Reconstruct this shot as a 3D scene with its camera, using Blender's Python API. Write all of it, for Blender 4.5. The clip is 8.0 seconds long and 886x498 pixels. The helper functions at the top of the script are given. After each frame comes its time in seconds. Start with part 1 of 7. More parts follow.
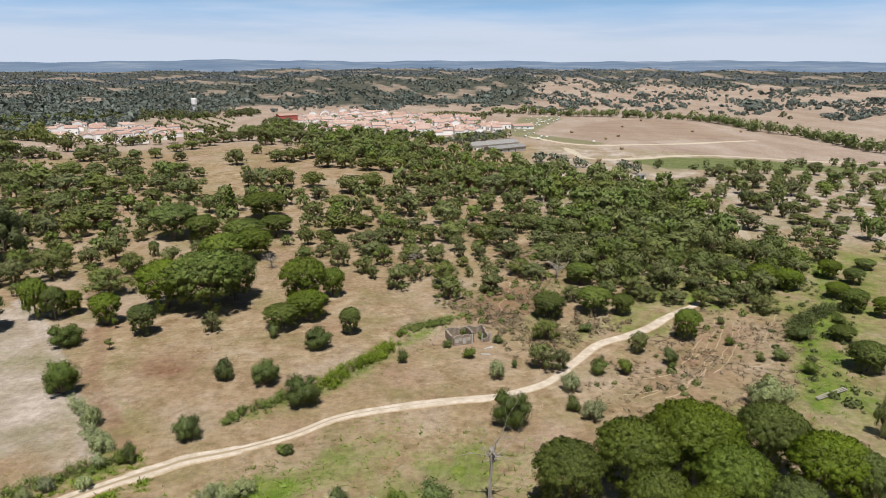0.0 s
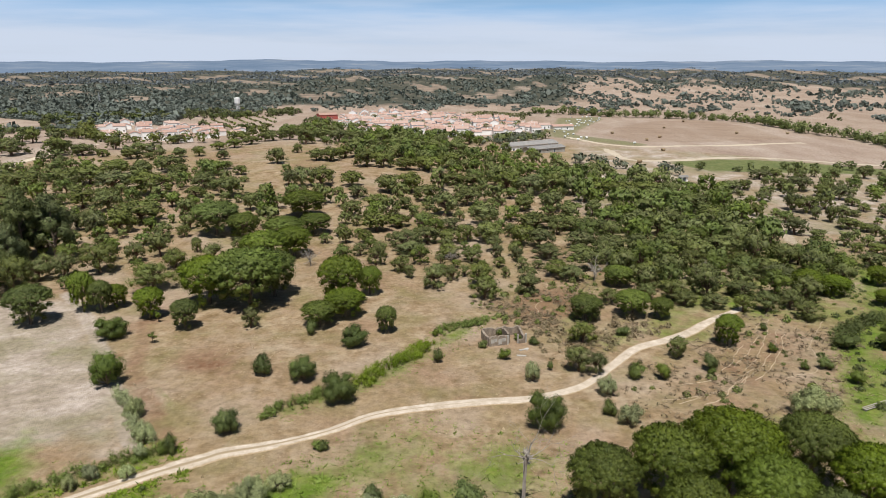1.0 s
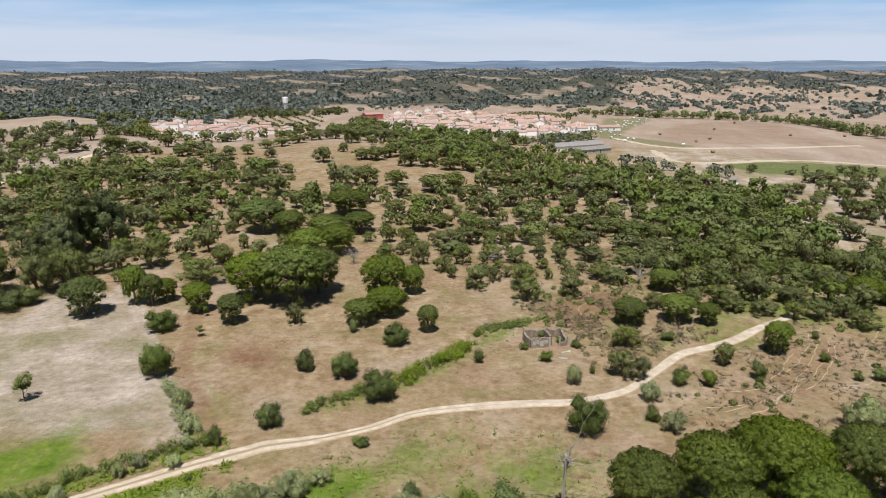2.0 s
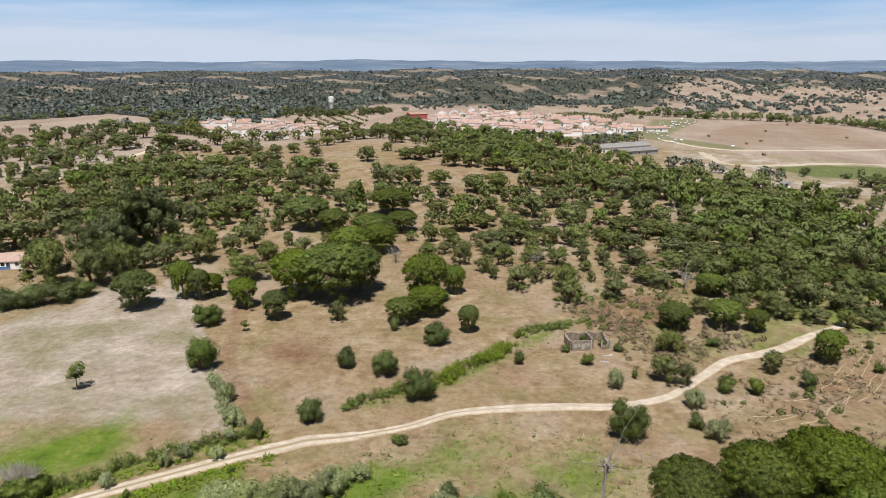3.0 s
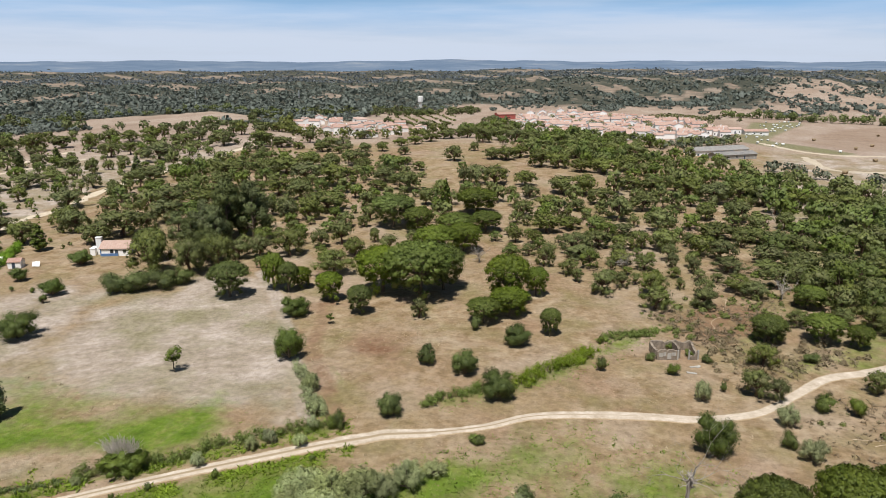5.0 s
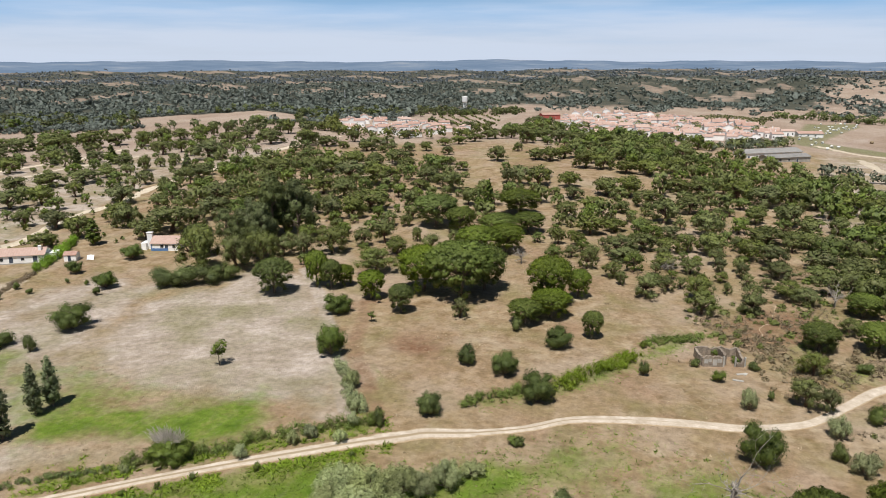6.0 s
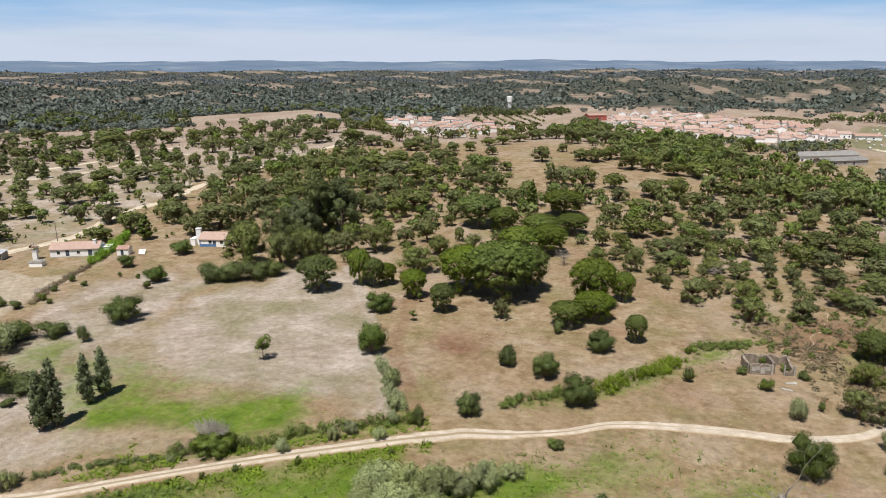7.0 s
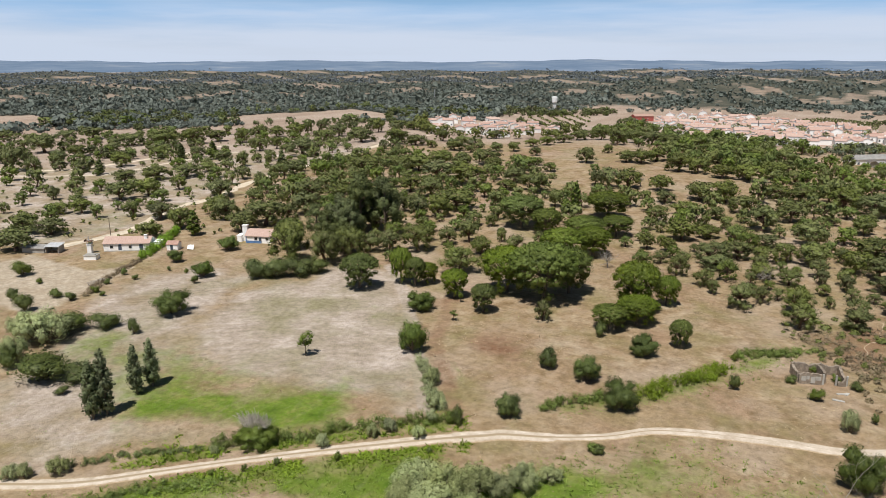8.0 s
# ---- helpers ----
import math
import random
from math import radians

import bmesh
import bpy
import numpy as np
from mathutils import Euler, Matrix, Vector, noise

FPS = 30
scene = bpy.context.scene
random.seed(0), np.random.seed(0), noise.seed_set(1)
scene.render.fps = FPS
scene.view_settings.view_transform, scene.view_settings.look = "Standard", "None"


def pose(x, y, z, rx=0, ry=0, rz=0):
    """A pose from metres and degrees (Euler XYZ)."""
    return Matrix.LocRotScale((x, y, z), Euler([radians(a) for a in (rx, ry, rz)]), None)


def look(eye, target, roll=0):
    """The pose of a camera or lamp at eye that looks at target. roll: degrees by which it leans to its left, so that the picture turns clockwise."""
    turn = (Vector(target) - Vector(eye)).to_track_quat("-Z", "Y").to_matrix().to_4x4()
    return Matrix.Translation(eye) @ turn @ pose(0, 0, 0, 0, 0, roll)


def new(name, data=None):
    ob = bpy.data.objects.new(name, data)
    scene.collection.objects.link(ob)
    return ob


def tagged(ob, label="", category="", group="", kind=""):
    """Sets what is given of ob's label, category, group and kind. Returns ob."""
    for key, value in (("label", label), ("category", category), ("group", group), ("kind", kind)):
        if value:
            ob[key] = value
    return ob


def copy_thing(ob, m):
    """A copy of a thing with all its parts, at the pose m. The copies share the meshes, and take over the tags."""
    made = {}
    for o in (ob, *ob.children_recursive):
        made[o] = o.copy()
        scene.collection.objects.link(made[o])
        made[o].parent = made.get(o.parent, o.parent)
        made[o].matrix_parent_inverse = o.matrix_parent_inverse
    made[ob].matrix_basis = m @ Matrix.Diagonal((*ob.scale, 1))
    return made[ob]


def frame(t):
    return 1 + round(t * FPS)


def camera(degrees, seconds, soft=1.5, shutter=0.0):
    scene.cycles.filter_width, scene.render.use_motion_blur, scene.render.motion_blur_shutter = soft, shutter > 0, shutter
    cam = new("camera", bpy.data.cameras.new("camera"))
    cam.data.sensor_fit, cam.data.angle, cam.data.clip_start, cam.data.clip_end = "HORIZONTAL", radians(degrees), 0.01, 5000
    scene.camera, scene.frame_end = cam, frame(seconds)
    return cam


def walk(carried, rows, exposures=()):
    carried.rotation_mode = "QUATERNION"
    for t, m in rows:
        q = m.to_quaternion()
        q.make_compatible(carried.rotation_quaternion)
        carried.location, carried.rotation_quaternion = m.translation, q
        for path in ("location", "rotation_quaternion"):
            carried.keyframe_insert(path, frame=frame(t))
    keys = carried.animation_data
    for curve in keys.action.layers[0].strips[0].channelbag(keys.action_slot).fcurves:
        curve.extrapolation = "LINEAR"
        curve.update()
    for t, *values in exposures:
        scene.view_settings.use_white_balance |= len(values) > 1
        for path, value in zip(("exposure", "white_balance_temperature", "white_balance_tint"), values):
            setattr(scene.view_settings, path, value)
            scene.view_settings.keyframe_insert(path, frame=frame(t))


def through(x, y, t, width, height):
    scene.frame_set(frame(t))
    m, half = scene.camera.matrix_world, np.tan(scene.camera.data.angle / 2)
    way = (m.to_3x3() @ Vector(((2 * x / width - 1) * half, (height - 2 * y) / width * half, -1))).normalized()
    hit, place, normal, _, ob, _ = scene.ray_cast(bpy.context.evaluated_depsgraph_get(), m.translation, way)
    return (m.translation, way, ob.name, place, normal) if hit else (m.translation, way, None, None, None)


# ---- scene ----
cam = camera(65.45, 8.0, soft=0.6)
EYE, DOWN = 60.0, 15.27
TURNS = [(0.0, 0.0), (0.5, 1.564), (1.0, 3.18), (1.5, 5.015), (3.0, 10.456), (3.5, 12.267), (4.0, 14.056), (4.5, 15.849),
         (6.0, 21.252), (6.5, 23.078), (7.0, 24.887), (7.5, 26.693), (8.0, 28.488)]
# the drone hangs in one place and turns to its left
walk(cam, [(t, pose(0, 0, EYE, 90 - DOWN, 0, yaw)) for t, yaw in TURNS], [(0.0, 0.0), (8.0, 0.0)])

# ---- light: a high summer sun behind the drone, a pale blue sky ----
SUN_HIGH, SUN_FROM = 66.0, 178.0
world = bpy.data.worlds.new("sky")
scene.world = world
world.use_nodes = True
wn = world.node_tree
wn.nodes.clear()


def node(tree, kind, **sockets):
    n = tree.nodes.new(kind)
    for key, value in sockets.items():
        n.inputs[key.replace("_", " ")].default_value = value
    return n


def link(tree, a, b):
    tree.links.new(a, b)


sky = wn.nodes.new("ShaderNodeTexSky")
sky.sky_type = "NISHITA"
sky.sun_disc = False
sky.sun_elevation = radians(SUN_HIGH)
sky.sun_rotation = radians(SUN_FROM)
sky.altitude, sky.air_density, sky.dust_density, sky.ozone_density = 150, 1.0, 0.1, 2.0
where = wn.nodes.new("ShaderNodeTexCoord")
stretch = wn.nodes.new("ShaderNodeMapping")
stretch.inputs["Scale"].default_value = (1.4, 1.4, 16.0)
link(wn, where.outputs["Generated"], stretch.inputs["Vector"])
veil = node(wn, "ShaderNodeTexNoise", Scale=2.2, Detail=5.0, Roughness=0.55)
link(wn, stretch.outputs["Vector"], veil.inputs["Vector"])
thin = wn.nodes.new("ShaderNodeMapRange")
for key, value in (("From Min", 0.42), ("From Max", 0.75), ("To Min", 0.0), ("To Max", 0.12)):
    thin.inputs[key].default_value = value
link(wn, veil.outputs["Fac"], thin.inputs["Value"])
# bright haze low over the horizon, all the way round
tall = wn.nodes.new("ShaderNodeSeparateXYZ")
link(wn, where.outputs["Generated"], tall.inputs["Vector"])
low = wn.nodes.new("ShaderNodeMapRange")
low.interpolation_type = "SMOOTHSTEP"
for key, value in (("From Min", 0.06), ("From Max", 0.13), ("To Min", 0.95), ("To Max", 0.0)):
    low.inputs[key].default_value = value
link(wn, tall.outputs["Z"], low.inputs["Value"])
both = wn.nodes.new("ShaderNodeMath")
both.operation, both.use_clamp = "ADD", True
link(wn, thin.outputs["Result"], both.inputs[0])
link(wn, low.outputs["Result"], both.inputs[1])
cirrus = wn.nodes.new("ShaderNodeMix")
cirrus.data_type = "RGBA"
# white veil near the horizon, clearer blue higher up, with an uneven edge between
edge = wn.nodes.new("ShaderNodeMath")
edge.operation = "MULTIPLY_ADD"
edge.inputs[1].default_value = -0.09
link(wn, veil.outputs["Fac"], edge.inputs[0])
link(wn, tall.outputs["Z"], edge.inputs[2])
clear = wn.nodes.new("ShaderNodeMapRange")
clear.interpolation_type = "SMOOTHSTEP"
for key, value in (("From Min", -0.025), ("From Max", 0.055), ("To Min", 0.0), ("To Max", 1.0)):
    clear.inputs[key].default_value = value
link(wn, edge.outputs[0], clear.inputs["Value"])
tint = wn.nodes.new("ShaderNodeMix")
tint.data_type = "RGBA"
tint.inputs["A"].default_value = (17.0, 19.2, 23.0, 1.0)
tint.inputs["B"].default_value = (7.8, 14.4, 23.1, 1.0)
link(wn, clear.outputs["Result"], tint.inputs["Factor"])
link(wn, tint.outputs["Result"], cirrus.inputs["B"])
link(wn, both.outputs[0], cirrus.inputs["Factor"])
link(wn, sky.outputs["Color"], cirrus.inputs["A"])
back = node(wn, "ShaderNodeBackground", Strength=0.036)
link(wn, cirrus.outputs["Result"], back.inputs["Color"])
wout = wn.nodes.new("ShaderNodeOutputWorld")
link(wn, back.outputs["Background"], wout.inputs["Surface"])

sun_data = bpy.data.lights.new("sun", "SUN")
sun_data.energy, sun_data.angle, sun_data.color = 5.0, radians(0.53), (1.0, 0.965, 0.91)
sun = new("sun", sun_data)
a, e = radians(SUN_FROM), radians(SUN_HIGH)
sun.matrix_world = look((math.sin(a) * math.cos(e) * 900, math.cos(a) * math.cos(e) * 900, math.sin(e) * 900), (0, 0, 0))

# ---- materials ----


def material(name, rough=0.8, spec=0.2):
    m = bpy.data.materials.new(name)
    m.use_nodes = True
    t = m.node_tree
    p = t.nodes["Principled BSDF"]
    p.inputs["Roughness"].default_value = rough
    p.inputs["Specular IOR Level"].default_value = spec
    return m, t, p


def ramp(t, source, stops):
    r = t.nodes.new("ShaderNodeValToRGB")
    while len(r.color_ramp.elements) < len(stops):
        r.color_ramp.elements.new(0.5)
    for el, (at, colour) in zip(r.color_ramp.elements, stops):
        el.position, el.color = at, (*colour, 1)
    link(t, source, r.inputs["Fac"])
    return r.outputs["Color"]


def grain(t, scale, detail=4.0, rough=0.6, stretch=None, turn=None):
    geo = t.nodes.new("ShaderNodeNewGeometry")
    n = node(t, "ShaderNodeTexNoise", Scale=scale, Detail=detail, Roughness=rough)
    if stretch:
        m = t.nodes.new("ShaderNodeMapping")
        m.inputs["Scale"].default_value = stretch
        if turn is not None:
            m.vector_type = "TEXTURE"
            m.inputs["Rotation"].default_value = (0, 0, radians(turn))
        link(t, geo.outputs["Position"], m.inputs["Vector"])
        link(t, m.outputs["Vector"], n.inputs["Vector"])
    else:
        link(t, geo.outputs["Position"], n.inputs["Vector"])
    return n.outputs["Fac"]


def blend(t, fac, a, b, mode="MIX"):
    m = t.nodes.new("ShaderNodeMix")
    m.data_type, m.blend_type = "RGBA", mode
    for key, value in (("Factor", fac), ("A", a), ("B", b)):
        if isinstance(value, tuple):
            m.inputs[key].default_value = (*value, 1)
        elif isinstance(value, (int, float)):
            m.inputs[key].default_value = value
        else:
            link(t, value, m.inputs[key])
    return m.outputs["Result"]


def maths(t, kind, a, b=0.0):
    m = t.nodes.new("ShaderNodeMath")
    m.operation = kind
    for i, value in enumerate((a, b)):
        if isinstance(value, (int, float)):
            m.inputs[i].default_value = value
        else:
            link(t, value, m.inputs[i])
    return m.outputs[0]


def span(t, source, lo, hi):
    m = t.nodes.new("ShaderNodeMapRange")
    m.inputs["From Min"].default_value, m.inputs["From Max"].default_value = lo, hi
    link(t, source, m.inputs["Value"])
    return m.outputs["Result"]


def bump(t, p, height, strength=0.5, distance=0.1):
    b = node(t, "ShaderNodeBump", Strength=strength, Distance=distance)
    link(t, height, b.inputs["Height"])
    link(t, b.outputs["Normal"], p.inputs["Normal"])


def foliage(name, dark, light, dry=None, through=0.25):
    """Leaves: each tuft differs a little, and so does each plant; some sun shines through."""
    m, t, p = material(name, 0.55, 0.25)
    geo = t.nodes.new("ShaderNodeNewGeometry")
    info = t.nodes.new("ShaderNodeObjectInfo")
    clump = span(t, grain(t, 0.8, 3, 0.6), 0.3, 0.7)
    mixed = maths(t, "ADD", maths(t, "MULTIPLY", geo.outputs["Random Per Island"], 0.34), maths(t, "MULTIPLY", info.outputs["Random"], 0.36))
    mixed = maths(t, "ADD", mixed, maths(t, "MULTIPLY", clump, 0.3))
    c = ramp(t, mixed, [(0.08, dark), (0.92, light)])
    hue = t.nodes.new("ShaderNodeHueSaturation")
    shift = maths(t, "ADD", maths(t, "MULTIPLY", info.outputs["Random"], 0.022), maths(t, "MULTIPLY", grain(t, 0.06, 2), 0.02))
    link(t, maths(t, "ADD", shift, 0.476), hue.inputs["Hue"])
    link(t, maths(t, "ADD", maths(t, "MULTIPLY", maths(t, "FRACT", maths(t, "MULTIPLY", info.outputs["Random"], 7.3)), 0.25), 0.85), hue.inputs["Saturation"])
    # trees differ in tone from one to the next
    link(t, maths(t, "ADD", maths(t, "MULTIPLY", span(t, grain(t, 0.13, 2), 0.36, 0.64), 0.5), 0.8), hue.inputs["Value"])
    link(t, c, hue.inputs["Color"])
    c = hue.outputs["Color"]
    if dry:
        c = blend(t, span(t, grain(t, 0.35, 3), 0.56, 0.78), c, dry)
    link(t, c, p.inputs["Base Color"])
    tr = t.nodes.new("ShaderNodeBsdfTranslucent")
    link(t, c, tr.inputs["Color"])
    mx = t.nodes.new("ShaderNodeMixShader")
    mx.inputs[0].default_value = through
    link(t, p.outputs[0], mx.inputs[1])
    link(t, tr.outputs[0], mx.inputs[2])
    link(t, mx.outputs[0], t.nodes["Material Output"].inputs["Surface"])
    return m


OAK_LEAF = foliage("cork oak leaves", (0.05, 0.068, 0.019), (0.198, 0.218, 0.062), (0.20, 0.188, 0.096), 0.1)
PINE_LEAF = foliage("stone pine needles", (0.046, 0.072, 0.011), (0.17, 0.212, 0.032), None, 0.14)
BUSH_LEAF = foliage("shrub leaves", (0.048, 0.074, 0.017), (0.175, 0.215, 0.05), None, 0.14)
ROUND_LEAF = foliage("dense green tree leaves", (0.04, 0.066, 0.013), (0.15, 0.195, 0.04), None, 0.14)
BRAMBLE_LEAF = foliage("bramble leaves", (0.10, 0.16, 0.02), (0.245, 0.315, 0.05), (0.25, 0.235, 0.09), 0.25)
WILLOW_LEAF = foliage("silvery willow leaves", (0.22, 0.26, 0.10), (0.50, 0.54, 0.29), None, 0.3)
OLIVE_LEAF = foliage("olive leaves", (0.10, 0.12, 0.08), (0.20, 0.23, 0.15), None, 0.2)
POPLAR_LEAF = foliage("poplar leaves", (0.10, 0.13, 0.055), (0.26, 0.30, 0.15), None, 0.25)
GUM_LEAF = foliage("eucalyptus leaves", (0.066, 0.09, 0.034), (0.20, 0.225, 0.085))
HEDGE_LEAF = foliage("bright hedge leaves", (0.13, 0.24, 0.02), (0.26, 0.40, 0.05))
# distance haze is mixed into these two leaf colours as grey and blue
HAZED_LEAF = foliage("far woodland leaves", (0.088, 0.108, 0.092), (0.168, 0.19, 0.16), None, 0.12)
HAZED_WOOD = foliage("grey blue far pine woods", (0.105, 0.13, 0.14), (0.165, 0.19, 0.20), None, 0.1)
DRY_TUFT = foliage("dry grass blades", (0.36, 0.28, 0.16), (0.55, 0.46, 0.29), None, 0.4)
GREEN_TUFT = foliage("green grass blades", (0.17, 0.25, 0.04), (0.30, 0.40, 0.09), None, 0.45)
HEATH_TUFT = foliage("brown heath shrubs", (0.21, 0.165, 0.09), (0.38, 0.31, 0.18), (0.20, 0.215, 0.09), 0.3)


def plain(name, colours, scale=2.0, rough=0.8, spec=0.2, depth=0.02, stretch=None, metal=0.0):
    m, t, p = material(name, rough, spec)
    p.inputs["Metallic"].default_value = metal
    f = grain(t, scale, 5, 0.62, stretch)
    info = t.nodes.new("ShaderNodeObjectInfo")
    c = ramp(t, f, [(0.3, colours[0]), (0.7, colours[1])])
    tone = maths(t, "ADD", maths(t, "MULTIPLY", info.outputs["Random"], 0.24), 0.86)
    hsv = t.nodes.new("ShaderNodeHueSaturation")
    link(t, c, hsv.inputs["Color"])
    link(t, tone, hsv.inputs["Value"])
    link(t, hsv.outputs["Color"], p.inputs["Base Color"])
    bump(t, p, grain(t, scale * 6, 3), 0.4, depth)
    return m


BARK = plain("grey brown bark", ((0.10, 0.075, 0.055), (0.22, 0.18, 0.14)), 3.0, 0.9, 0.1, 0.05, (1, 1, 0.25))
CORK = plain("red brown stripped cork bark", ((0.09, 0.05, 0.035), (0.17, 0.12, 0.09)), 2.5, 0.9, 0.1, 0.05, (1, 1, 0.3))
DEADWOOD = plain("bleached dead wood", ((0.24, 0.21, 0.18), (0.46, 0.42, 0.37)), 3.0, 0.85, 0.1, 0.03, (1, 1, 0.2))
LIME = plain("whitewashed wall", ((0.89, 0.88, 0.87), (0.95, 0.945, 0.94)), 1.2, 0.85, 0.15, 0.01)
BLUE = plain("blue painted band", ((0.10, 0.20, 0.42), (0.16, 0.28, 0.52)), 1.5, 0.8)
STONE = plain("bare rubble stone", ((0.17, 0.14, 0.11), (0.36, 0.30, 0.24)), 1.6, 0.95, 0.1, 0.12)
CONCRETE = plain("weathered concrete", ((0.34, 0.32, 0.29), (0.50, 0.48, 0.44)), 0.8, 0.9, 0.1, 0.02)
GLASS = plain("dark window glass", ((0.02, 0.025, 0.03), (0.04, 0.045, 0.05)), 1.0, 0.12, 0.5, 0.0)
DOORWOOD = plain("dark painted door wood", ((0.05, 0.07, 0.10), (0.10, 0.12, 0.16)), 2.0, 0.6)
SHEET = plain("grey corrugated sheet", ((0.22, 0.21, 0.20), (0.36, 0.345, 0.325)), 0.5, 0.55, 0.3, 0.02)
RUST = plain("rusted steel", ((0.12, 0.06, 0.035), (0.26, 0.15, 0.09)), 2.0, 0.7, 0.3)
STEEL = plain("galvanised steel", ((0.38, 0.39, 0.40), (0.55, 0.56, 0.57)), 1.0, 0.45, 0.4, 0.0)
PINK = plain("red rendered wall", ((0.42, 0.10, 0.09), (0.55, 0.17, 0.14)), 1.0, 0.85)
BALE = plain("dry straw bale", ((0.24, 0.18, 0.11), (0.40, 0.31, 0.20)), 3.0, 0.9, 0.1, 0.05)
WRAP = plain("white wrapped bale film", ((0.70, 0.71, 0.70), (0.82, 0.82, 0.80)), 1.0, 0.4, 0.4)


def tile_material():
    m, t, p = material("clay roof tiles", 0.85, 0.15)
    geo = t.nodes.new("ShaderNodeNewGeometry")
    info = t.nodes.new("ShaderNodeObjectInfo")
    c = ramp(t, grain(t, 1.3, 5, 0.7), [(0.25, (0.30, 0.165, 0.125)), (0.5, (0.41, 0.255, 0.205)), (0.75, (0.52, 0.38, 0.32))])
    c = blend(t, maths(t, "MULTIPLY", info.outputs["Random"], 0.7), c, (0.56, 0.43, 0.37))
    link(t, c, p.inputs["Base Color"])
    bump(t, p, grain(t, 5.0, 3), 0.5, 0.05)
    return m


TILE = tile_material()


def ground_material():
    m, t, p = material("dry meadow, litter, sand and green grass", 0.95, 0.08)
    one = t.nodes.new("ShaderNodeAttribute")
    one.attribute_name = "cover"
    two = t.nodes.new("ShaderNodeAttribute")
    two.attribute_name = "cover_two"
    s1, s2 = t.nodes.new("ShaderNodeSeparateColor"), t.nodes.new("ShaderNodeSeparateColor")
    link(t, one.outputs["Color"], s1.inputs[0])
    link(t, two.outputs["Color"], s2.inputs[0])
    broad, mid, fine = grain(t, 0.035, 5, 0.62), grain(t, 0.22, 5, 0.66), grain(t, 1.5, 5, 0.72)
    speck = grain(t, 4.5, 3, 0.7)
    c = ramp(t, mid, [(0.30, (0.285, 0.195, 0.10)), (0.5, (0.46, 0.345, 0.215)), (0.70, (0.63, 0.525, 0.365))])
    c = blend(t, span(t, broad, 0.48, 0.68), c, (0.44, 0.34, 0.195))
    c = blend(t, maths(t, "MULTIPLY", span(t, grain(t, 0.055, 5, 0.65, (1, 1, 1), 0), 0.50, 0.66), 0.6), c, (0.40, 0.255, 0.17))
    # bleached, trodden places
    c = blend(t, maths(t, "MULTIPLY", span(t, grain(t, 0.042, 5, 0.62, (1, 1, 1), 70), 0.50, 0.64), 0.6), c, (0.60, 0.495, 0.385))
    # olive tinge where some grass is still alive
    c = blend(t, maths(t, "MULTIPLY", span(t, grain(t, 0.08, 4, 0.6), 0.48, 0.68), 0.6), c, (0.29, 0.265, 0.11))

    def over(c, mask, colour, soft, ragged=0.9):
        f = maths(t, "ADD", mask, maths(t, "MULTIPLY", maths(t, "SUBTRACT", soft, 0.5), ragged))
        edge = t.nodes.new("ShaderNodeMapRange")
        edge.inputs["From Min"].default_value, edge.inputs["From Max"].default_value = 0.35, 0.75
        link(t, f, edge.inputs["Value"])
        return blend(t, edge.outputs["Result"], c, colour)

    three = t.nodes.new("ShaderNodeAttribute")
    three.attribute_name = "cover_three"
    s3 = t.nodes.new("ShaderNodeSeparateColor")
    link(t, three.outputs["Color"], s3.inputs[0])
    patchy = grain(t, 0.085, 6, 0.62)
    mown = grain(t, 0.55, 4, 0.6, (4.0, 1.0, 1.0), 33)
    drift = maths(t, "ADD", maths(t, "MULTIPLY", patchy, 0.76), maths(t, "MULTIPLY", mown, 0.24))
    pale = ramp(t, drift, [(0.34, (0.385, 0.335, 0.235)), (0.5, (0.565, 0.485, 0.40)), (0.64, (0.74, 0.655, 0.575))])
    pale = blend(t, span(t, grain(t, 0.05, 4, 0.6), 0.47, 0.66), pale, (0.37, 0.345, 0.21))
    c = over(c, s1.outputs["Red"], pale, patchy, 1.2)
    green = ramp(t, mid, [(0.28, (0.105, 0.20, 0.02)), (0.52, (0.19, 0.29, 0.04)), (0.78, (0.34, 0.345, 0.11))])
    c = over(c, s1.outputs["Green"], green, maths(t, "ADD", maths(t, "MULTIPLY", patchy, 0.7), maths(t, "MULTIPLY", mid, 0.3)), 1.9)
    c = over(c, s1.outputs["Blue"], (0.30, 0.175, 0.105), mid, 1.0)
    # stubble and mid-distance land, blue raised in the colour for haze
    harvest = ramp(t, grain(t, 0.03, 5, 0.65, (1, 0.35, 1)), [(0.3, (0.41, 0.31, 0.245)), (0.5, (0.53, 0.425, 0.345)), (0.7, (0.64, 0.545, 0.46))])
    c = over(c, s2.outputs["Red"], harvest, mid, 0.3)
    c = over(c, s3.outputs["Red"], ramp(t, grain(t, 0.05, 5, 0.6, (6.0, 1.0, 1.0), -12), [(0.35, (0.34, 0.235, 0.16)), (0.65, (0.48, 0.365, 0.265))]), mid, 0.3)
    c = over(c, s3.outputs["Green"], ramp(t, mid, [(0.3, (0.15, 0.20, 0.07)), (0.7, (0.26, 0.29, 0.12))]), mid, 0.3)
    sand = ramp(t, mid, [(0.3, (0.52, 0.43, 0.31)), (0.7, (0.70, 0.62, 0.49))])
    c = over(c, s2.outputs["Green"], sand, mid, 0.8)
    # distant wood floor and bare patches, greyed in colour for the haze
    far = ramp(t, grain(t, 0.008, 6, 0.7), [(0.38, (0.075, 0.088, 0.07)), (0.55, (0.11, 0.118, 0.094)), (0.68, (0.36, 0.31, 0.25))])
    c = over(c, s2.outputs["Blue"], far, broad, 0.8)
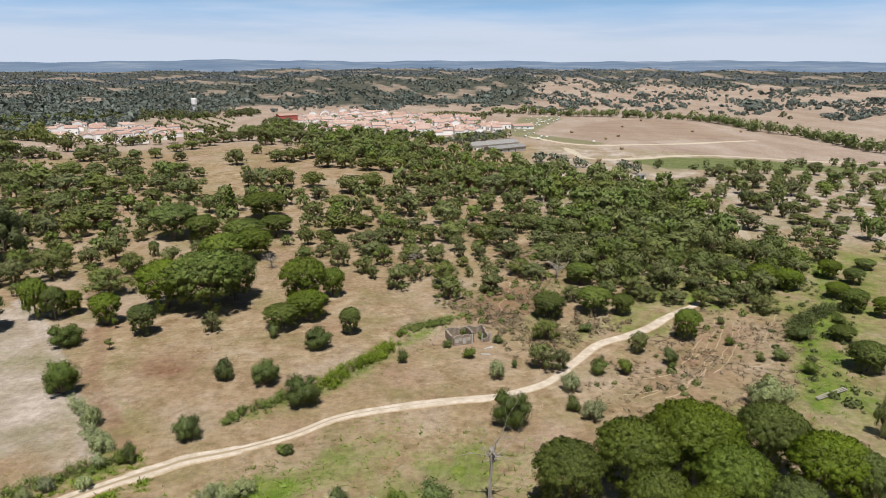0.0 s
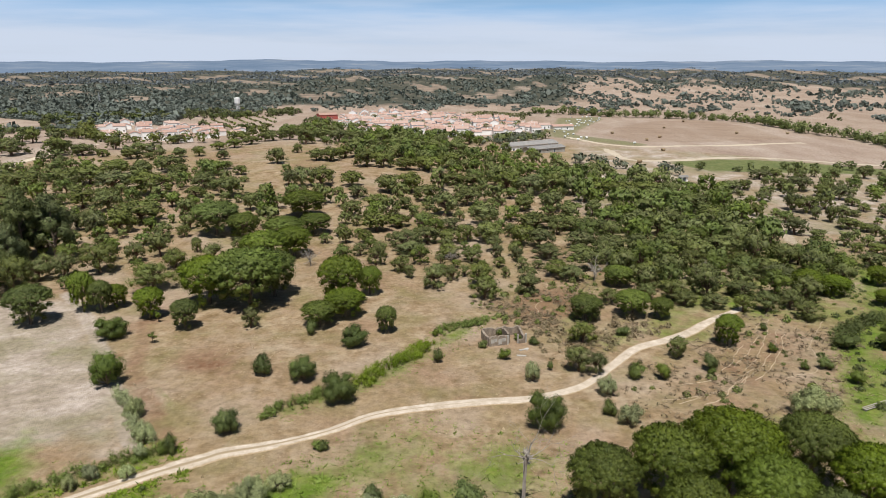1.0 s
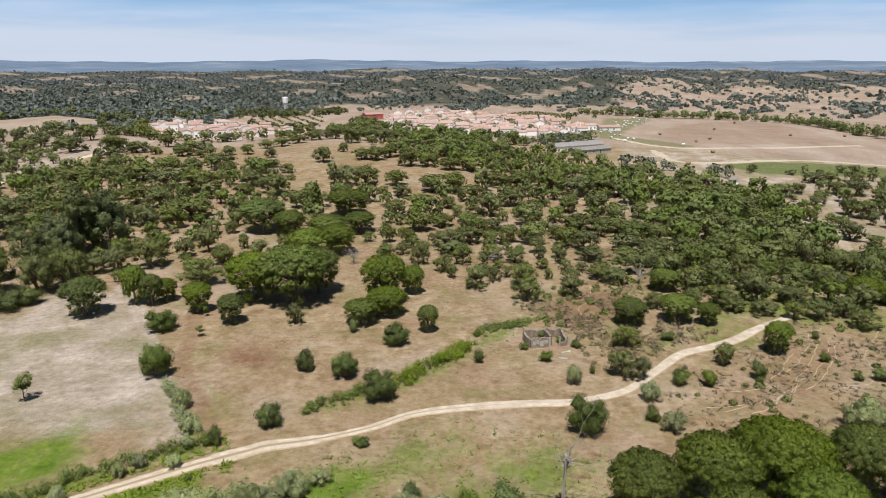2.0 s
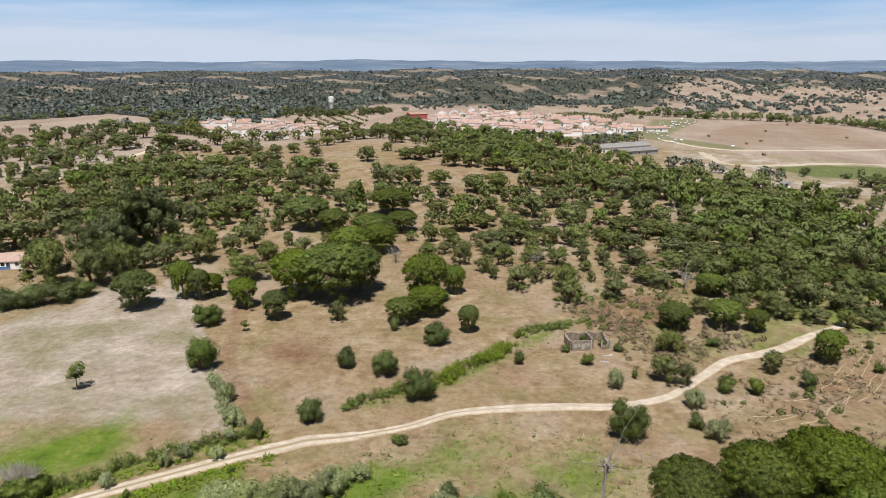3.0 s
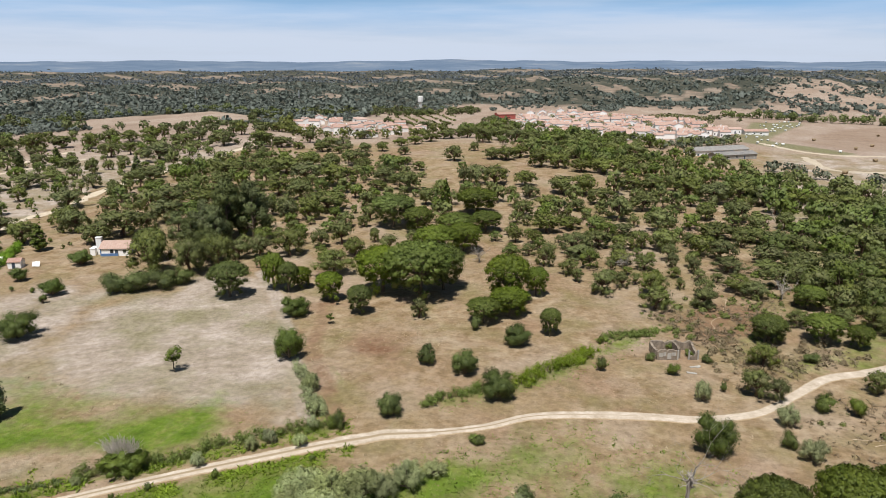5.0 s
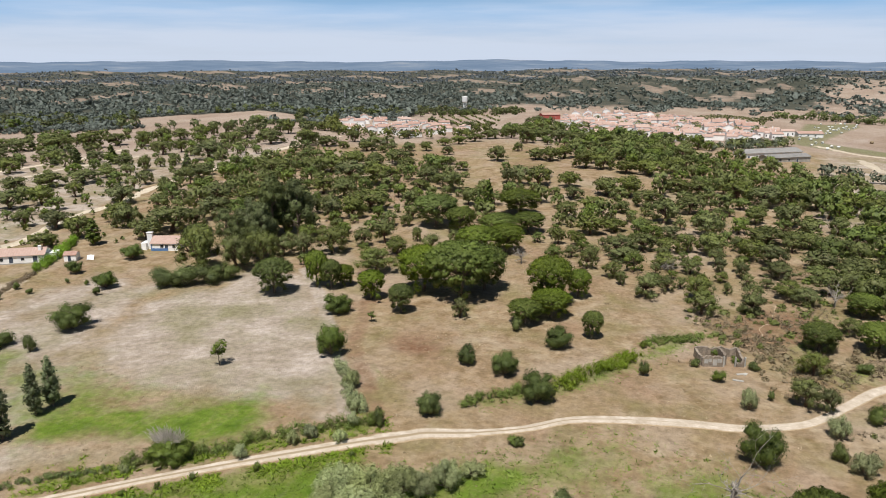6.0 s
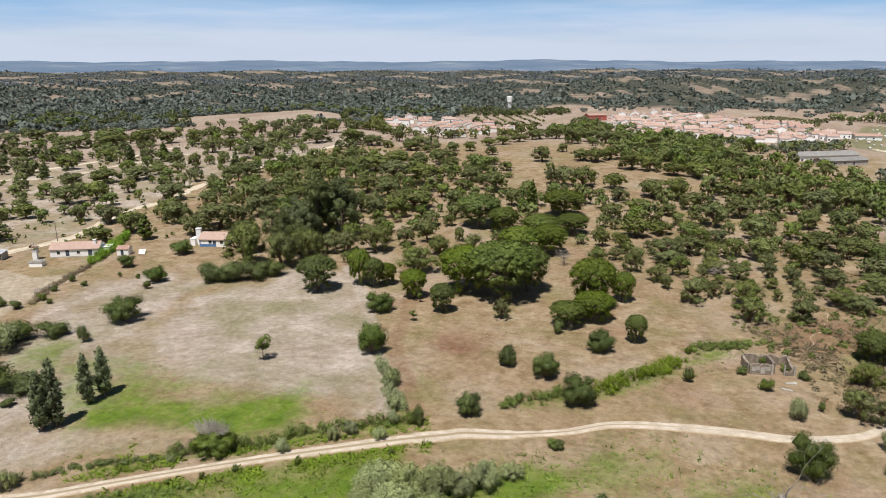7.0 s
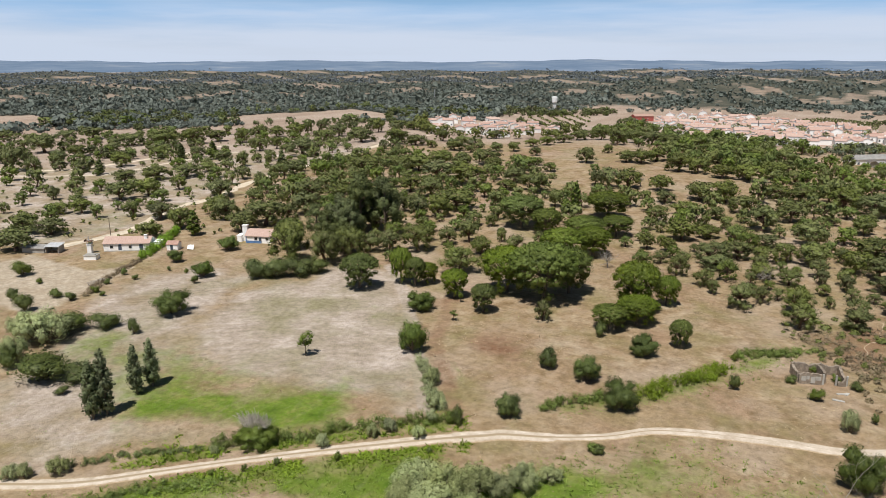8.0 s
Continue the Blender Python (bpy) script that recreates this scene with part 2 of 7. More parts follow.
    # straw specks and bare crumbs
    streak = grain(t, 0.9, 5, 0.7, (1.0, 0.3, 1.0))
    c = blend(t, maths(t, "MULTIPLY", span(t, streak, 0.50, 0.74), 0.22), c, (0.53, 0.45, 0.32))
    c = blend(t, maths(t, "MULTIPLY", span(t, fine, 0.54, 0.72), 0.42), c, (0.19, 0.15, 0.075))
    c = blend(t, maths(t, "MULTIPLY", span(t, speck, 0.56, 0.72), 0.4), c, (0.17, 0.14, 0.075))
    mottle = ramp(t, grain(t, 0.7, 6, 0.7), [(0.30, (0.53, 0.505, 0.49)), (0.5, (0.715, 0.69, 0.685)), (0.70, (0.90, 0.875, 0.875))])
    c = blend(t, 1.0, c, mottle, "MULTIPLY")
    link(t, c, p.inputs["Base Color"])
    bump(t, p, maths(t, "ADD", fine, speck), 0.6, 0.3)
    return m


GROUND = ground_material()


def track_material():
    m, t, p = material("dusty pale track", 0.95, 0.08)
    uv = t.nodes.new("ShaderNodeUVMap")
    sep = t.nodes.new("ShaderNodeSeparateXYZ")
    link(t, uv.outputs["UV"], sep.inputs[0])
    mid, fine = grain(t, 0.5, 5, 0.65), grain(t, 2.5, 4, 0.7)
    dust = ramp(t, mid, [(0.3, (0.43, 0.35, 0.265)), (0.5, (0.56, 0.475, 0.38)), (0.7, (0.68, 0.60, 0.51))])
    middle = maths(t, "SUBTRACT", 1.0, maths(t, "MULTIPLY", maths(t, "ABSOLUTE", maths(t, "SUBTRACT", sep.outputs["X"], 0.5)), 8.5))
    f = maths(t, "ADD", middle, maths(t, "SUBTRACT", maths(t, "MULTIPLY", mid, 1.5), 1.15))
    f = maths(t, "ADD", f, maths(t, "MULTIPLY", sep.outputs["Y"], 0.9))
    side = span(t, maths(t, "ADD", maths(t, "ABSOLUTE", maths(t, "SUBTRACT", sep.outputs["X"], 0.5)), maths(t, "MULTIPLY", maths(t, "SUBTRACT", fine, 0.5), 0.25)), 0.35, 0.47)
    c = blend(t, maths(t, "MULTIPLY", span(t, f, 0.35, 1.0), 0.85), dust, (0.31, 0.235, 0.14))
    c = blend(t, side, c, (0.38, 0.28, 0.17))
    c = blend(t, maths(t, "MULTIPLY", span(t, fine, 0.5, 0.75), 0.3), c, (0.36, 0.30, 0.22))
    link(t, c, p.inputs["Base Color"])
    bump(t, p, fine, 0.5, 0.1)
    return m


TRACK = track_material()


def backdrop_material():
    """Hills at the edge of sight: haze is painted blue and glows from their surface."""
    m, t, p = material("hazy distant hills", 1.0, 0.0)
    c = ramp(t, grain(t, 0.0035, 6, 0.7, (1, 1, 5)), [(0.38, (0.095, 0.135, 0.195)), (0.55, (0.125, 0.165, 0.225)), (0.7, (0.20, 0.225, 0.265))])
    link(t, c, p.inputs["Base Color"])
    # the surface's own glow stands in for light scattered by the air
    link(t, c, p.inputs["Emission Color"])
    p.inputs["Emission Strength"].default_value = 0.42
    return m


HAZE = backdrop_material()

# ---- the lie of the land ----


def smooth(lo, hi, v):
    s = np.clip((v - lo) / (hi - lo), 0, 1)
    return s * s * (3 - 2 * s)


def rise(x, y):
    """Height of the ground: a wooded knoll, a long rocky ridge far behind, low hills at the horizon."""
    x, y = np.asarray(x, float), np.asarray(y, float)
    z = 9 * np.exp(-(((x + 75) / 170) ** 2 + ((y - 440) / 130) ** 2) / 2)
    r, az = np.hypot(x, y), np.degrees(np.arctan2(-x, y))
    lumps = 0.5 + 0.3 * np.sin(az * 1.1 + 1) + 0.2 * np.sin(az * 2.7) + 0.12 * np.sin(az * 6.1 + r / 170)
    ridge = smooth(-14, -8, az) * (1 - smooth(9, 19, az))
    z = z + ridge * (13 + 7 * lumps) * smooth(1050, 1750, r) * (1 - 0.5 * smooth(2200, 3000, r))
    side = smooth(-32, -13, az) * (1 - smooth(-13, -8, az))
    z = z + side * 12 * lumps * smooth(950, 1500, r)
    z = z + 8 * smooth(1000, 2600, r) * (0.6 + 0.4 * np.sin(az * 0.7 + r / 310)) + 7 * smooth(2300, 4300, r)
    z = z + smooth(180, 600, r) * (0.8 * np.sin(x / 61 + 1) * np.cos(y / 77) + 0.5 * np.sin(x / 23 + y / 31))
    return z


def height(x, y):
    return float(rise(x, y))


def shape(me, *mats):
    for m in mats:
        me.materials.append(m)
    return me


def soup(name, verts, faces, *mats, smoothed=False):
    me = bpy.data.meshes.new(name)
    me.from_pydata(verts, [], faces)
    shape(me, *mats)
    if smoothed:
        me.polygons.foreach_set("use_smooth", [True] * len(me.polygons))
    me.update()
    return me


def part(name, me, parent, label=""):
    ob = new(name, me)
    ob.parent = parent
    return tagged(ob, label) if label else ob


def inside(poly, x, y):
    """Signed distance to a closed outline in the plan, positive inside."""
    p = np.array(poly)
    q = np.roll(p, -1, axis=0)
    best, odd = np.full(x.shape, 1e9), np.zeros(x.shape, bool)
    for (ax, ay), (bx, by) in zip(p, q):
        ex, ey = bx - ax, by - ay
        k = np.clip(((x - ax) * ex + (y - ay) * ey) / (ex * ex + ey * ey + 1e-9), 0, 1)
        best = np.minimum(best, np.hypot(x - ax - k * ex, y - ay - k * ey))
        odd ^= ((ay > y) != (by > y)) & (x < (bx - ax) * (y - ay) / (by - ay + 1e-12) + ax)
    return np.where(odd, best, -best)


def along(poly, x, y):
    """Distance to an open line in the plan."""
    best = np.full(x.shape, 1e9)
    for (ax, ay), (bx, by) in zip(poly[:-1], poly[1:]):
        ex, ey = bx - ax, by - ay
        k = np.clip(((x - ax) * ex + (y - ay) * ey) / (ex * ex + ey * ey + 1e-9), 0, 1)
        best = np.minimum(best, np.hypot(x - ax - k * ex, y - ay - k * ey))
    return best


# plan of the plants: x, y, height, width
OAK_A = [(-321.8, 513.6, 7.5, 16.7), (-301.9, 504.6, 8.1, 14.4), (-286.3, 500.5, 7.3, 12.2), (-233.1, 429.1, 9.3, 11.2), (-236.7, 398.5, 7.8, 16.3), (-256.1, 411.7, 8.6, 11.8), (-221.2, 391.2, 5.4, 8.0), (-199.5, 383.4, 6.6, 14.2), (-206.9, 408.2, 7.6, 10.0), (-229.1, 364.2, 5.1, 7.5), (-205.1, 458.0, 6.6, 11.2), (-162.6, 389.5, 6.3, 9.6), (-155.3, 336.5, 9.8, 15.3), (-185.7, 391.1, 5.5, 6.4), (-185.6, 377.3, 4.9, 7.7), (-172.7, 387.0, 5.6, 9.5), (-143.1, 375.6, 5.5, 7.7), (-159.7, 413.5, 5.7, 10.1), (-153.4, 422.6, 6.1, 12.1), (-148.2, 438.5, 6.0, 12.5), (-145.1, 457.5, 6.6, 11.2), (-130.5, 344.9, 4.7, 8.5), (-117.7, 330.0, 5.1, 8.2), (-187.0, 298.4, 9.6, 14.9)]
OAK_B = [(-161.5, 292.4, 10.3, 17.0), (-141.1, 285.1, 11.3, 19.0), (-164.4, 323.6, 8.7, 13.4), (-146.2, 324.9, 6.9, 13.4), (-124.6, 300.6, 7.4, 12.5), (-107.4, 284.0, 10.3, 15.4), (-120.9, 282.3, 4.8, 10.6), (-158.2, 260.8, 8.7, 13.1), (-152.5, 270.7, 7.3, 11.3), (-90.2, 260.2, 7.7, 7.6), (-125.2, 240.1, 9.3, 20.2), (-144.2, 224.4, 9.4, 13.3), (-137.3, 229.2, 8.6, 8.7), (-114.3, 257.9, 4.4, 9.7), (-100.3, 221.8, 4.8, 5.3), (-92.5, 212.7, 2.9, 3.6), (-108.1, 359.2, 9.2, 11.2), (-106.7, 396.2, 5.9, 6.5), (-141.4, 464.1, 7.8, 13.2), (-131.7, 470.1, 9.4, 13.4), (-112.6, 439.7, 12.3, 14.3), (-106.2, 459.1, 9.8, 15.0), (-93.4, 451.1, 10.4, 14.7), (-80.0, 437.9, 9.4, 14.3)]
OAK_C = [(-67.7, 432.0, 8.5, 15.9), (-52.4, 416.5, 7.5, 15.3), (-39.9, 409.9, 7.8, 13.4), (-27.5, 399.6, 7.3, 13.1), (-89.0, 368.6, 7.1, 10.6), (-81.4, 368.5, 8.2, 13.6), (-75.6, 377.4, 7.9, 10.8), (-59.1, 352.2, 10.7, 13.0), (-49.9, 352.5, 8.7, 11.6), (-45.8, 387.8, 7.9, 15.9), (-38.1, 345.3, 7.1, 12.8), (-26.8, 345.9, 8.4, 15.7), (-15.8, 354.4, 8.7, 14.6), (-6.8, 345.8, 7.4, 11.4), (-80.2, 303.1, 10.5, 11.3), (-71.9, 305.4, 10.0, 12.7), (-87.5, 306.6, 7.5, 7.6), (-58.0, 305.5, 7.5, 11.4), (-61.1, 288.9, 3.8, 6.0), (-51.8, 283.9, 5.9, 9.5), (-40.2, 294.6, 8.3, 14.7), (-30.4, 294.9, 9.7, 12.3), (-41.3, 268.5, 5.7, 11.2), (-21.9, 279.5, 8.0, 11.7)]
OAK_D = [(-12.7, 311.7, 6.6, 12.9), (-3.6, 307.4, 7.5, 12.7), (-29.9, 266.9, 5.2, 7.8), (-5.5, 274.2, 8.0, 12.6), (-13.8, 256.6, 9.5, 11.8), (-48.5, 252.6, 7.1, 9.5), (-36.1, 232.5, 7.5, 11.8), (-29.0, 239.3, 5.1, 9.1), (-20.3, 244.1, 5.0, 9.2), (-10.7, 235.8, 5.0, 8.9), (1.2, 243.8, 9.2, 11.3), (-44.0, 217.2, 6.0, 5.5), (-37.7, 218.0, 4.9, 5.5), (-24.2, 212.3, 6.9, 10.8), (-17.4, 218.8, 6.2, 10.2), (-10.0, 218.9, 5.4, 8.4), (-4.5, 222.4, 6.6, 7.5), (2.1, 229.5, 5.8, 6.8), (11.6, 302.5, 9.8, 15.1), (21.3, 297.4, 9.6, 14.8), (31.3, 299.2, 10.7, 13.7), (40.0, 298.6, 8.5, 12.4), (49.1, 293.6, 8.3, 13.4), (59.2, 288.9, 9.3, 14.4)]
OAK_E = [(70.2, 289.6, 9.4, 14.5), (80.3, 296.0, 8.5, 12.3), (82.7, 269.9, 8.7, 13.5), (84.9, 255.2, 7.1, 10.7), (17.0, 266.6, 6.7, 8.9), (28.2, 267.1, 8.8, 11.2), (33.2, 253.9, 7.3, 10.7), (42.9, 261.3, 7.0, 7.7), (52.5, 259.9, 7.6, 6.1), (48.7, 257.1, 5.9, 7.5), (19.4, 240.4, 6.4, 14.2), (29.6, 240.7, 6.0, 12.2), (37.3, 237.8, 5.8, 11.0), (43.7, 234.2, 5.7, 9.9), (56.3, 242.4, 7.9, 12.2), (66.7, 242.7, 8.9, 12.3), (71.6, 231.4, 7.5, 11.7), (3.0, 221.8, 7.4, 11.3), (13.2, 219.4, 7.3, 9.3), (19.5, 216.2, 7.2, 9.2), (32.3, 216.5, 6.1, 11.0), (41.0, 213.4, 6.0, 10.9), (49.4, 210.4, 7.7, 11.6), (59.2, 213.8, 6.9, 10.9)]
OAK_F = [(66.5, 207.7, 6.7, 10.6), (5.4, 204.2, 5.2, 4.4), (11.3, 200.8, 5.3, 4.3), (6.0, 195.2, 3.4, 4.2), (7.3, 185.8, 3.4, 2.9), (12.9, 173.1, 5.8, 7.5), (111.2, 310.7, 6.4, 10.3), (120.8, 319.4, 5.2, 7.9), (138.8, 349.5, 5.8, 11.5), (145.8, 348.8, 6.2, 8.6), (119.2, 294.5, 4.8, 7.4), (137.4, 321.1, 6.5, 9.3), (101.6, 269.0, 3.9, 6.8), (106.2, 266.4, 5.7, 5.6), (93.6, 243.8, 4.0, 8.2), (101.7, 243.3, 3.5, 4.1), (145.2, 320.5, 7.8, 13.3), (124.7, 278.5, 7.9, 8.1), (128.4, 273.6, 7.7, 10.3), (109.7, 240.4, 7.0, 9.1), (149.9, 307.8, 6.5, 9.0), (154.8, 302.0, 7.5, 10.1), (193.9, 358.0, 7.3, 8.9), (190.9, 333.5, 6.8, 8.3)]
OAK_G = [(130.8, 259.2, 7.1, 5.4), (126.9, 262.8, 5.7, 4.4), (138.5, 266.2, 5.7, 6.7), (116.1, 236.7, 3.1, 7.0), (132.5, 249.6, 4.3, 9.4), (136.7, 245.5, 3.3, 7.2), (144.7, 269.5, 2.9, 5.6), (136.3, 239.0, 4.8, 4.0), (108.3, 221.7, 4.8, 5.6), (119.9, 218.6, 3.8, 4.6), (125.4, 216.8, 4.1, 7.4), (149.1, 250.2, 3.2, 6.3), (176.6, 291.7, 4.2, 7.3), (155.7, 269.1, 4.0, 5.6), (153.1, 279.2, 3.7, 5.8), (206.7, 349.2, 4.6, 7.2), (198.6, 318.4, 4.7, 6.6), (183.1, 286.4, 4.9, 6.0), (155.9, 238.0, 6.1, 6.0), (218.9, 345.5, 4.5, 8.6), (153.9, 290.2, 3.7, 7.3), (92.5, 210.8, 5.3, 9.0), (84.2, 212.5, 6.0, 10.8), (75.1, 212.3, 7.3, 12.6)]
OAK_H = [(104.1, 208.5, 4.8, 8.0), (-108.7, 183.5, 10.1, 11.4), (-103.7, 194.2, 6.8, 6.6), (-86.5, 169.7, 8.2, 12.5), (-88.9, 188.9, 6.4, 8.1), (-88.8, 204.8, 4.9, 3.8), (-103.6, 208.4, 4.5, 7.1), (-52.4, 145.8, 5.3, 4.5), (-30.7, 194.8, 6.7, 5.8), (-22.5, 189.1, 5.0, 6.5), (-19.6, 183.6, 4.4, 3.5), (-12.0, 176.1, 7.1, 7.9), (-7.7, 182.2, 4.8, 4.7), (-21.7, 205.7, 4.7, 10.5), (-9.4, 203.4, 5.0, 8.7), (-2.4, 200.1, 5.2, 6.8), (0.2, 179.4, 6.9, 8.5), (1.3, 168.7, 6.3, 8.8), (41.4, 135.0, 5.0, 4.8), (22.0, 188.5, 5.0, 9.7), (20.3, 205.0, 4.7, 10.5), (30.8, 205.2, 4.7, 10.5), (25.5, 184.5, 4.7, 7.9), (38.6, 200.1, 5.3, 8.5)]
OAK_I = [(46.0, 198.5, 5.7, 8.5), (46.3, 185.2, 6.2, 8.0), (53.9, 193.1, 5.6, 8.3), (61.4, 196.0, 6.5, 8.4), (60.0, 180.5, 7.6, 7.8), (43.0, 170.8, 4.5, 5.9), (32.7, 166.8, 4.2, 5.8), (49.8, 171.3, 5.7, 7.4), (51.6, 167.0, 4.1, 7.2), (22.6, 141.5, 5.4, 6.2), (20.0, 127.3, 6.0, 6.6), (23.2, 126.0, 5.0, 4.5), (74.9, 196.2, 6.5, 8.4), (80.6, 193.6, 5.6, 8.3), (67.7, 173.7, 4.9, 9.0), (58.2, 165.0, 4.0, 7.2), (64.6, 163.0, 4.9, 5.7), (70.3, 163.1, 5.5, 7.1), (78.3, 158.8, 4.7, 7.6), (82.4, 185.7, 6.0, 9.6), (97.8, 208.4, 4.5, 5.3), (115.8, 202.1, 5.1, 8.6), (72.1, 101.2, 7.8, 3.3), (-644.7, 402.6, 9.6, 21.4)]
OAK_J = [(-623.3, 414.0, 9.6, 21.4), (-577.9, 437.8, 10.7, 15.0), (-503.0, 349.1, 9.9, 20.0), (-502.6, 327.4, 9.6, 17.2), (-452.9, 278.2, 13.7, 22.6), (-396.9, 224.5, 15.6, 19.1), (-546.3, 305.2, 9.7, 17.2), (-401.1, 254.1, 9.3, 11.9), (-420.4, 278.3, 8.5, 14.6), (-440.6, 336.6, 10.4, 18.6), (-421.5, 306.0, 7.1, 13.5), (-415.9, 343.5, 13.3, 24.5), (-399.8, 357.5, 14.0, 18.5), (-395.1, 374.9, 9.5, 16.9), (-365.6, 296.7, 8.0, 12.5), (-341.2, 306.4, 8.0, 10.6), (-357.6, 264.0, 9.6, 13.9), (-376.6, 223.3, 11.6, 9.3), (-302.4, 223.6, 7.8, 14.1), (-296.1, 237.1, 7.8, 17.3), (-287.9, 249.8, 8.0, 17.7), (-290.7, 267.9, 5.9, 12.3), (-267.5, 195.3, 9.0, 13.7), (-262.4, 206.1, 8.9, 14.0)]
OAK_K = [(-263.0, 223.5, 7.9, 8.0), (-234.0, 174.9, 7.6, 7.1), (-221.4, 177.9, 7.4, 12.1), (-201.9, 170.4, 8.5, 10.4), (-206.5, 192.7, 8.4, 11.2), (-231.8, 218.8, 9.0, 15.1), (-265.3, 164.9, 5.4, 10.2), (-258.0, 169.8, 6.3, 9.6), (-245.3, 139.0, 8.6, 12.1), (-235.2, 142.4, 6.9, 12.4), (-225.6, 123.9, 8.3, 16.6), (-296.3, 182.7, 6.7, 6.3), (-201.2, 156.2, 5.7, 9.9), (-370.5, 375.8, 12.2, 12.4), (-378.1, 401.7, 11.9, 15.2), (-377.3, 419.9, 8.8, 15.6), (-361.5, 424.9, 12.6, 16.9), (-371.8, 451.3, 10.8, 9.3), (-374.0, 472.8, 10.1, 12.1), (-282.9, 336.9, 12.4, 21.9), (-326.4, 346.0, 10.3, 13.5), (-323.6, 359.4, 9.2, 9.6), (-312.3, 400.7, 10.0, 14.3), (-327.4, 434.5, 11.2, 15.3)]
OAK_L = [(-284.6, 403.7, 11.2, 20.0), (-404.6, 555.9, 9.8, 19.3), (-313.1, 468.1, 12.6, 13.7), (-252.1, 397.1, 12.3, 15.3), (-306.9, 294.2, 8.1, 11.6), (-287.4, 290.2, 9.6, 8.1), (-290.4, 304.9, 6.0, 6.7), (-277.5, 300.3, 6.6, 5.9), (-249.1, 274.6, 5.8, 10.4), (-238.7, 276.7, 8.7, 16.2), (-255.9, 257.6, 7.9, 8.6), (-236.4, 249.0, 7.1, 6.0), (-221.0, 253.8, 6.6, 4.1), (-208.9, 298.0, 8.7, 17.9), (-181.0, 307.6, 10.0, 17.6), (-178.8, 328.1, 8.8, 15.4), (-190.3, 230.6, 10.3, 17.1), (-176.8, 232.8, 8.6, 14.5), (-175.2, 208.5, 9.5, 13.4), (-176.7, 187.5, 10.6, 18.9), (-178.2, 177.5, 7.6, 12.2), (-196.9, 187.7, 9.4, 10.9), (-175.0, 198.2, 7.3, 8.7), (-145.1, 256.1, 9.4, 12.3)]
OAK_M = [(-130.2, 221.0, 9.0, 8.6), (-124.7, 226.5, 8.9, 10.8), (-116.5, 178.9, 7.7, 8.1), (-121.8, 175.5, 6.9, 8.1), (-137.0, 155.1, 14.3, 13.9), (-126.3, 158.5, 12.1, 11.1), (-122.7, 166.4, 11.5, 10.7)]
OAKS = OAK_A + OAK_B + OAK_C + OAK_D + OAK_E + OAK_F + OAK_G + OAK_H + OAK_I + OAK_J + OAK_K + OAK_L + OAK_M
BUSH_A = [(-183.2, 317.4, 5.8, 4.2), (-37.5, 142.6, 4.0, 3.0), (-9.6, 143.3, 2.6, 2.0), (-8.3, 129.6, 3.7, 2.5), (5.4, 132.1, 3.2, 3.3), (30.8, 124.8, 3.8, 4.5), (35.8, 124.8, 3.9, 3.9), (14.3, 127.3, 2.5, 1.4), (32.3, 146.4, 2.5, 3.9), (46.1, 129.2, 4.4, 4.0), (78.9, 141.8, 4.1, 6.9), (69.5, 131.2, 3.0, 4.0), (72.7, 124.9, 3.2, 4.2), (93.2, 151.9, 2.6, 4.7), (-25.3, 96.4, 1.8, 2.5), (-49.0, 94.0, 3.5, 3.5), (23.1, 110.1, 3.5, 3.6), (62.0, 138.7, 2.5, 2.7), (65.2, 130.6, 1.9, 2.3), (64.8, 150.7, 2.5, 2.1), (46.1, 127.4, 1.6, 2.3), (-197.0, 108.9, 5.3, 6.8), (-177.9, 95.2, 4.0, 3.7), (-167.1, 91.6, 5.8, 5.9)]
BUSH_B = [(-170.2, 101.7, 3.3, 4.1), (-164.9, 102.1, 2.8, 3.7), (-185.6, 106.8, 2.1, 2.4), (-164.7, 109.2, 2.6, 2.7), (-168.4, 115.3, 2.2, 2.3), (-171.4, 123.1, 3.0, 2.4), (-164.9, 121.7, 1.9, 2.2), (-147.2, 127.0, 2.9, 2.5), (-131.1, 94.8, 4.7, 3.2), (-160.7, 108.3, 1.8, 1.9), (-145.8, 89.6, 6.2, 9.9), (-139.9, 94.3, 5.1, 8.1), (-126.4, 71.1, 6.7, 12.3), (-119.8, 74.6, 4.5, 9.9), (-117.9, 68.7, 1.8, 3.2), (-135.8, 139.3, 6.4, 8.0), (-138.1, 70.6, 5.6, 5.0), (-162.9, 131.8, 1.9, 1.5), (-156.7, 132.6, 2.2, 1.6), (-131.1, 142.3, 7.7, 10.3), (-126.0, 146.1, 7.6, 11.3), (-123.4, 151.0, 5.8, 8.5), (-135.0, 139.1, 6.9, 8.3), (-48.2, 93.7, 4.4, 2.9)]
BUSH_C = [(0.9, 137.6, 2.4, 2.6), (12.0, 139.8, 2.2, 3.0), (8.6, 142.2, 1.9, 2.2), (4.6, 144.2, 2.6, 2.4), (-41.1, 100.7, 5.6, 4.5), (-24.5, 96.2, 2.3, 2.5), (-59.5, 75.4, 1.7, 1.4), (-70.1, 66.2, 1.7, 1.1), (-66.8, 69.7, 1.7, 1.2), (-48.0, 83.9, 1.4, 1.3), (-73.5, 63.0, 1.5, 1.2), (-1.1, 82.1, 5.8, 5.8), (-6.5, 82.1, 4.5, 3.9), (13.8, 82.7, 3.8, 3.1), (-14.6, 83.9, 2.9, 3.2)]
BUSHS = BUSH_A + BUSH_B + BUSH_C
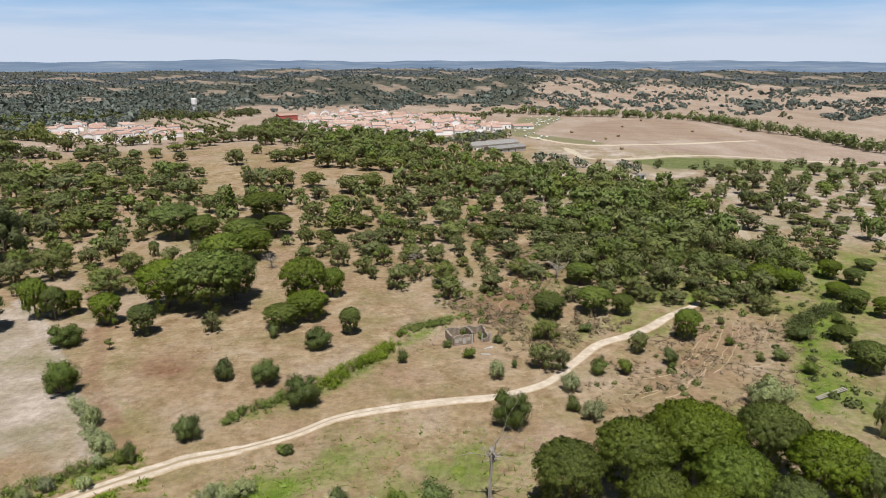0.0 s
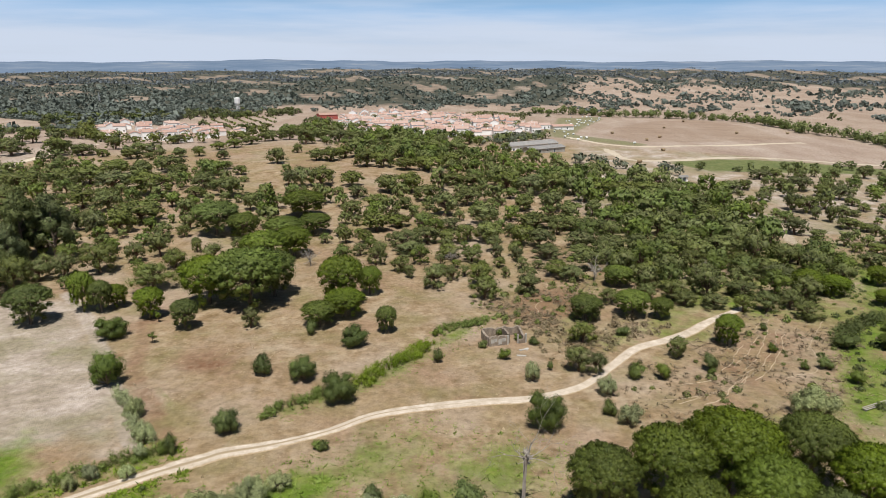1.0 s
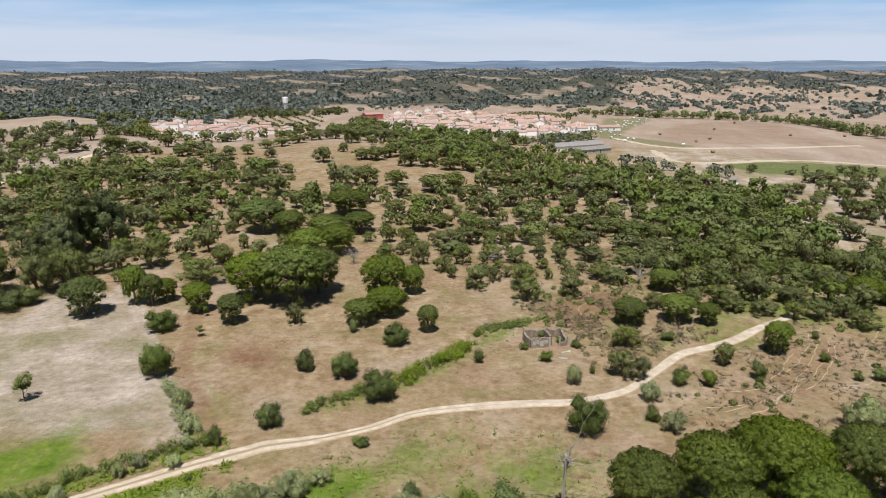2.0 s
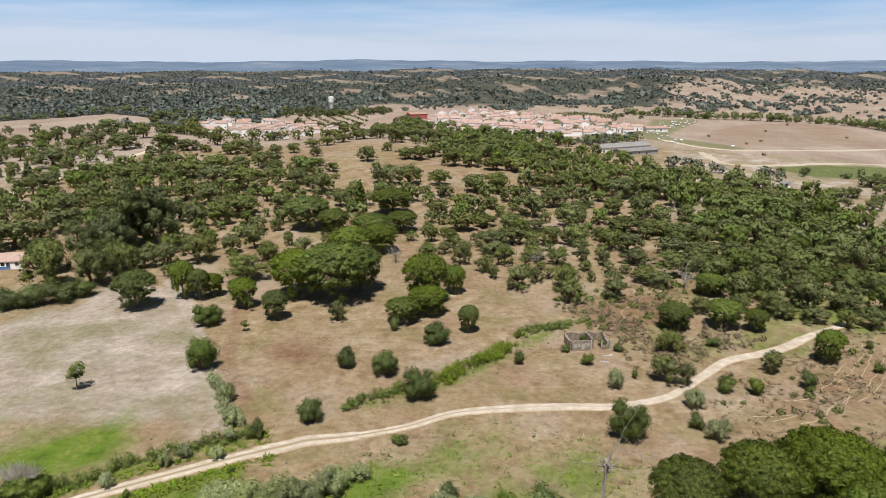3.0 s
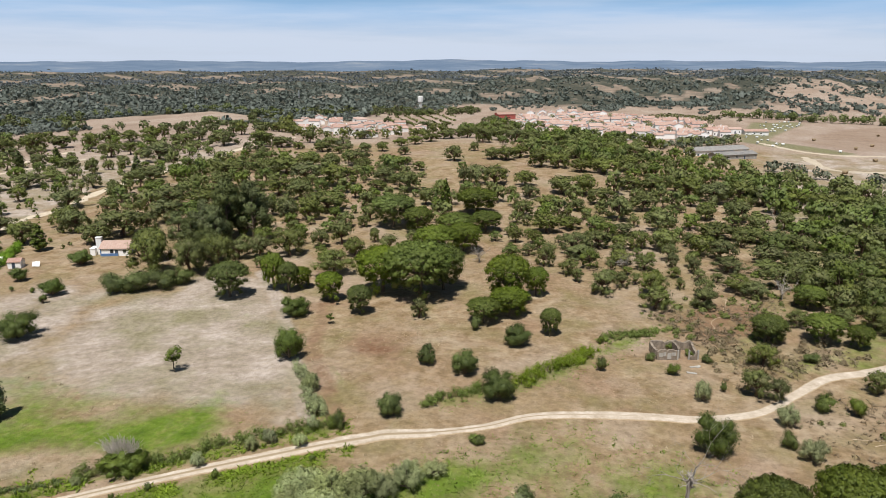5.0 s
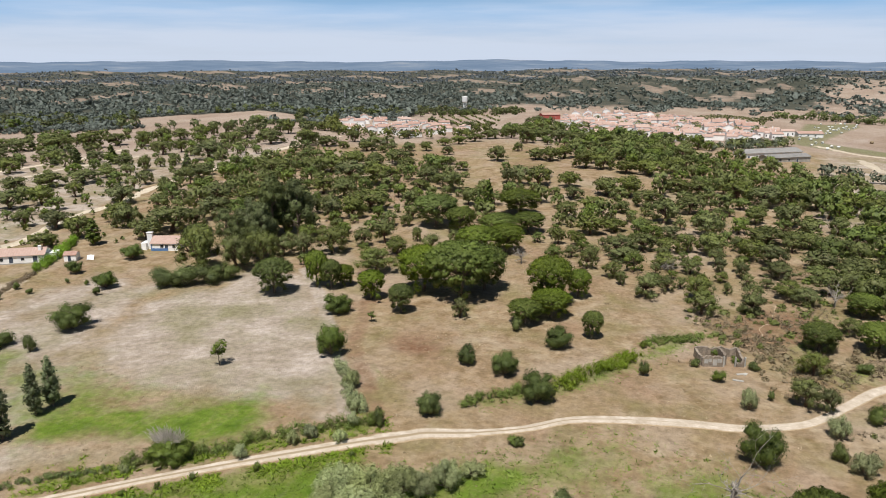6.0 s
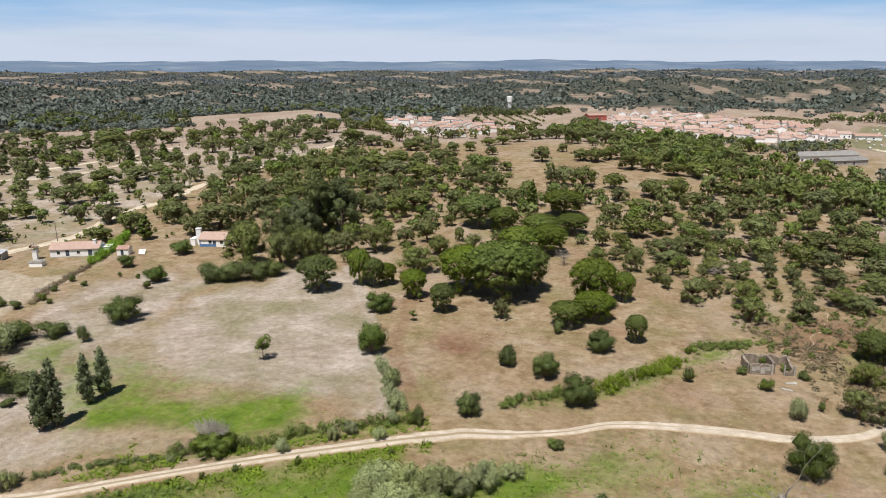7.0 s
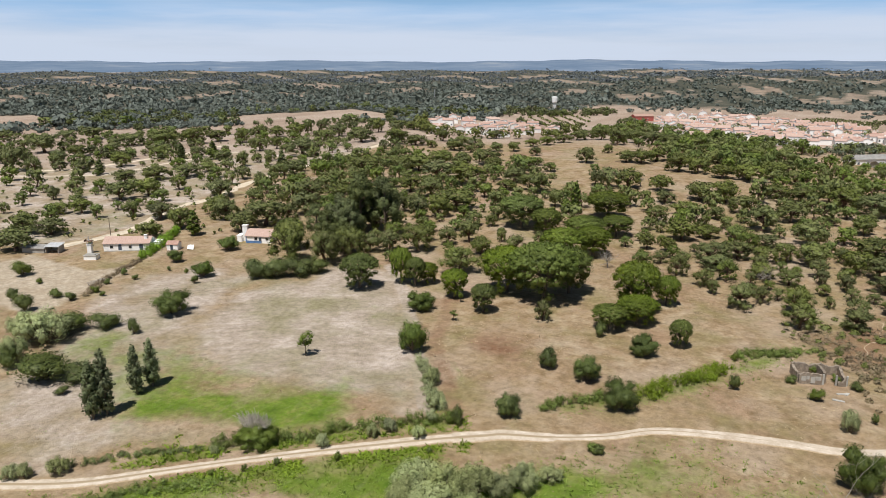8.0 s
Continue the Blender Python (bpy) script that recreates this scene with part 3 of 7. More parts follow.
PINE_A = [(-90.3, 225.2, 12.2, 18.1), (-79.0, 219.8, 9.5, 12.1), (-63.6, 193.6, 10.7, 15.7), (-66.1, 250.8, 10.5, 17.9), (-56.7, 228.0, 7.5, 12.5), (-64.3, 217.1, 9.0, 14.7), (-78.1, 150.1, 8.0, 7.9), (-67.1, 144.2, 7.5, 7.0), (-67.8, 160.3, 12.9, 15.8), (-56.9, 159.2, 15.6, 20.4), (-52.9, 166.9, 12.8, 12.9), (-57.4, 202.7, 9.5, 12.5), (-34.2, 161.2, 13.4, 12.6), (-28.5, 169.4, 8.0, 7.0), (-36.8, 147.5, 6.2, 9.1), (-32.1, 153.7, 7.2, 10.7), (-20.8, 144.6, 6.6, 5.3), (37.4, 180.3, 5.9, 9.3), (36.6, 157.8, 6.9, 9.6), (25.1, 154.7, 6.5, 8.8), (43.3, 157.0, 5.4, 6.2), (53.8, 141.7, 7.4, 6.5), (85.1, 175.7, 7.4, 9.1), (92.2, 176.2, 5.7, 9.1), (108.7, 185.6, 5.6, 7.2)]
PINE_B = [(124.1, 194.3, 3.2, 6.7), (113.0, 180.7, 4.7, 6.2), (102.0, 169.2, 4.4, 6.6), (100.6, 159.0, 6.2, 6.9), (105.5, 155.6, 5.3, 5.4), (88.1, 141.6, 3.6, 6.2), (84.6, 126.2, 6.2, 9.0), (16.7, 80.3, 12.0, 9.6), (26.5, 83.9, 13.0, 11.5), (35.4, 86.6, 14.0, 13.7), (48.2, 90.1, 12.0, 10.6), (52.2, 81.7, 12.0, 10.9), (27.2, 75.6, 11.0, 8.4), (38.1, 78.5, 12.0, 10.1), (43.5, 73.2, 11.0, 8.2), (55.9, 79.4, 11.0, 6.6), (32.5, 71.1, 11.0, 8.7), (-145.9, 165.6, 10.9, 10.6), (-104.3, 145.1, 9.9, 11.6), (-96.4, 153.5, 10.6, 7.2), (-89.9, 156.8, 6.2, 6.5), (-91.7, 153.2, 8.5, 6.2)]
PINES = PINE_A + PINE_B
CYPRESS_A = [(-79.2, 252.4, 13.0, 4.7), (-85.3, 258.4, 6.3, 2.6), (-346.8, 298.9, 9.7, 5.6), (-325.5, 304.5, 11.7, 6.2), (-342.6, 239.4, 8.9, 5.6), (-188.8, 165.0, 9.1, 5.2), (-251.7, 282.9, 12.4, 5.5)]
CYPRESSS = CYPRESS_A
WILLOW_A = [(10.5, 122.5, 4.4, 3.5), (23.9, 117.6, 4.2, 4.2), (26.0, 107.2, 3.7, 4.7), (58.1, 111.2, 6.4, 9.1), (-143.8, 82.5, 8.7, 12.0), (-148.2, 80.2, 7.7, 7.5), (-140.3, 73.0, 5.9, 7.0), (-59.3, 104.9, 4.1, 3.7), (-54.1, 97.2, 4.0, 4.2), (-52.2, 92.4, 2.8, 2.5), (-94.3, 52.6, 3.1, 3.7), (-99.2, 48.3, 2.5, 3.0), (-97.6, 49.5, 2.7, 2.4), (-56.9, 86.3, 2.7, 2.5), (-58.7, 83.9, 2.3, 2.6), (-51.8, 87.0, 2.3, 2.8), (-63.9, 77.2, 2.6, 2.5), (-77.4, 67.3, 1.8, 1.6), (-44.8, 74.2, 5.3, 7.5), (-40.2, 75.2, 5.6, 7.9), (-37.0, 77.7, 4.7, 6.8), (-34.0, 78.8, 3.8, 4.8), (-40.8, 71.3, 4.0, 8.1), (-31.3, 81.8, 4.6, 5.4)]
WILLOW_B = [(-35.2, 72.2, 3.9, 6.1), (-28.6, 86.1, 2.4, 4.3), (-44.9, 71.2, 4.2, 5.6), (-10.3, 80.8, 2.6, 5.4), (-14.9, 80.8, 2.9, 4.6), (-32.4, 83.9, 2.9, 3.2)]
WILLOWS = WILLOW_A + WILLOW_B
SNAG_A = [(-49.9, 193.1, 5.6, 6.0), (32.0, 185.1, 6.1, 6.4), (61.5, 185.4, 6.1, 5.7), (-68.1, 311.3, 5.7, 5.2), (-8.3, 198.9, 4.4, 5.1)]
SNAGS = SNAG_A
GUM_A = [(-139.5, 182.8, 16.2, 10.6), (-136.8, 192.4, 22.5, 11.9), (-129.3, 196.0, 21.3, 12.8), (-131.5, 178.9, 16.1, 9.3), (-137.7, 200.7, 15.5, 12.2), (-146.1, 179.5, 13.1, 9.6), (-136.4, 172.6, 13.1, 9.2), (-127.6, 169.8, 11.0, 8.0)]
GUMS = GUM_A
ROUND_A = [(-81.5, 138.7, 6.5, 8.4), (-70.4, 116.2, 9.4, 7.7), (-133.7, 107.6, 8.0, 10.2), (-149.8, 132.5, 6.3, 7.1), (-168.5, 139.2, 5.3, 5.2), (-164.0, 156.5, 6.5, 7.7), (11.6, 105.2, 8.8, 7.7), (-25.3, 112.3, 7.1, 7.9), (-33.7, 120.3, 6.6, 6.7), (-42.3, 122.2, 5.7, 4.6), (-41.9, 100.5, 5.5, 4.8), (-26.6, 137.1, 6.3, 7.0)]
ROUNDS = ROUND_A
POPLAR_A = [(-104.4, 65.6, 11.0, 3.3), (-103.6, 67.6, 12.4, 3.6), (-105.6, 75.4, 9.8, 2.9), (-105.7, 79.0, 9.7, 3.2)]
POPLARS = POPLAR_A
SAPLING_A = [(-89.0, 103.7, 6.0, 4.5), (-70.9, 135.9, 2.8, 2.5), (-75.1, 147.8, 3.0, 1.9)]
SAPLINGS = SAPLING_A
AREAS = {}
AREAS["pale"] = [(-55.6, 96.4), (-66.6, 112.5), (-81.2, 133.6), (-94.8, 152.7), (-104.4, 163.2), (-106.7, 160.8), (-123.6, 161.6), (-121.6, 144.3), (-127.6, 138.4), (-132.2, 127.9), (-125.7, 110.1), (-115.8, 96.1), (-97.8, 89.8), (-82.7, 92.4), (-68.6, 94.7), (-59.1, 91.5)]
AREAS["lawn"] = [(-102.2, 68.3), (-102.7, 72.7), (-100.3, 78.2), (-90.5, 85.5), (-83.3, 86.8), (-74.8, 94.5), (-66.3, 91.6), (-65.5, 83.7), (-70.7, 78.2), (-75.8, 77.1), (-83.4, 75.6), (-92.4, 71.4)]
AREAS["lawn_edge"] = [(-152.0, 89.9), (-145.4, 95.4), (-128.9, 96.4), (-115.8, 96.1), (-98.6, 95.4), (-84.3, 94.3), (-76.0, 101.5), (-65.2, 99.1), (-60.3, 89.7), (-63.8, 81.5), (-91.6, 70.7), (-101.8, 67.4), (-118.7, 70.4), (-133.6, 76.6)]
AREAS["patch"] = [(-98.2, 133.5), (-91.1, 139.5), (-82.3, 126.9), (-87.7, 122.1)]
AREAS["west"] = [(-166.6, 109.8), (-163.0, 141.4), (-132.5, 141.5), (-130.5, 126.2), (-112.4, 94.5), (-96.9, 88.9), (-106.8, 88.0), (-101.8, 66.3), (-82.4, 74.6), (-79.4, 69.2), (-91.5, 59.7), (-100.3, 52.4), (-114.7, 50.2), (-135.6, 61.2), (-136.7, 75.0)]
AREAS["northwest"] = [(-249.2, 110.8), (-220.2, 136.3), (-216.2, 167.1), (-252.3, 254.0), (-251.4, 311.3), (-254.0, 400.0), (-351.8, 554.8), (-466.8, 454.1), (-676.6, 318.7)]
AREAS["dense"] = [(36.0, 243.2), (67.0, 291.6), (105.9, 306.4), (95.8, 249.7), (96.0, 219.4), (107.6, 197.9), (95.7, 177.2), (72.7, 161.9), (58.3, 170.0), (33.7, 181.2), (29.9, 205.2)]
AREAS["yard"] = [(-219.4, 108.6), (-215.1, 123.4), (-183.6, 120.9), (-175.9, 131.4), (-167.9, 110.7), (-165.1, 103.0), (-162.2, 90.7), (-187.2, 91.2)]
AREAS["soil"] = [(-65.3, 129.0), (-53.6, 133.1), (-47.7, 127.7), (-48.8, 119.8), (-59.5, 122.2)]
AREAS["yellow"] = [(-62.0, 116.8), (-54.4, 112.5), (-51.9, 105.6), (-55.9, 107.9)]
AREAS["valley"] = [(113.0, 206.9), (113.2, 192.5), (102.1, 164.2), (86.9, 139.4), (78.0, 116.0), (63.8, 106.7), (66.1, 120.5), (77.3, 142.4), (93.5, 164.1), (101.2, 182.0)]
AREAS["verge"] = [(-90.6, 46.5), (-77.9, 59.0), (-69.6, 64.3), (-58.1, 73.8), (-51.6, 79.6), (-43.6, 81.3), (-35.6, 82.3), (-27.2, 91.0), (-20.1, 90.7), (-19.1, 83.7), (-43.3, 66.5), (-63.3, 64.6), (-72.8, 54.7)]
AREAS["verge_two"] = [(-30.0, 87.9), (-20.3, 98.5), (-8.2, 106.5), (6.1, 101.1), (15.8, 96.9), (13.8, 82.7), (-6.3, 79.1), (-26.7, 79.1)]
AREAS["heath"] = [(2.2, 161.4), (13.1, 177.2), (27.4, 181.1), (25.2, 159.6), (14.0, 150.4)]
AREAS["strip"] = [(-37.9, 108.4), (-27.8, 116.8), (-20.8, 126.4), (-11.5, 139.0), (-3.2, 153.8), (2.2, 155.7), (-7.6, 133.2), (-15.8, 122.7), (-23.2, 114.6), (-33.1, 105.6)]
AREAS["harvest"] = [(69.7, 532.5), (162.7, 729.2), (253.0, 670.3), (284.8, 487.0), (315.4, 449.7), (288.2, 409.6), (180.8, 427.4), (117.6, 455.6)]
AREAS["crop"] = [(103.1, 397.5), (141.4, 414.6), (176.3, 416.6), (213.2, 401.6), (261.9, 389.8), (218.3, 369.7), (154.5, 370.7), (120.3, 369.0)]
AREAS["plough"] = [(88.0, 538.2), (116.0, 632.9), (161.1, 721.7), (218.3, 738.1), (250.7, 663.9), (245.3, 552.1), (177.3, 523.3), (118.6, 491.4)]
AREAS["crop_two"] = [(52.1, 578.0), (82.0, 775.4), (131.8, 793.1), (131.2, 751.7), (87.7, 614.4), (72.0, 533.2), (115.7, 479.0), (106.5, 455.8), (68.9, 480.3), (48.1, 509.6)]
AREAS["wood"] = [(-173.0, 585.7), (-130.9, 611.5), (-76.8, 513.4), (5.6, 428.4), (51.1, 351.9), (91.4, 328.6), (103.9, 300.2), (92.1, 245.4), (92.8, 215.9), (105.6, 200.7), (98.9, 182.0), (75.5, 161.9), (58.3, 170.0), (34.1, 183.6), (30.8, 205.2), (18.2, 224.2), (18.5, 273.3), (-42.7, 360.8), (-76.1, 415.9), (-131.3, 455.1)]
AREAS["wood_two"] = [(-275.4, 321.2), (-227.8, 352.3), (-127.9, 341.8), (-105.2, 291.3), (-102.4, 241.3), (-96.8, 213.4), (-97.8, 195.8), (-128.1, 190.6), (-185.1, 243.2)]
AREAS["village"] = [(-152.7, 748.6), (-102.6, 844.4), (-33.0, 794.6), (25.3, 694.4), (54.1, 629.9), (39.6, 524.0), (11.3, 507.5), (-34.2, 476.0), (-64.9, 474.1), (-94.7, 542.9), (-120.2, 589.5)]
AREAS["hamlet"] = [(-359.5, 625.2), (-350.3, 661.2), (-287.8, 629.3), (-211.4, 573.5), (-166.7, 534.1), (-176.0, 475.9), (-210.8, 466.6), (-279.8, 494.6)]
AREAS["orchard"] = [(-284.8, 686.5), (-282.9, 748.1), (-221.5, 742.6), (-183.7, 615.5), (-194.5, 513.0), (-251.1, 585.0)]
AREAS["vines"] = [(-33.4, 803.4), (4.2, 858.4), (53.6, 814.8), (43.0, 730.9), (15.4, 739.1), (-24.9, 744.8)]
AREAS["olives"] = [(-0.1, 437.1), (13.2, 503.4), (53.2, 543.4), (43.0, 492.7), (20.6, 445.7)]
AREAS["slope"] = [(41.7, 136.2), (52.2, 142.3), (65.6, 158.0), (82.2, 152.6), (69.2, 130.7), (57.1, 115.9), (40.0, 111.6), (30.4, 113.7)]
AREAS["scrub"] = [(10.3, 155.7), (24.2, 157.7), (30.1, 152.2), (41.7, 150.5), (37.1, 142.2), (26.2, 130.5), (20.4, 130.5), (15.0, 147.0)]
AREAS["grove_two"] = [(-244.7, 293.1), (-206.7, 325.3), (-106.7, 166.9), (-122.7, 172.2), (-151.4, 198.7), (-180.2, 221.8), (-204.1, 207.4), (-235.9, 244.6)]
AREAS["glade_wood"] = [(111.6, 300.9), (152.4, 358.0), (238.0, 368.0), (252.3, 332.3), (151.6, 193.1), (128.2, 210.3), (117.0, 216.5), (101.9, 233.9)]
AREAS["pasture_oaks"] = [(-693.9, 272.6), (-330.4, 469.0), (-187.1, 264.3), (-241.1, 242.4), (-230.1, 175.8), (-297.7, 110.6)]
AREAS["between"] = [(-213.1, 264.0), (-152.6, 324.2), (-95.7, 338.4), (-57.9, 295.8), (-27.6, 247.6), (-29.7, 210.6), (-57.9, 207.0), (-89.5, 189.1), (-106.8, 170.3), (-140.2, 170.9)]
AREAS["slope_oaks"] = [(-50.0, 229.1), (-21.3, 312.3), (22.0, 317.9), (16.8, 180.9), (3.8, 167.1), (-11.3, 183.3), (-28.7, 194.8), (-40.1, 192.1)]
AREAS["crest"] = [(-85.4, 469.2), (-58.1, 497.1), (-21.5, 411.4), (4.7, 357.7), (32.8, 344.3), (61.7, 331.4), (83.0, 307.8), (100.0, 289.4), (87.5, 251.1), (68.6, 259.8), (48.3, 268.3), (28.3, 294.0), (4.0, 304.2), (-23.7, 343.8), (-49.3, 367.0), (-67.1, 365.5)]
AREAS["clearing"] = [(-123.4, 349.3), (-130.3, 409.4), (-98.2, 423.3), (-86.6, 371.4), (-95.0, 340.0), (-93.0, 291.3), (-99.9, 286.4)]
AREAS["upper"] = [(-933.5, 397.3), (-786.9, 476.9), (-648.9, 413.8), (-740.6, 313.0)]
AREAS["upper_two"] = [(-585.3, 566.7), (-526.2, 724.0), (-440.0, 682.1), (-381.3, 590.8), (-442.4, 516.9), (-512.0, 498.6)]
LINES = {}
LINES["track_a"] = [(-112.2, 41.8), (-104.5, 44.8), (-99.2, 46.7), (-89.4, 52.5), (-80.3, 61.0), (-72.2, 68.5), (-61.4, 77.8), (-49.5, 87.5), (-42.3, 92.7)]
LINES["track_b"] = [(-39.8, 94.5), (-32.7, 97.3), (-24.7, 101.9), (-18.0, 107.5), (-8.5, 111.1), (1.6, 113.6), (9.5, 115.1), (17.8, 119.2), (22.2, 123.3), (27.4, 130.5), (33.9, 139.1), (41.3, 143.8), (47.8, 148.8), (54.6, 156.0), (67.6, 167.2)]
LINES["path_field"] = [(-55.9, 96.2), (-65.4, 110.1), (-77.5, 127.5), (-91.2, 146.8), (-101.0, 157.8), (-108.3, 166.2)]
LINES["path_house"] = [(-217.4, 134.5), (-214.6, 149.4), (-217.0, 162.8), (-230.9, 190.1), (-233.2, 216.8), (-245.9, 253.2), (-250.8, 291.0), (-255.0, 337.5), (-256.2, 363.1), (-266.0, 419.1), (-263.5, 463.7)]
LINES["path_white"] = [(-392.6, 196.7), (-381.9, 208.1), (-355.7, 229.2), (-337.9, 243.7), (-340.1, 283.6), (-335.0, 334.1)]
LINES["path_far"] = [(78.7, 249.0), (106.5, 273.3), (108.6, 250.2), (104.3, 230.2)]
LINES["bramble"] = [(-37.6, 105.9), (-33.3, 109.8), (-29.3, 114.0), (-27.6, 115.7)]
LINES["bramble_two"] = [(-22.5, 118.0), (-19.4, 124.7), (-14.4, 130.9), (-10.8, 137.8)]
LINES["bramble_three"] = [(-8.8, 145.2), (-4.4, 149.3), (0.1, 151.4), (2.1, 153.5)]
LINES["roadside"] = [(-79.0, 69.4), (-73.3, 74.4), (-67.9, 77.7), (-64.7, 82.7), (-61.3, 86.0), (-57.4, 88.7), (-52.9, 92.6), (-49.5, 94.5)]
LINES["roadside_two"] = [(-94.1, 54.8), (-90.6, 59.1), (-86.8, 62.2), (-82.1, 65.9), (-78.3, 68.8)]
LINES["verge_hedge"] = [(-84.3, 49.9), (-80.1, 54.9), (-74.7, 59.3), (-70.8, 62.1)]
LINES["field_edge"] = [(-66.0, 112.8), (-58.4, 102.7), (-53.5, 96.8)]
LINES["garden_hedge"] = [(-181.0, 136.9), (-186.4, 147.4), (-191.9, 156.6), (-198.0, 164.9)]
LINES["valley_hedge"] = [(78.9, 145.7), (89.5, 156.3), (101.0, 162.1)]
LINES["path_white_two"] = [(-421.7, 212.0), (-408.6, 223.3), (-378.9, 237.8), (-371.7, 265.1), (-367.9, 298.6), (-363.8, 317.6), (-371.9, 360.5)]
LINES["path_yard"] = [(-216.8, 134.1), (-215.7, 139.4), (-216.7, 150.9), (-216.3, 162.3), (-219.6, 170.4)]
LINES["goat_a"] = [(68.6, 157.6), (63.2, 145.6), (57.1, 134.8), (51.5, 126.6), (45.3, 118.1), (41.0, 114.8)]
LINES["goat_b"] = [(68.5, 151.8), (63.1, 140.8), (56.4, 130.6), (49.1, 122.4), (41.0, 118.1), (33.0, 115.8)]
LINES["goat_c"] = [(81.4, 157.7), (75.5, 149.0), (71.8, 142.4), (68.1, 130.7), (62.3, 128.0), (57.0, 123.4)]
LINES["field_way"] = [(62.6, 509.2), (82.7, 469.4), (112.1, 463.9), (169.9, 501.0), (240.1, 530.0)]
LINES["field_way_two"] = [(78.5, 445.1), (84.0, 400.2), (111.2, 403.6), (143.1, 419.8), (180.8, 427.4), (224.6, 417.1), (270.8, 403.6)]
LINES["goat_f"] = [(65.9, 156.1), (61.2, 145.6), (57.1, 138.6), (51.2, 130.6)]
LINES["goat_g"] = [(68.7, 149.0), (64.7, 140.5), (58.5, 130.6), (53.3, 124.8)]
LINES["goat_h"] = [(55.5, 130.6), (48.0, 121.4), (42.1, 118.1), (35.9, 114.8)]
LINES["goat_d"] = [(18.4, 181.0), (17.0, 169.7), (14.3, 163.4), (14.7, 155.8)]
LINES["goat_e"] = [(57.2, 142.3), (50.0, 130.6), (45.5, 125.3), (39.0, 122.3)]
LINES["path_red"] = [(-49.4, 96.0), (-55.3, 104.4), (-62.1, 113.4), (-68.9, 122.8), (-73.7, 137.6), (-79.8, 152.7), (-90.3, 169.1), (-103.3, 196.6)]
LINES["river"] = [(64.8, 837.7), (115.1, 810.4), (136.8, 784.6), (165.1, 768.4), (192.2, 752.9), (222.1, 730.7), (256.2, 710.0), (270.5, 646.7), (274.5, 608.0), (292.5, 565.4), (292.9, 516.0), (289.4, 474.4), (290.7, 434.4)]
LINES["field_row"] = [(105.4, 370.2), (122.2, 374.8), (145.5, 371.2), (161.9, 381.4), (193.8, 382.1), (209.6, 388.3), (238.2, 404.8), (259.5, 402.6)]
LINES["grove_row"] = [(55.0, 380.4), (65.9, 371.0), (77.1, 365.6), (90.1, 357.4), (100.1, 350.6)]
LINES["village_row"] = [(-63.2, 473.4), (-39.9, 471.1), (-16.7, 466.4), (2.2, 445.4), (25.4, 471.8), (46.3, 490.2)]
LINES["upper_row"] = [(-365.0, 600.0), (-400.0, 540.0), (-442.0, 510.0), (-512.0, 492.0), (-560.0, 520.0)]
LINES["upper_back"] = [(-600.0, 580.0), (-560.0, 650.0), (-530.0, 735.0), (-470.0, 720.0), (-430.0, 700.0)]
LINES["hamlet_row"] = [(-163.0, 520.0), (-172.0, 470.0), (-210.0, 458.0), (-245.0, 470.0), (-281.0, 486.0), (-325.0, 560.0), (-362.0, 618.0)]
LINES["street_row"] = [(-117.6, 628.8), (-108.6, 705.4), (-71.0, 732.8), (-34.7, 708.4), (-10.2, 597.9), (-52.6, 594.6), (-77.6, 641.2), (-37.7, 521.9), (3.6, 558.4), (36.2, 606.5), (23.7, 646.7)]
LINES["yard_hedge"] = [(-164.5, 105.8), (-171.1, 115.6), (-176.4, 126.0), (-179.2, 135.1)]
BALES = [(162.5, 632.4), (137.9, 546.9), (119.2, 508.3), (106.0, 572.4), (200.6, 708.5), (262.2, 717.1), (214.0, 597.5), (257.5, 601.6), (114.4, 442.6), (19.3, 386.5), (39.5, 381.7), (88.0, 388.3)]


SOFT = {"pale": 9.0, "west": 12.0, "lawn": 6.0, "lawn_edge": 14.0, "patch": 6.0, "soil": 8.0, "dense": 8.0, "slope": 8.0, "scrub": 6.0, "verge": 5.0, "verge_two": 6.0}


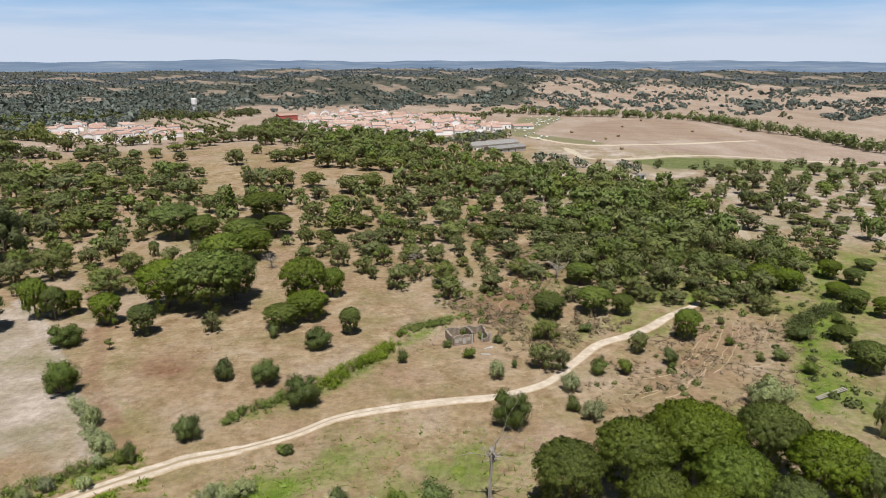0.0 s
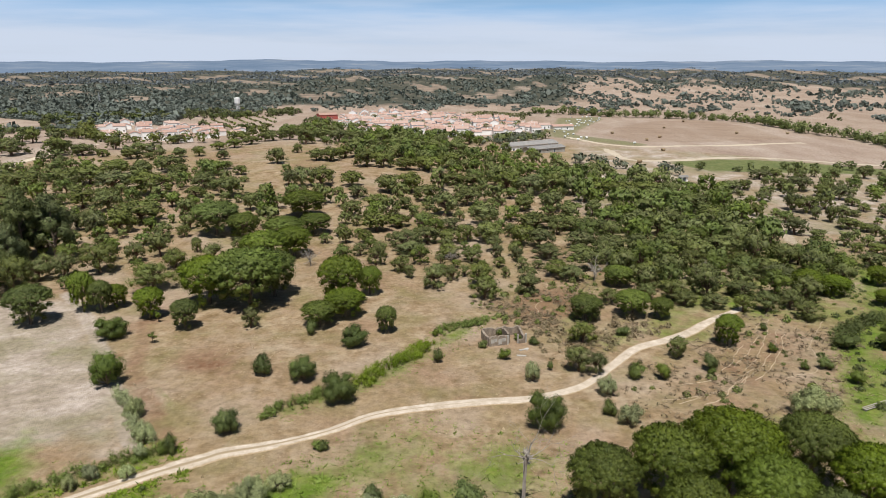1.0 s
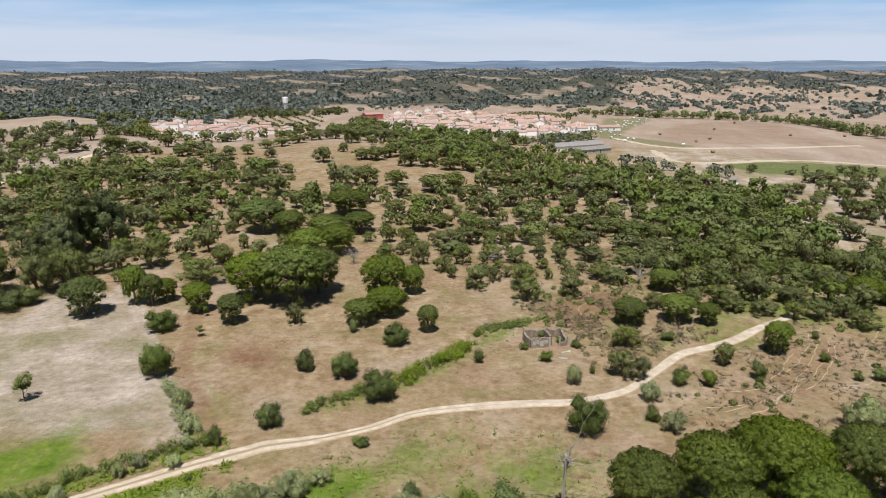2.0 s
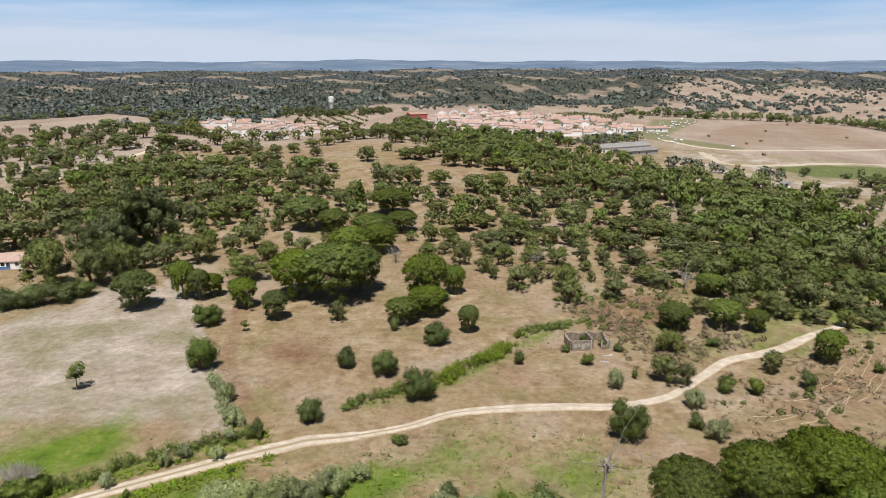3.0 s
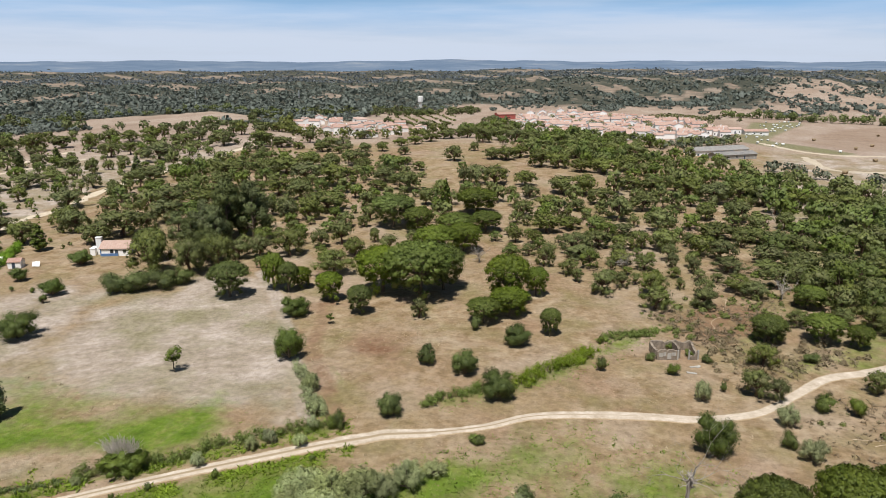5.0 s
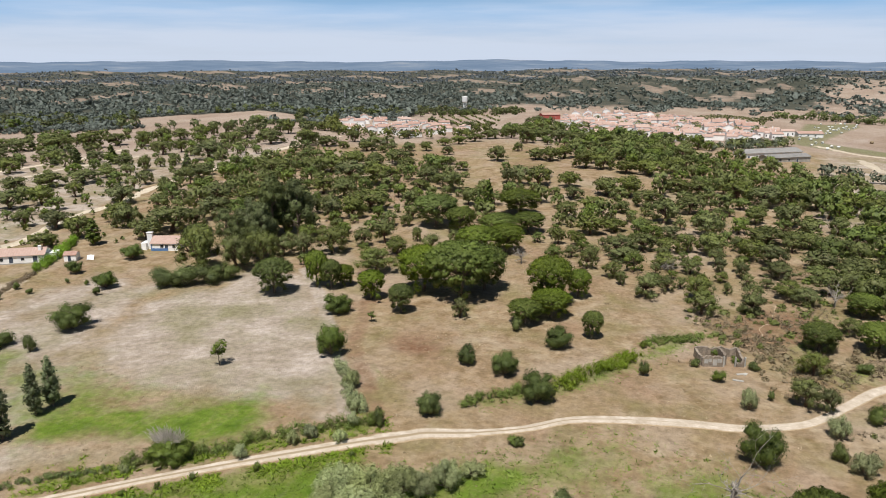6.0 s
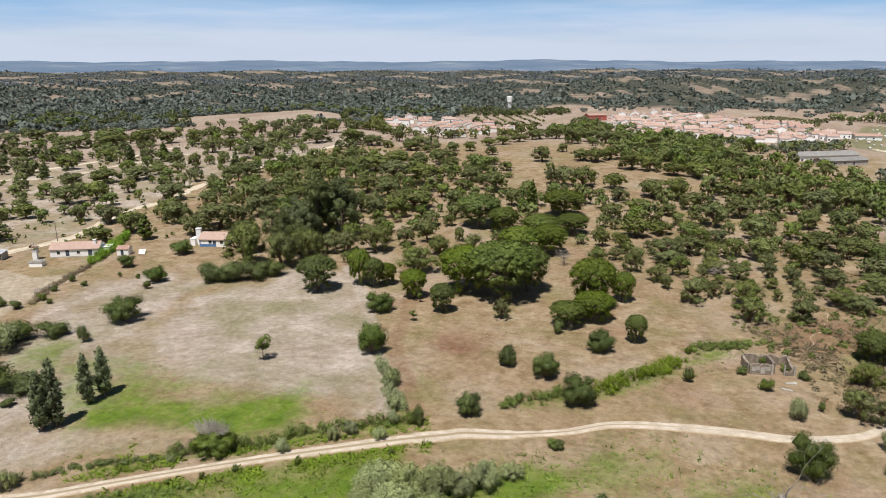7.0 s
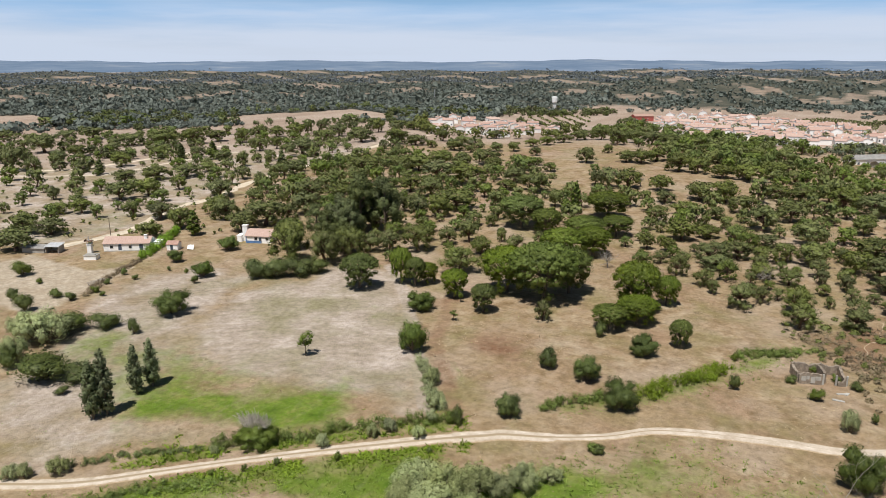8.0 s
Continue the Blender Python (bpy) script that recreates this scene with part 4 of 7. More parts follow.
def build_ground():
    az = np.radians(np.concatenate([np.arange(-50, 75, 0.3), np.arange(75, 310, 5.0)]))
    rr = np.concatenate([[0.0, 12, 25], 35 * 1.021 ** np.arange(0, 235)])
    rr = rr[rr < 3750]
    A, Rr = np.meshgrid(az, rr, indexing="ij")
    X, Y = (-np.sin(A) * Rr).ravel(), (np.cos(A) * Rr).ravel()
    Z = rise(X, Y)
    na, nr = A.shape
    i = np.arange(na * nr).reshape(na, nr)
    j = np.roll(i, -1, axis=0)
    f = np.stack([i[:, :-1], i[:, 1:], j[:, 1:], j[:, :-1]], -1).reshape(-1, 4)
    me = soup("ground", np.stack([X, Y, Z], -1).tolist(), f.tolist(), GROUND, smoothed=True)
    m = {k: smooth(-1, 1, inside(v, X, Y) / (6 if np.hypot(*v[0]) > 300 else SOFT.get(k, 3.0))) for k, v in AREAS.items()}
    r, az_d = np.hypot(X, Y), np.degrees(np.arctan2(-X, Y))
    to_track = np.minimum(along(LINES["track_a"], X, Y), along(LINES["track_b"], X, Y))
    wayside = smooth(1.6, 2.8, to_track) * smooth(9, 4.5, to_track) * smooth(24, 30, az_d) * smooth(58, 54, az_d)
    east = smooth(-11, -17, az_d) * smooth(90, 130, r) * smooth(290, 240, r)
    glade = smooth(-5, -9, az_d) * smooth(230, 280, r) * smooth(520, 450, r)
    pale = np.maximum.reduce([0.95 * m["pale"], 0.78 * m["west"], 0.66 * m["northwest"], 0.42 * m["upper"], 0.5 * m["upper_two"], 0.62 * glade, smooth(3, 0.5, along(LINES["path_field"], X, Y))])
    green = np.maximum.reduce([0.85 * m["lawn"], 0.56 * m["lawn_edge"], 0.62 * wayside, 0.5 * east * (1 - 0.9 * m["slope"]), 0.4 * m["patch"], 0.62 * m["yellow"], 0.72 * m["valley"], 0.92 * m["verge"],
                               0.5 * m["verge_two"], 0.6 * m["strip"], 0.5 * m["dense"], 0.24 * m["slope"], 0.4 * m["scrub"]])
    soil = np.maximum.reduce([0.8 * m["soil"], 0.6 * m["heath"], 0.45 * m["slope"], 0.5 * smooth(4.0, 1.0, along(LINES["path_red"], X, Y))])
    sand = np.maximum.reduce([m["yard"]] + [smooth(w, w * 0.4, along(LINES[k], X, Y)) for k, w in (("path_far", 3.0),)])
    # past 400 m the haze-tinted stubble colour spreads over all ground
    harvest = np.maximum(m["harvest"], 0.7 * smooth(400, 500, r))
    crop = np.maximum(m["crop"], 0.62 * m["crop_two"])
    edge = 880 - 230 * smooth(18, 30, az_d)
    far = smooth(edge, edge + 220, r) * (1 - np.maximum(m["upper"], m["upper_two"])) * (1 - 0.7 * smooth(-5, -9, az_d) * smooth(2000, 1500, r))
    lr = np.log(np.maximum(r, 1))
    open_land = np.sin(az_d * 0.9 + 2 * np.sin(lr * 7)) * 0.8 + np.sin(lr * 19 + 1.8 * np.cos(az_d * 0.5)) + 0.6 * np.sin(az_d * 3.1 - lr * 31)
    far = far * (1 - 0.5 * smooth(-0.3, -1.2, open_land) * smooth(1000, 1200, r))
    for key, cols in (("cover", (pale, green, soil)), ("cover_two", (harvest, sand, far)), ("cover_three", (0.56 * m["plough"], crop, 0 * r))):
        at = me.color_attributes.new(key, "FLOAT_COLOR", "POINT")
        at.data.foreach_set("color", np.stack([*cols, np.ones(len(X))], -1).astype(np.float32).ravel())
    tagged(new("ground", me), "gently rolling dry summer ground with tan grass, pale stubble and green patches", "ground", kind="structure")


build_ground()


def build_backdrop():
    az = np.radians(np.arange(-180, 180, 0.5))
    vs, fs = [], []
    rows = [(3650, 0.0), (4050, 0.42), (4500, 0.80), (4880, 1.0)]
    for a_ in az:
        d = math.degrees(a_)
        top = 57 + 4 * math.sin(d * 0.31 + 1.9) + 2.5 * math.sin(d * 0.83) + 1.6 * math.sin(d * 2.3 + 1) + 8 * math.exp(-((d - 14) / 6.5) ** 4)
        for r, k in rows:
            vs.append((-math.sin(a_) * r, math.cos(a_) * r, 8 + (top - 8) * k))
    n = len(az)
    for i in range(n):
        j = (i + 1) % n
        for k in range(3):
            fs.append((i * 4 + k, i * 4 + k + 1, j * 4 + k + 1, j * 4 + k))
    tagged(new("backdrop", soup("backdrop", vs, fs, HAZE, smoothed=True)), "low wooded hills along the horizon, painted blue with haze", "hills", kind="structure")


build_backdrop()


def resample(line, step):
    p = np.array(line, float)
    # a rounded line through the given places
    q = [p[0]]
    ext = np.vstack([2 * p[0] - p[1], p, 2 * p[-1] - p[-2]])
    for k in range(1, len(ext) - 2):
        a0, a1, a2, a3 = ext[k - 1:k + 3]
        n = max(2, int(np.hypot(*(a2 - a1)) / step))
        for s in np.linspace(0, 1, n + 1)[1:]:
            q.append(0.5 * (2 * a1 + (a2 - a0) * s + (2 * a0 - 5 * a1 + 4 * a2 - a3) * s * s + (3 * a1 - a0 - 3 * a2 + a3) * s ** 3))
    return np.array(q)


def build_track():
    line = resample(LINES["track_a"] + LINES["track_b"], 1.0)
    t = np.gradient(line, axis=0)
    t /= np.linalg.norm(t, axis=1)[:, None]
    side = np.stack([t[:, 1], -t[:, 0]], -1)
    across = [(-1.0, -0.02), (-0.8, 0.06), (-0.55, 0.03), (-0.3, 0.06), (0, 0.10), (0.3, 0.06), (0.55, 0.03), (0.8, 0.06), (1.0, -0.02)]
    vs, fs, uv = [], [], []
    rng = random.Random(5)
    for k, (p, s) in enumerate(zip(line, side)):
        half = 1.3 + 0.2 * math.sin(k / 9) + rng.uniform(-0.08, 0.08) + (0.5 if 78 < k < 95 else 0)
        for u, h in across:
            q = p + s * u * half
            vs.append((q[0], q[1], height(q[0], q[1]) + h + 0.02))
            # grass stands between the wheel marks where the track is little used
            uv.append((u / 2 + 0.5, float(smooth(140, 85, k)) - 0.3 * float(smooth(140, 180, k))))
    w = len(across)
    for k in range(len(line) - 1):
        for c in range(w - 1):
            fs.append((k * w + c, k * w + c + 1, (k + 1) * w + c + 1, (k + 1) * w + c))
    me = soup("track", vs, fs, TRACK, smoothed=True)
    lay = me.uv_layers.new(name="UVMap")
    for lp in me.loops:
        lay.data[lp.index].uv = uv[lp.vertex_index]
    tagged(new("road_track", me), "pale dusty farm track with two worn wheel marks", "track", kind="structure")


build_track()
DUST = plain("trodden heath soil", ((0.40, 0.31, 0.21), (0.56, 0.46, 0.34)), 0.9, 0.95, 0.05, 0.02)
SAND = plain("pale trodden sand", ((0.50, 0.41, 0.30), (0.68, 0.60, 0.48)), 0.6, 0.95, 0.05, 0.03)


def build_path(key, wide, label, mat=None):
    rng = random.Random(sum(map(ord, key)))
    line = resample(LINES[key], max(0.8, wide * 0.8))
    if wide < 1:
        s = np.arange(len(line))
        line = line + np.stack([0.2 * np.sin(s * 0.55 + ord(key[-1])) + 0.15 * np.sin(s * 1.3), 0.3 * np.sin(s * 0.4)], -1)
    t = np.gradient(line, axis=0)
    t /= np.linalg.norm(t, axis=1)[:, None]
    vs, fs = [], []
    for k, (p, d) in enumerate(zip(line, t)):
        half = wide / 2 * rng.uniform(0.65, 1.2)
        for u in (-1, 0, 1):
            q = p + np.array([d[1], -d[0]]) * (u * half + rng.uniform(-0.12, 0.12) * wide)
            vs.append((q[0], q[1], height(q[0], q[1]) + (0.10 if u == 0 else 0.02)))
        if k:
            b = 3 * k
            fs += [(b - 3, b - 2, b + 1, b), (b - 2, b - 1, b + 2, b + 1)]
    tagged(new("road_path", soup("path", vs, fs, mat or SAND, smoothed=True)), label, "path", kind="structure")


build_path("path_house", 5.0, "pale sandy farm path through the oaks")
build_path("path_white", 5.0, "wide pale sandy road between the oaks")
build_path("path_white_two", 5.0, "pale sandy road between the oaks")
build_path("path_yard", 3.0, "pale sandy drive behind the cottage")
build_path("field_way", 6.0, "pale farm way between the harvested fields")
build_path("field_way_two", 6.0, "pale farm way along the green crop")
for goat in ("goat_a", "goat_b", "goat_c", "goat_d", "goat_e", "goat_f", "goat_g", "goat_h"):
    build_path(goat, 0.15, "narrow bare trodden path down the heath slope", DUST)

# ---- plants ----


def tube(verts, faces, points, radii, sides=6, root=None):
    """A tapering limb through the given points. root: the ring of an older limb from which it grows. Returns its rings."""
    rings = []
    for k, (p, r) in enumerate(zip(points, radii)):
        if k == 0 and root is not None:
            rings.append(root)
            continue
        rings.append(len(verts))
        d = (Vector(points[min(k + 1, len(points) - 1)]) - Vector(points[max(k - 1, 0)])).normalized()
        u = d.orthogonal().normalized()
        v = d.cross(u)
        for s in range(sides):
            an = 2 * math.pi * s / sides
            verts.append(tuple(Vector(p) + (u * math.cos(an) + v * math.sin(an)) * r))
    for lo, hi in zip(rings[:-1], rings[1:]):
        for s in range(sides):
            s2 = (s + 1) % sides
            faces.append((lo + s, lo + s2, hi + s2, hi + s))
    return rings


def ball(level):
    b = bmesh.new()
    bmesh.ops.create_icosphere(b, subdivisions=level, radius=1)
    v, f = np.array([q.co[:] for q in b.verts]), np.array([[q.index for q in g.verts] for g in b.faces])
    b.free()
    return v, f


BALL_LOW_V, BALL_LOW_F = ball(2)
BALL_MIN_V, BALL_MIN_F = ball(1)


def rounded(me, normals):
    """Shades a mesh of leaf tufts by the roundness of the mass they belong to; a zero leaves a face as it is."""
    me.polygons.foreach_set("use_smooth", [True] * len(me.polygons))
    me.normals_split_custom_set_from_vertices(np.asarray(normals, float).tolist())
    me.update()
    return me


def unit(v):
    return v / np.maximum(np.linalg.norm(v, axis=-1, keepdims=True), 1e-9)


def crown_mesh(name, rs, lumps, leaves, size, mat, core=0.62, upward=0.25, spread=0.42, long=1.0, inner=0.35, bulk=0.55):
    """A crown: small leaf tufts round many uneven lumps, and a ragged core in each lump. bulk: how much the whole crown's roundness shows."""
    lumps = [(np.array(c, float), np.array(r, float)) for c, r in lumps]
    mids = np.array([c for c, _ in lumps])
    centre, reach = mids.mean(0), np.maximum(mids.std(0) * 1.8, 0.5)
    area = np.array([(r[0] * r[1] + r[0] * r[2] + r[1] * r[2]) for _, r in lumps])
    pick = rs.choice(len(lumps), leaves, p=area / area.sum())
    d = rs.normal(size=(leaves, 3))
    d[:, 2] += upward
    d = unit(d)
    c = mids[pick]
    r = np.array([lumps[k][1] for k in pick])
    pos = c + r * d * rs.uniform(inner, 1.0 + 0.9 * (1 - inner) * 0.55, (leaves, 1)) ** 0.75

    def facing(p, out):
        whole = (p - centre) / reach
        return unit(out + bulk * whole / np.maximum(np.linalg.norm(whole, axis=1, keepdims=True), 0.6) + (0, 0, 0.12))

    soft = facing(pos, d) + rs.normal(size=(leaves, 3)) * 0.2
    n = unit(soft + rs.normal(size=(leaves, 3)) * spread)
    u = unit(np.cross(n, rs.normal(size=(leaves, 3))))
    v = np.cross(n, u)
    s = size * rs.lognormal(-0.08, 0.35, (leaves, 1))
    quad = [pos + u * s * 0.55 * long, pos + v * s * 0.36 + n * s * 0.12, pos - u * s * 0.5 * long, pos - v * s * 0.4 - n * s * 0.1]
    verts = np.stack(quad, 1).reshape(-1, 3).tolist()
    faces = np.arange(leaves * 4).reshape(-1, 4).tolist()
    norm = [np.repeat(unit(soft), 4, axis=0)]
    if core:
        for cc, rr in lumps:
            b = len(verts)
            w = BALL_MIN_V * (core * (1 + rs.normal(size=(len(BALL_MIN_V), 1)) * 0.22)) * rr + cc
            verts += w.tolist()
            faces += (BALL_MIN_F + b).tolist()
            norm.append(facing(w, BALL_MIN_V))
    return rounded(soup(name, verts, faces, mat), np.concatenate(norm))


def plant(name, trunk, crown):
    e = new(name)
    e.empty_display_size = 0.5
    if trunk:
        part("stem" if "shrub" in name else "trunk", trunk, e)
    if crown:
        part("foliage" if "shrub" in name else "crown", crown, e)
    return e


def make_oak(rs, leaves, size, leaf=None, sparse=1.0, limbs=None):
    """Nominal 8 m wide and 7 m high: a short leaning bole, spreading limbs and a loose crown."""
    tv, tf = [], []
    lean = rs.uniform(-0.5, 0.5, 2)
    fork = np.array([lean[0], lean[1], rs.uniform(1.6, 2.2)])
    ring = tube(tv, tf, [(0, 0, -0.2), tuple(fork * (0.4, 0.4, 0.5)), tuple(fork)], [0.42, 0.30, 0.27])[-1]
    lumps = []
    n = limbs or rs.integers(15, 20)
    sparse = 0.75 if limbs else sparse
    for k in range(n):
        an = k * 2.4 + rs.uniform(-0.4, 0.4)
        rad = 2.75 * math.sqrt((k + 0.6) / n) * rs.uniform(0.85, 1.1)
        top = 5.35 - 0.19 * rad ** 2 + rs.uniform(-0.7, 0.5)
        cpos = np.array([math.cos(an) * rad, math.sin(an) * rad, top])
        q = rs.uniform(0.75, 1.3) * (1.35 if limbs else 1)
        lumps.append((cpos, (q, q * rs.uniform(0.85, 1.1), q * rs.uniform(0.7, 0.95))))
        bend = fork * 0.5 + cpos * 0.5 + rs.uniform(-0.3, 0.3, 3) + (0, 0, -0.25)
        tube(tv, tf, [tuple(fork), tuple(bend), tuple(cpos)], [0.17, 0.11, 0.04], root=ring)
    for k in range(int(17 * sparse)):
        an, rad = k * 2.4 + rs.uniform(-0.5, 0.5), rs.uniform(1.2, 3.5)
        lumps.append((np.array([math.cos(an) * rad, math.sin(an) * rad, rs.uniform(1.1, 3.9)]), tuple(rs.uniform(0.65, 1.15, 3))))
    return plant("cork_oak", soup("oak trunk", tv, tf, CORK), crown_mesh("oak crown", rs, lumps, leaves, size, leaf or OAK_LEAF, 0.5, bulk=0.7))


def make_pine(rs, leaves, size, n=50, skirt=26):
    """Nominal 10 m wide and 9 m high: a bare bole that forks under a broad rounded umbrella of many small heads."""
    tv, tf = [], []
    fork = np.array([rs.uniform(-0.4, 0.4), rs.uniform(-0.4, 0.4), 3.0])
    ring = tube(tv, tf, [(0, 0, -0.2), (fork[0] * 0.3, fork[1] * 0.3, 1.5), tuple(fork)], [0.38, 0.30, 0.26])[-1]
    lumps = []
    scale = math.sqrt(46 / n) * (1.05 if n > 60 else 1.0)
    for k in range(n):
        an = k * 2.39996 + rs.uniform(-0.2, 0.2)
        rad = 4.3 * math.sqrt((k + 0.5) / n) * rs.uniform(0.92, 1.06)
        top = 4.6 + 3.6 * math.sqrt(max(0.0, 1 - (rad / 4.9) ** 2)) + rs.uniform(-0.25, 0.25)
        q = rs.uniform(0.68, 1.0) * scale
        lumps.append((np.array([math.cos(an) * rad, math.sin(an) * rad, top]), (q, q, q * 0.85)))
        if k % max(4, n // 14) == 0:
            tube(tv, tf, [tuple(fork), (math.cos(an) * rad * 0.5, math.sin(an) * rad * 0.5, top * 0.5 + 1.2), (math.cos(an) * rad * 0.9, math.sin(an) * rad * 0.9, top - 1.0)], [0.15, 0.10, 0.04], root=ring)
    if n > 60:
        # fuller inner boughs close the umbrella from within
        for k in range(60):
            an, rad = k * 2.39996, 4.0 * math.sqrt((k + 0.5) / 60)
            lumps.append((np.array([math.cos(an) * rad, math.sin(an) * rad, 4.0 + 3.5 * math.sqrt(max(0.0, 1 - (rad / 4.9) ** 2))]), (0.8, 0.8, 0.6)))
    for k in range(skirt):
        an, low_z = k * 2.39996 + rs.uniform(-0.2, 0.2), 1.1 + 4.6 * math.sqrt(rs.uniform(0, 1))
        rad = (2.7 + 0.3 * low_z) * math.sqrt(rs.uniform(0.25, 1))
        q = rs.uniform(0.9, 1.3) * scale
        lumps.append((np.array([math.cos(an) * rad, math.sin(an) * rad, low_z]), (q, q, q * 0.9)))
    return plant("stone_pine", soup("pine trunk", tv, tf, BARK), crown_mesh("pine crown", rs, lumps, leaves, size, PINE_LEAF, 0.52, 0.45, 0.5, 1.3, 0.62, 0.9))


def make_bush(rs, leaves, size, leaf, name="shrub", tall=1.0):
    """Nominal 3 m wide and 2.6 m high, leafy down to the ground."""
    tv, tf, lumps = [], [], []
    n = 9 if leaves < 4000 else 26
    ring = tube(tv, tf, [(0, 0, -0.15), (0, 0, 0.1)], [0.12, 0.09])[-1]
    for k in range(n):
        an, rad = k * 2.4 + rs.uniform(-0.3, 0.3), 0.95 * math.sqrt(k / n)
        z = rs.uniform(0.6, 1.8) * tall * (1 - 0.25 * rad)
        q = rs.uniform(0.5, 0.75) if n == 9 else rs.uniform(0.3, 0.52)
        rad *= 1.0 if n == 9 else 1.14
        c = (math.cos(an) * rad, math.sin(an) * rad, z)
        lumps.append((np.array(c), (q, q, q * rs.uniform(0.8, 1.15))))
        tube(tv, tf, [(0, 0, 0.1), (c[0] * 0.6, c[1] * 0.6, z * 0.5), c], [0.07, 0.05, 0.02], root=ring)
    return plant(name, soup("stems", tv, tf, BARK), crown_mesh("leaves", rs, lumps, leaves, size, leaf, 0.6, inner=0.55, bulk=0.8))


def make_sapling(rs):
    """Nominal 3 m wide and 4.2 m high: a thin bole and a small loose round crown."""
    tv, tf, lumps = [], [], []
    ring = tube(tv, tf, [(0, 0, -0.1), (0.05, 0, 0.8), (0, 0.05, 1.6)], [0.09, 0.07, 0.06])[-1]
    for k in range(13):
        an, rad = k * 2.4, 1.0 * math.sqrt((k + 0.3) / 13)
        c = (math.cos(an) * rad, math.sin(an) * rad, 2.6 + rs.uniform(-0.9, 1.1) * (1.1 - 0.5 * rad))
        q = rs.uniform(0.32, 0.55)
        lumps.append((np.array(c), (q, q, q)))
        tube(tv, tf, [(0, 0, 1.6), (c[0] * 0.5, c[1] * 0.5, 0.5 * c[2] + 0.7), c], [0.05, 0.035, 0.012], root=ring)
    return plant("young_tree", soup("thin trunk", tv, tf, BARK), crown_mesh("young crown", rs, lumps, 1500, 0.13, PINE_LEAF, 0.5))


def make_willow(rs, leaves, size):
    """Silvery willow scrub: fans of long thin leaves on upright shoots."""
    tv, tf, lumps = [], [], []
    ring = tube(tv, tf, [(0, 0, -0.15), (0, 0, 0.1)], [0.2, 0.16])[-1]
    for k in range(22):
        an, rad = k * 2.4 + rs.uniform(-0.3, 0.3), 1.2 * math.sqrt((k + 0.3) / 22)
        z = rs.uniform(0.9, 2.2) * (1.05 - 0.3 * rad)
        q = rs.uniform(0.26, 0.44)
        c = (math.cos(an) * rad, math.sin(an) * rad, z)
        lumps.append((np.array(c), (q, q, q * 1.7)))
        tube(tv, tf, [(0, 0, 0.1), (c[0] * 0.7, c[1] * 0.7, z * 0.5), c], [0.05, 0.04, 0.015], root=ring)
    return plant("willow_shrub", soup("stems", tv, tf, BARK), crown_mesh("leaves", rs, lumps, leaves, size, WILLOW_LEAF, 0.5, 0.6, 0.9, 2.2))


def make_column(rs, leaves, size, leaf, name):
    """Nominal 2 m wide and 8 m high: a narrow upright crown."""
    tv, tf, lumps = [], [], []
    rings = tube(tv, tf, [(0, 0, -0.2)] + [(0.05, 0.02, 0.4 + 0.7 * k) for k in range(11)], [0.16] + [0.15 - 0.011 * k for k in range(11)])
    for k in range(22):
        z = 0.9 + 6.7 * k / 21
        wide = 0.75 * math.sin(math.pi * min(1, 0.22 + 0.8 * k / 21)) ** 0.7
        an = k * 2.4
        q = rs.uniform(0.4, 0.6) * (1.1 - 0.45 * k / 21)
        c = (math.cos(an) * wide * 0.8, math.sin(an) * wide * 0.8, z)
        lumps.append((np.array(c), (q, q, q * 1.7)))
        tube(tv, tf, [(0, 0, 0), c], [0.04, 0.015], root=rings[max(1, min(11, int((z - 0.6) / 0.7)))])
    return plant(name, soup("trunk", tv, tf, BARK), crown_mesh("crown", rs, lumps, leaves, size, leaf, 0.6, 0.5, 0.8))


def make_gum(rs, leaves, size):
    """Nominal 8 m wide and 14 m high: a tall thin bole with hanging tufts at all heights."""
    tv, tf, lumps = [], [], []
    rings = tube(tv, tf, [(0, 0, -0.2)] + [(0.15 * math.sin(k), 0.1, 1.2 * k + 1) for k in range(10)], [0.4] + [0.34 - 0.03 * k for k in range(10)])
    for k in range(24):
        z = rs.uniform(2.5, 13.2)
        an, rad = k * 2.4, 3.3 * math.sin(math.pi * min(0.95, 0.25 + (z - 2) / 16)) * rs.uniform(0.65, 1.0)
        q = rs.uniform(0.8, 1.4)
        c = (math.cos(an) * rad, math.sin(an) * rad, z)
        lumps.append((np.array(c), (q, q, q * 1.1)))
        tube(tv, tf, [(0, 0, 0), (c[0] * 0.5, c[1] * 0.5, z - 0.6), c], [0.10, 0.07, 0.02], root=rings[max(1, min(10, int((z - 2.2) / 1.2) + 1))])
    return plant("eucalyptus", soup("gum trunk", tv, tf, BARK), crown_mesh("gum crown", rs, lumps, leaves, size, GUM_LEAF, 0.55, 0.2, 0.6, 1.2, 0.5, 0.9))


def branches(rs, tv, tf, start, way, length, radius, depth, root):
    p, d = np.array(start, float), np.array(way, float)
    pts, rad = [tuple(p)], [radius]
    for k in range(3):
        d = d + rs.normal(size=3) * 0.22
        d /= np.linalg.norm(d)
        p = p + d * length / 3
        pts.append(tuple(p))
        rad.append(radius * (1 - 0.25 * (k + 1)))
    rings = tube(tv, tf, pts, rad, 5, root)
    if depth:
        for k in range(3 if depth > 1 else 4):
            w = d + rs.normal(size=3) * 0.75 + (0, 0, 0.15)
            at = rs.integers(1, 4)
            branches(rs, tv, tf, pts[at], w / np.linalg.norm(w), length * rs.uniform(0.45, 0.75), radius * 0.45, depth - 1, rings[at])


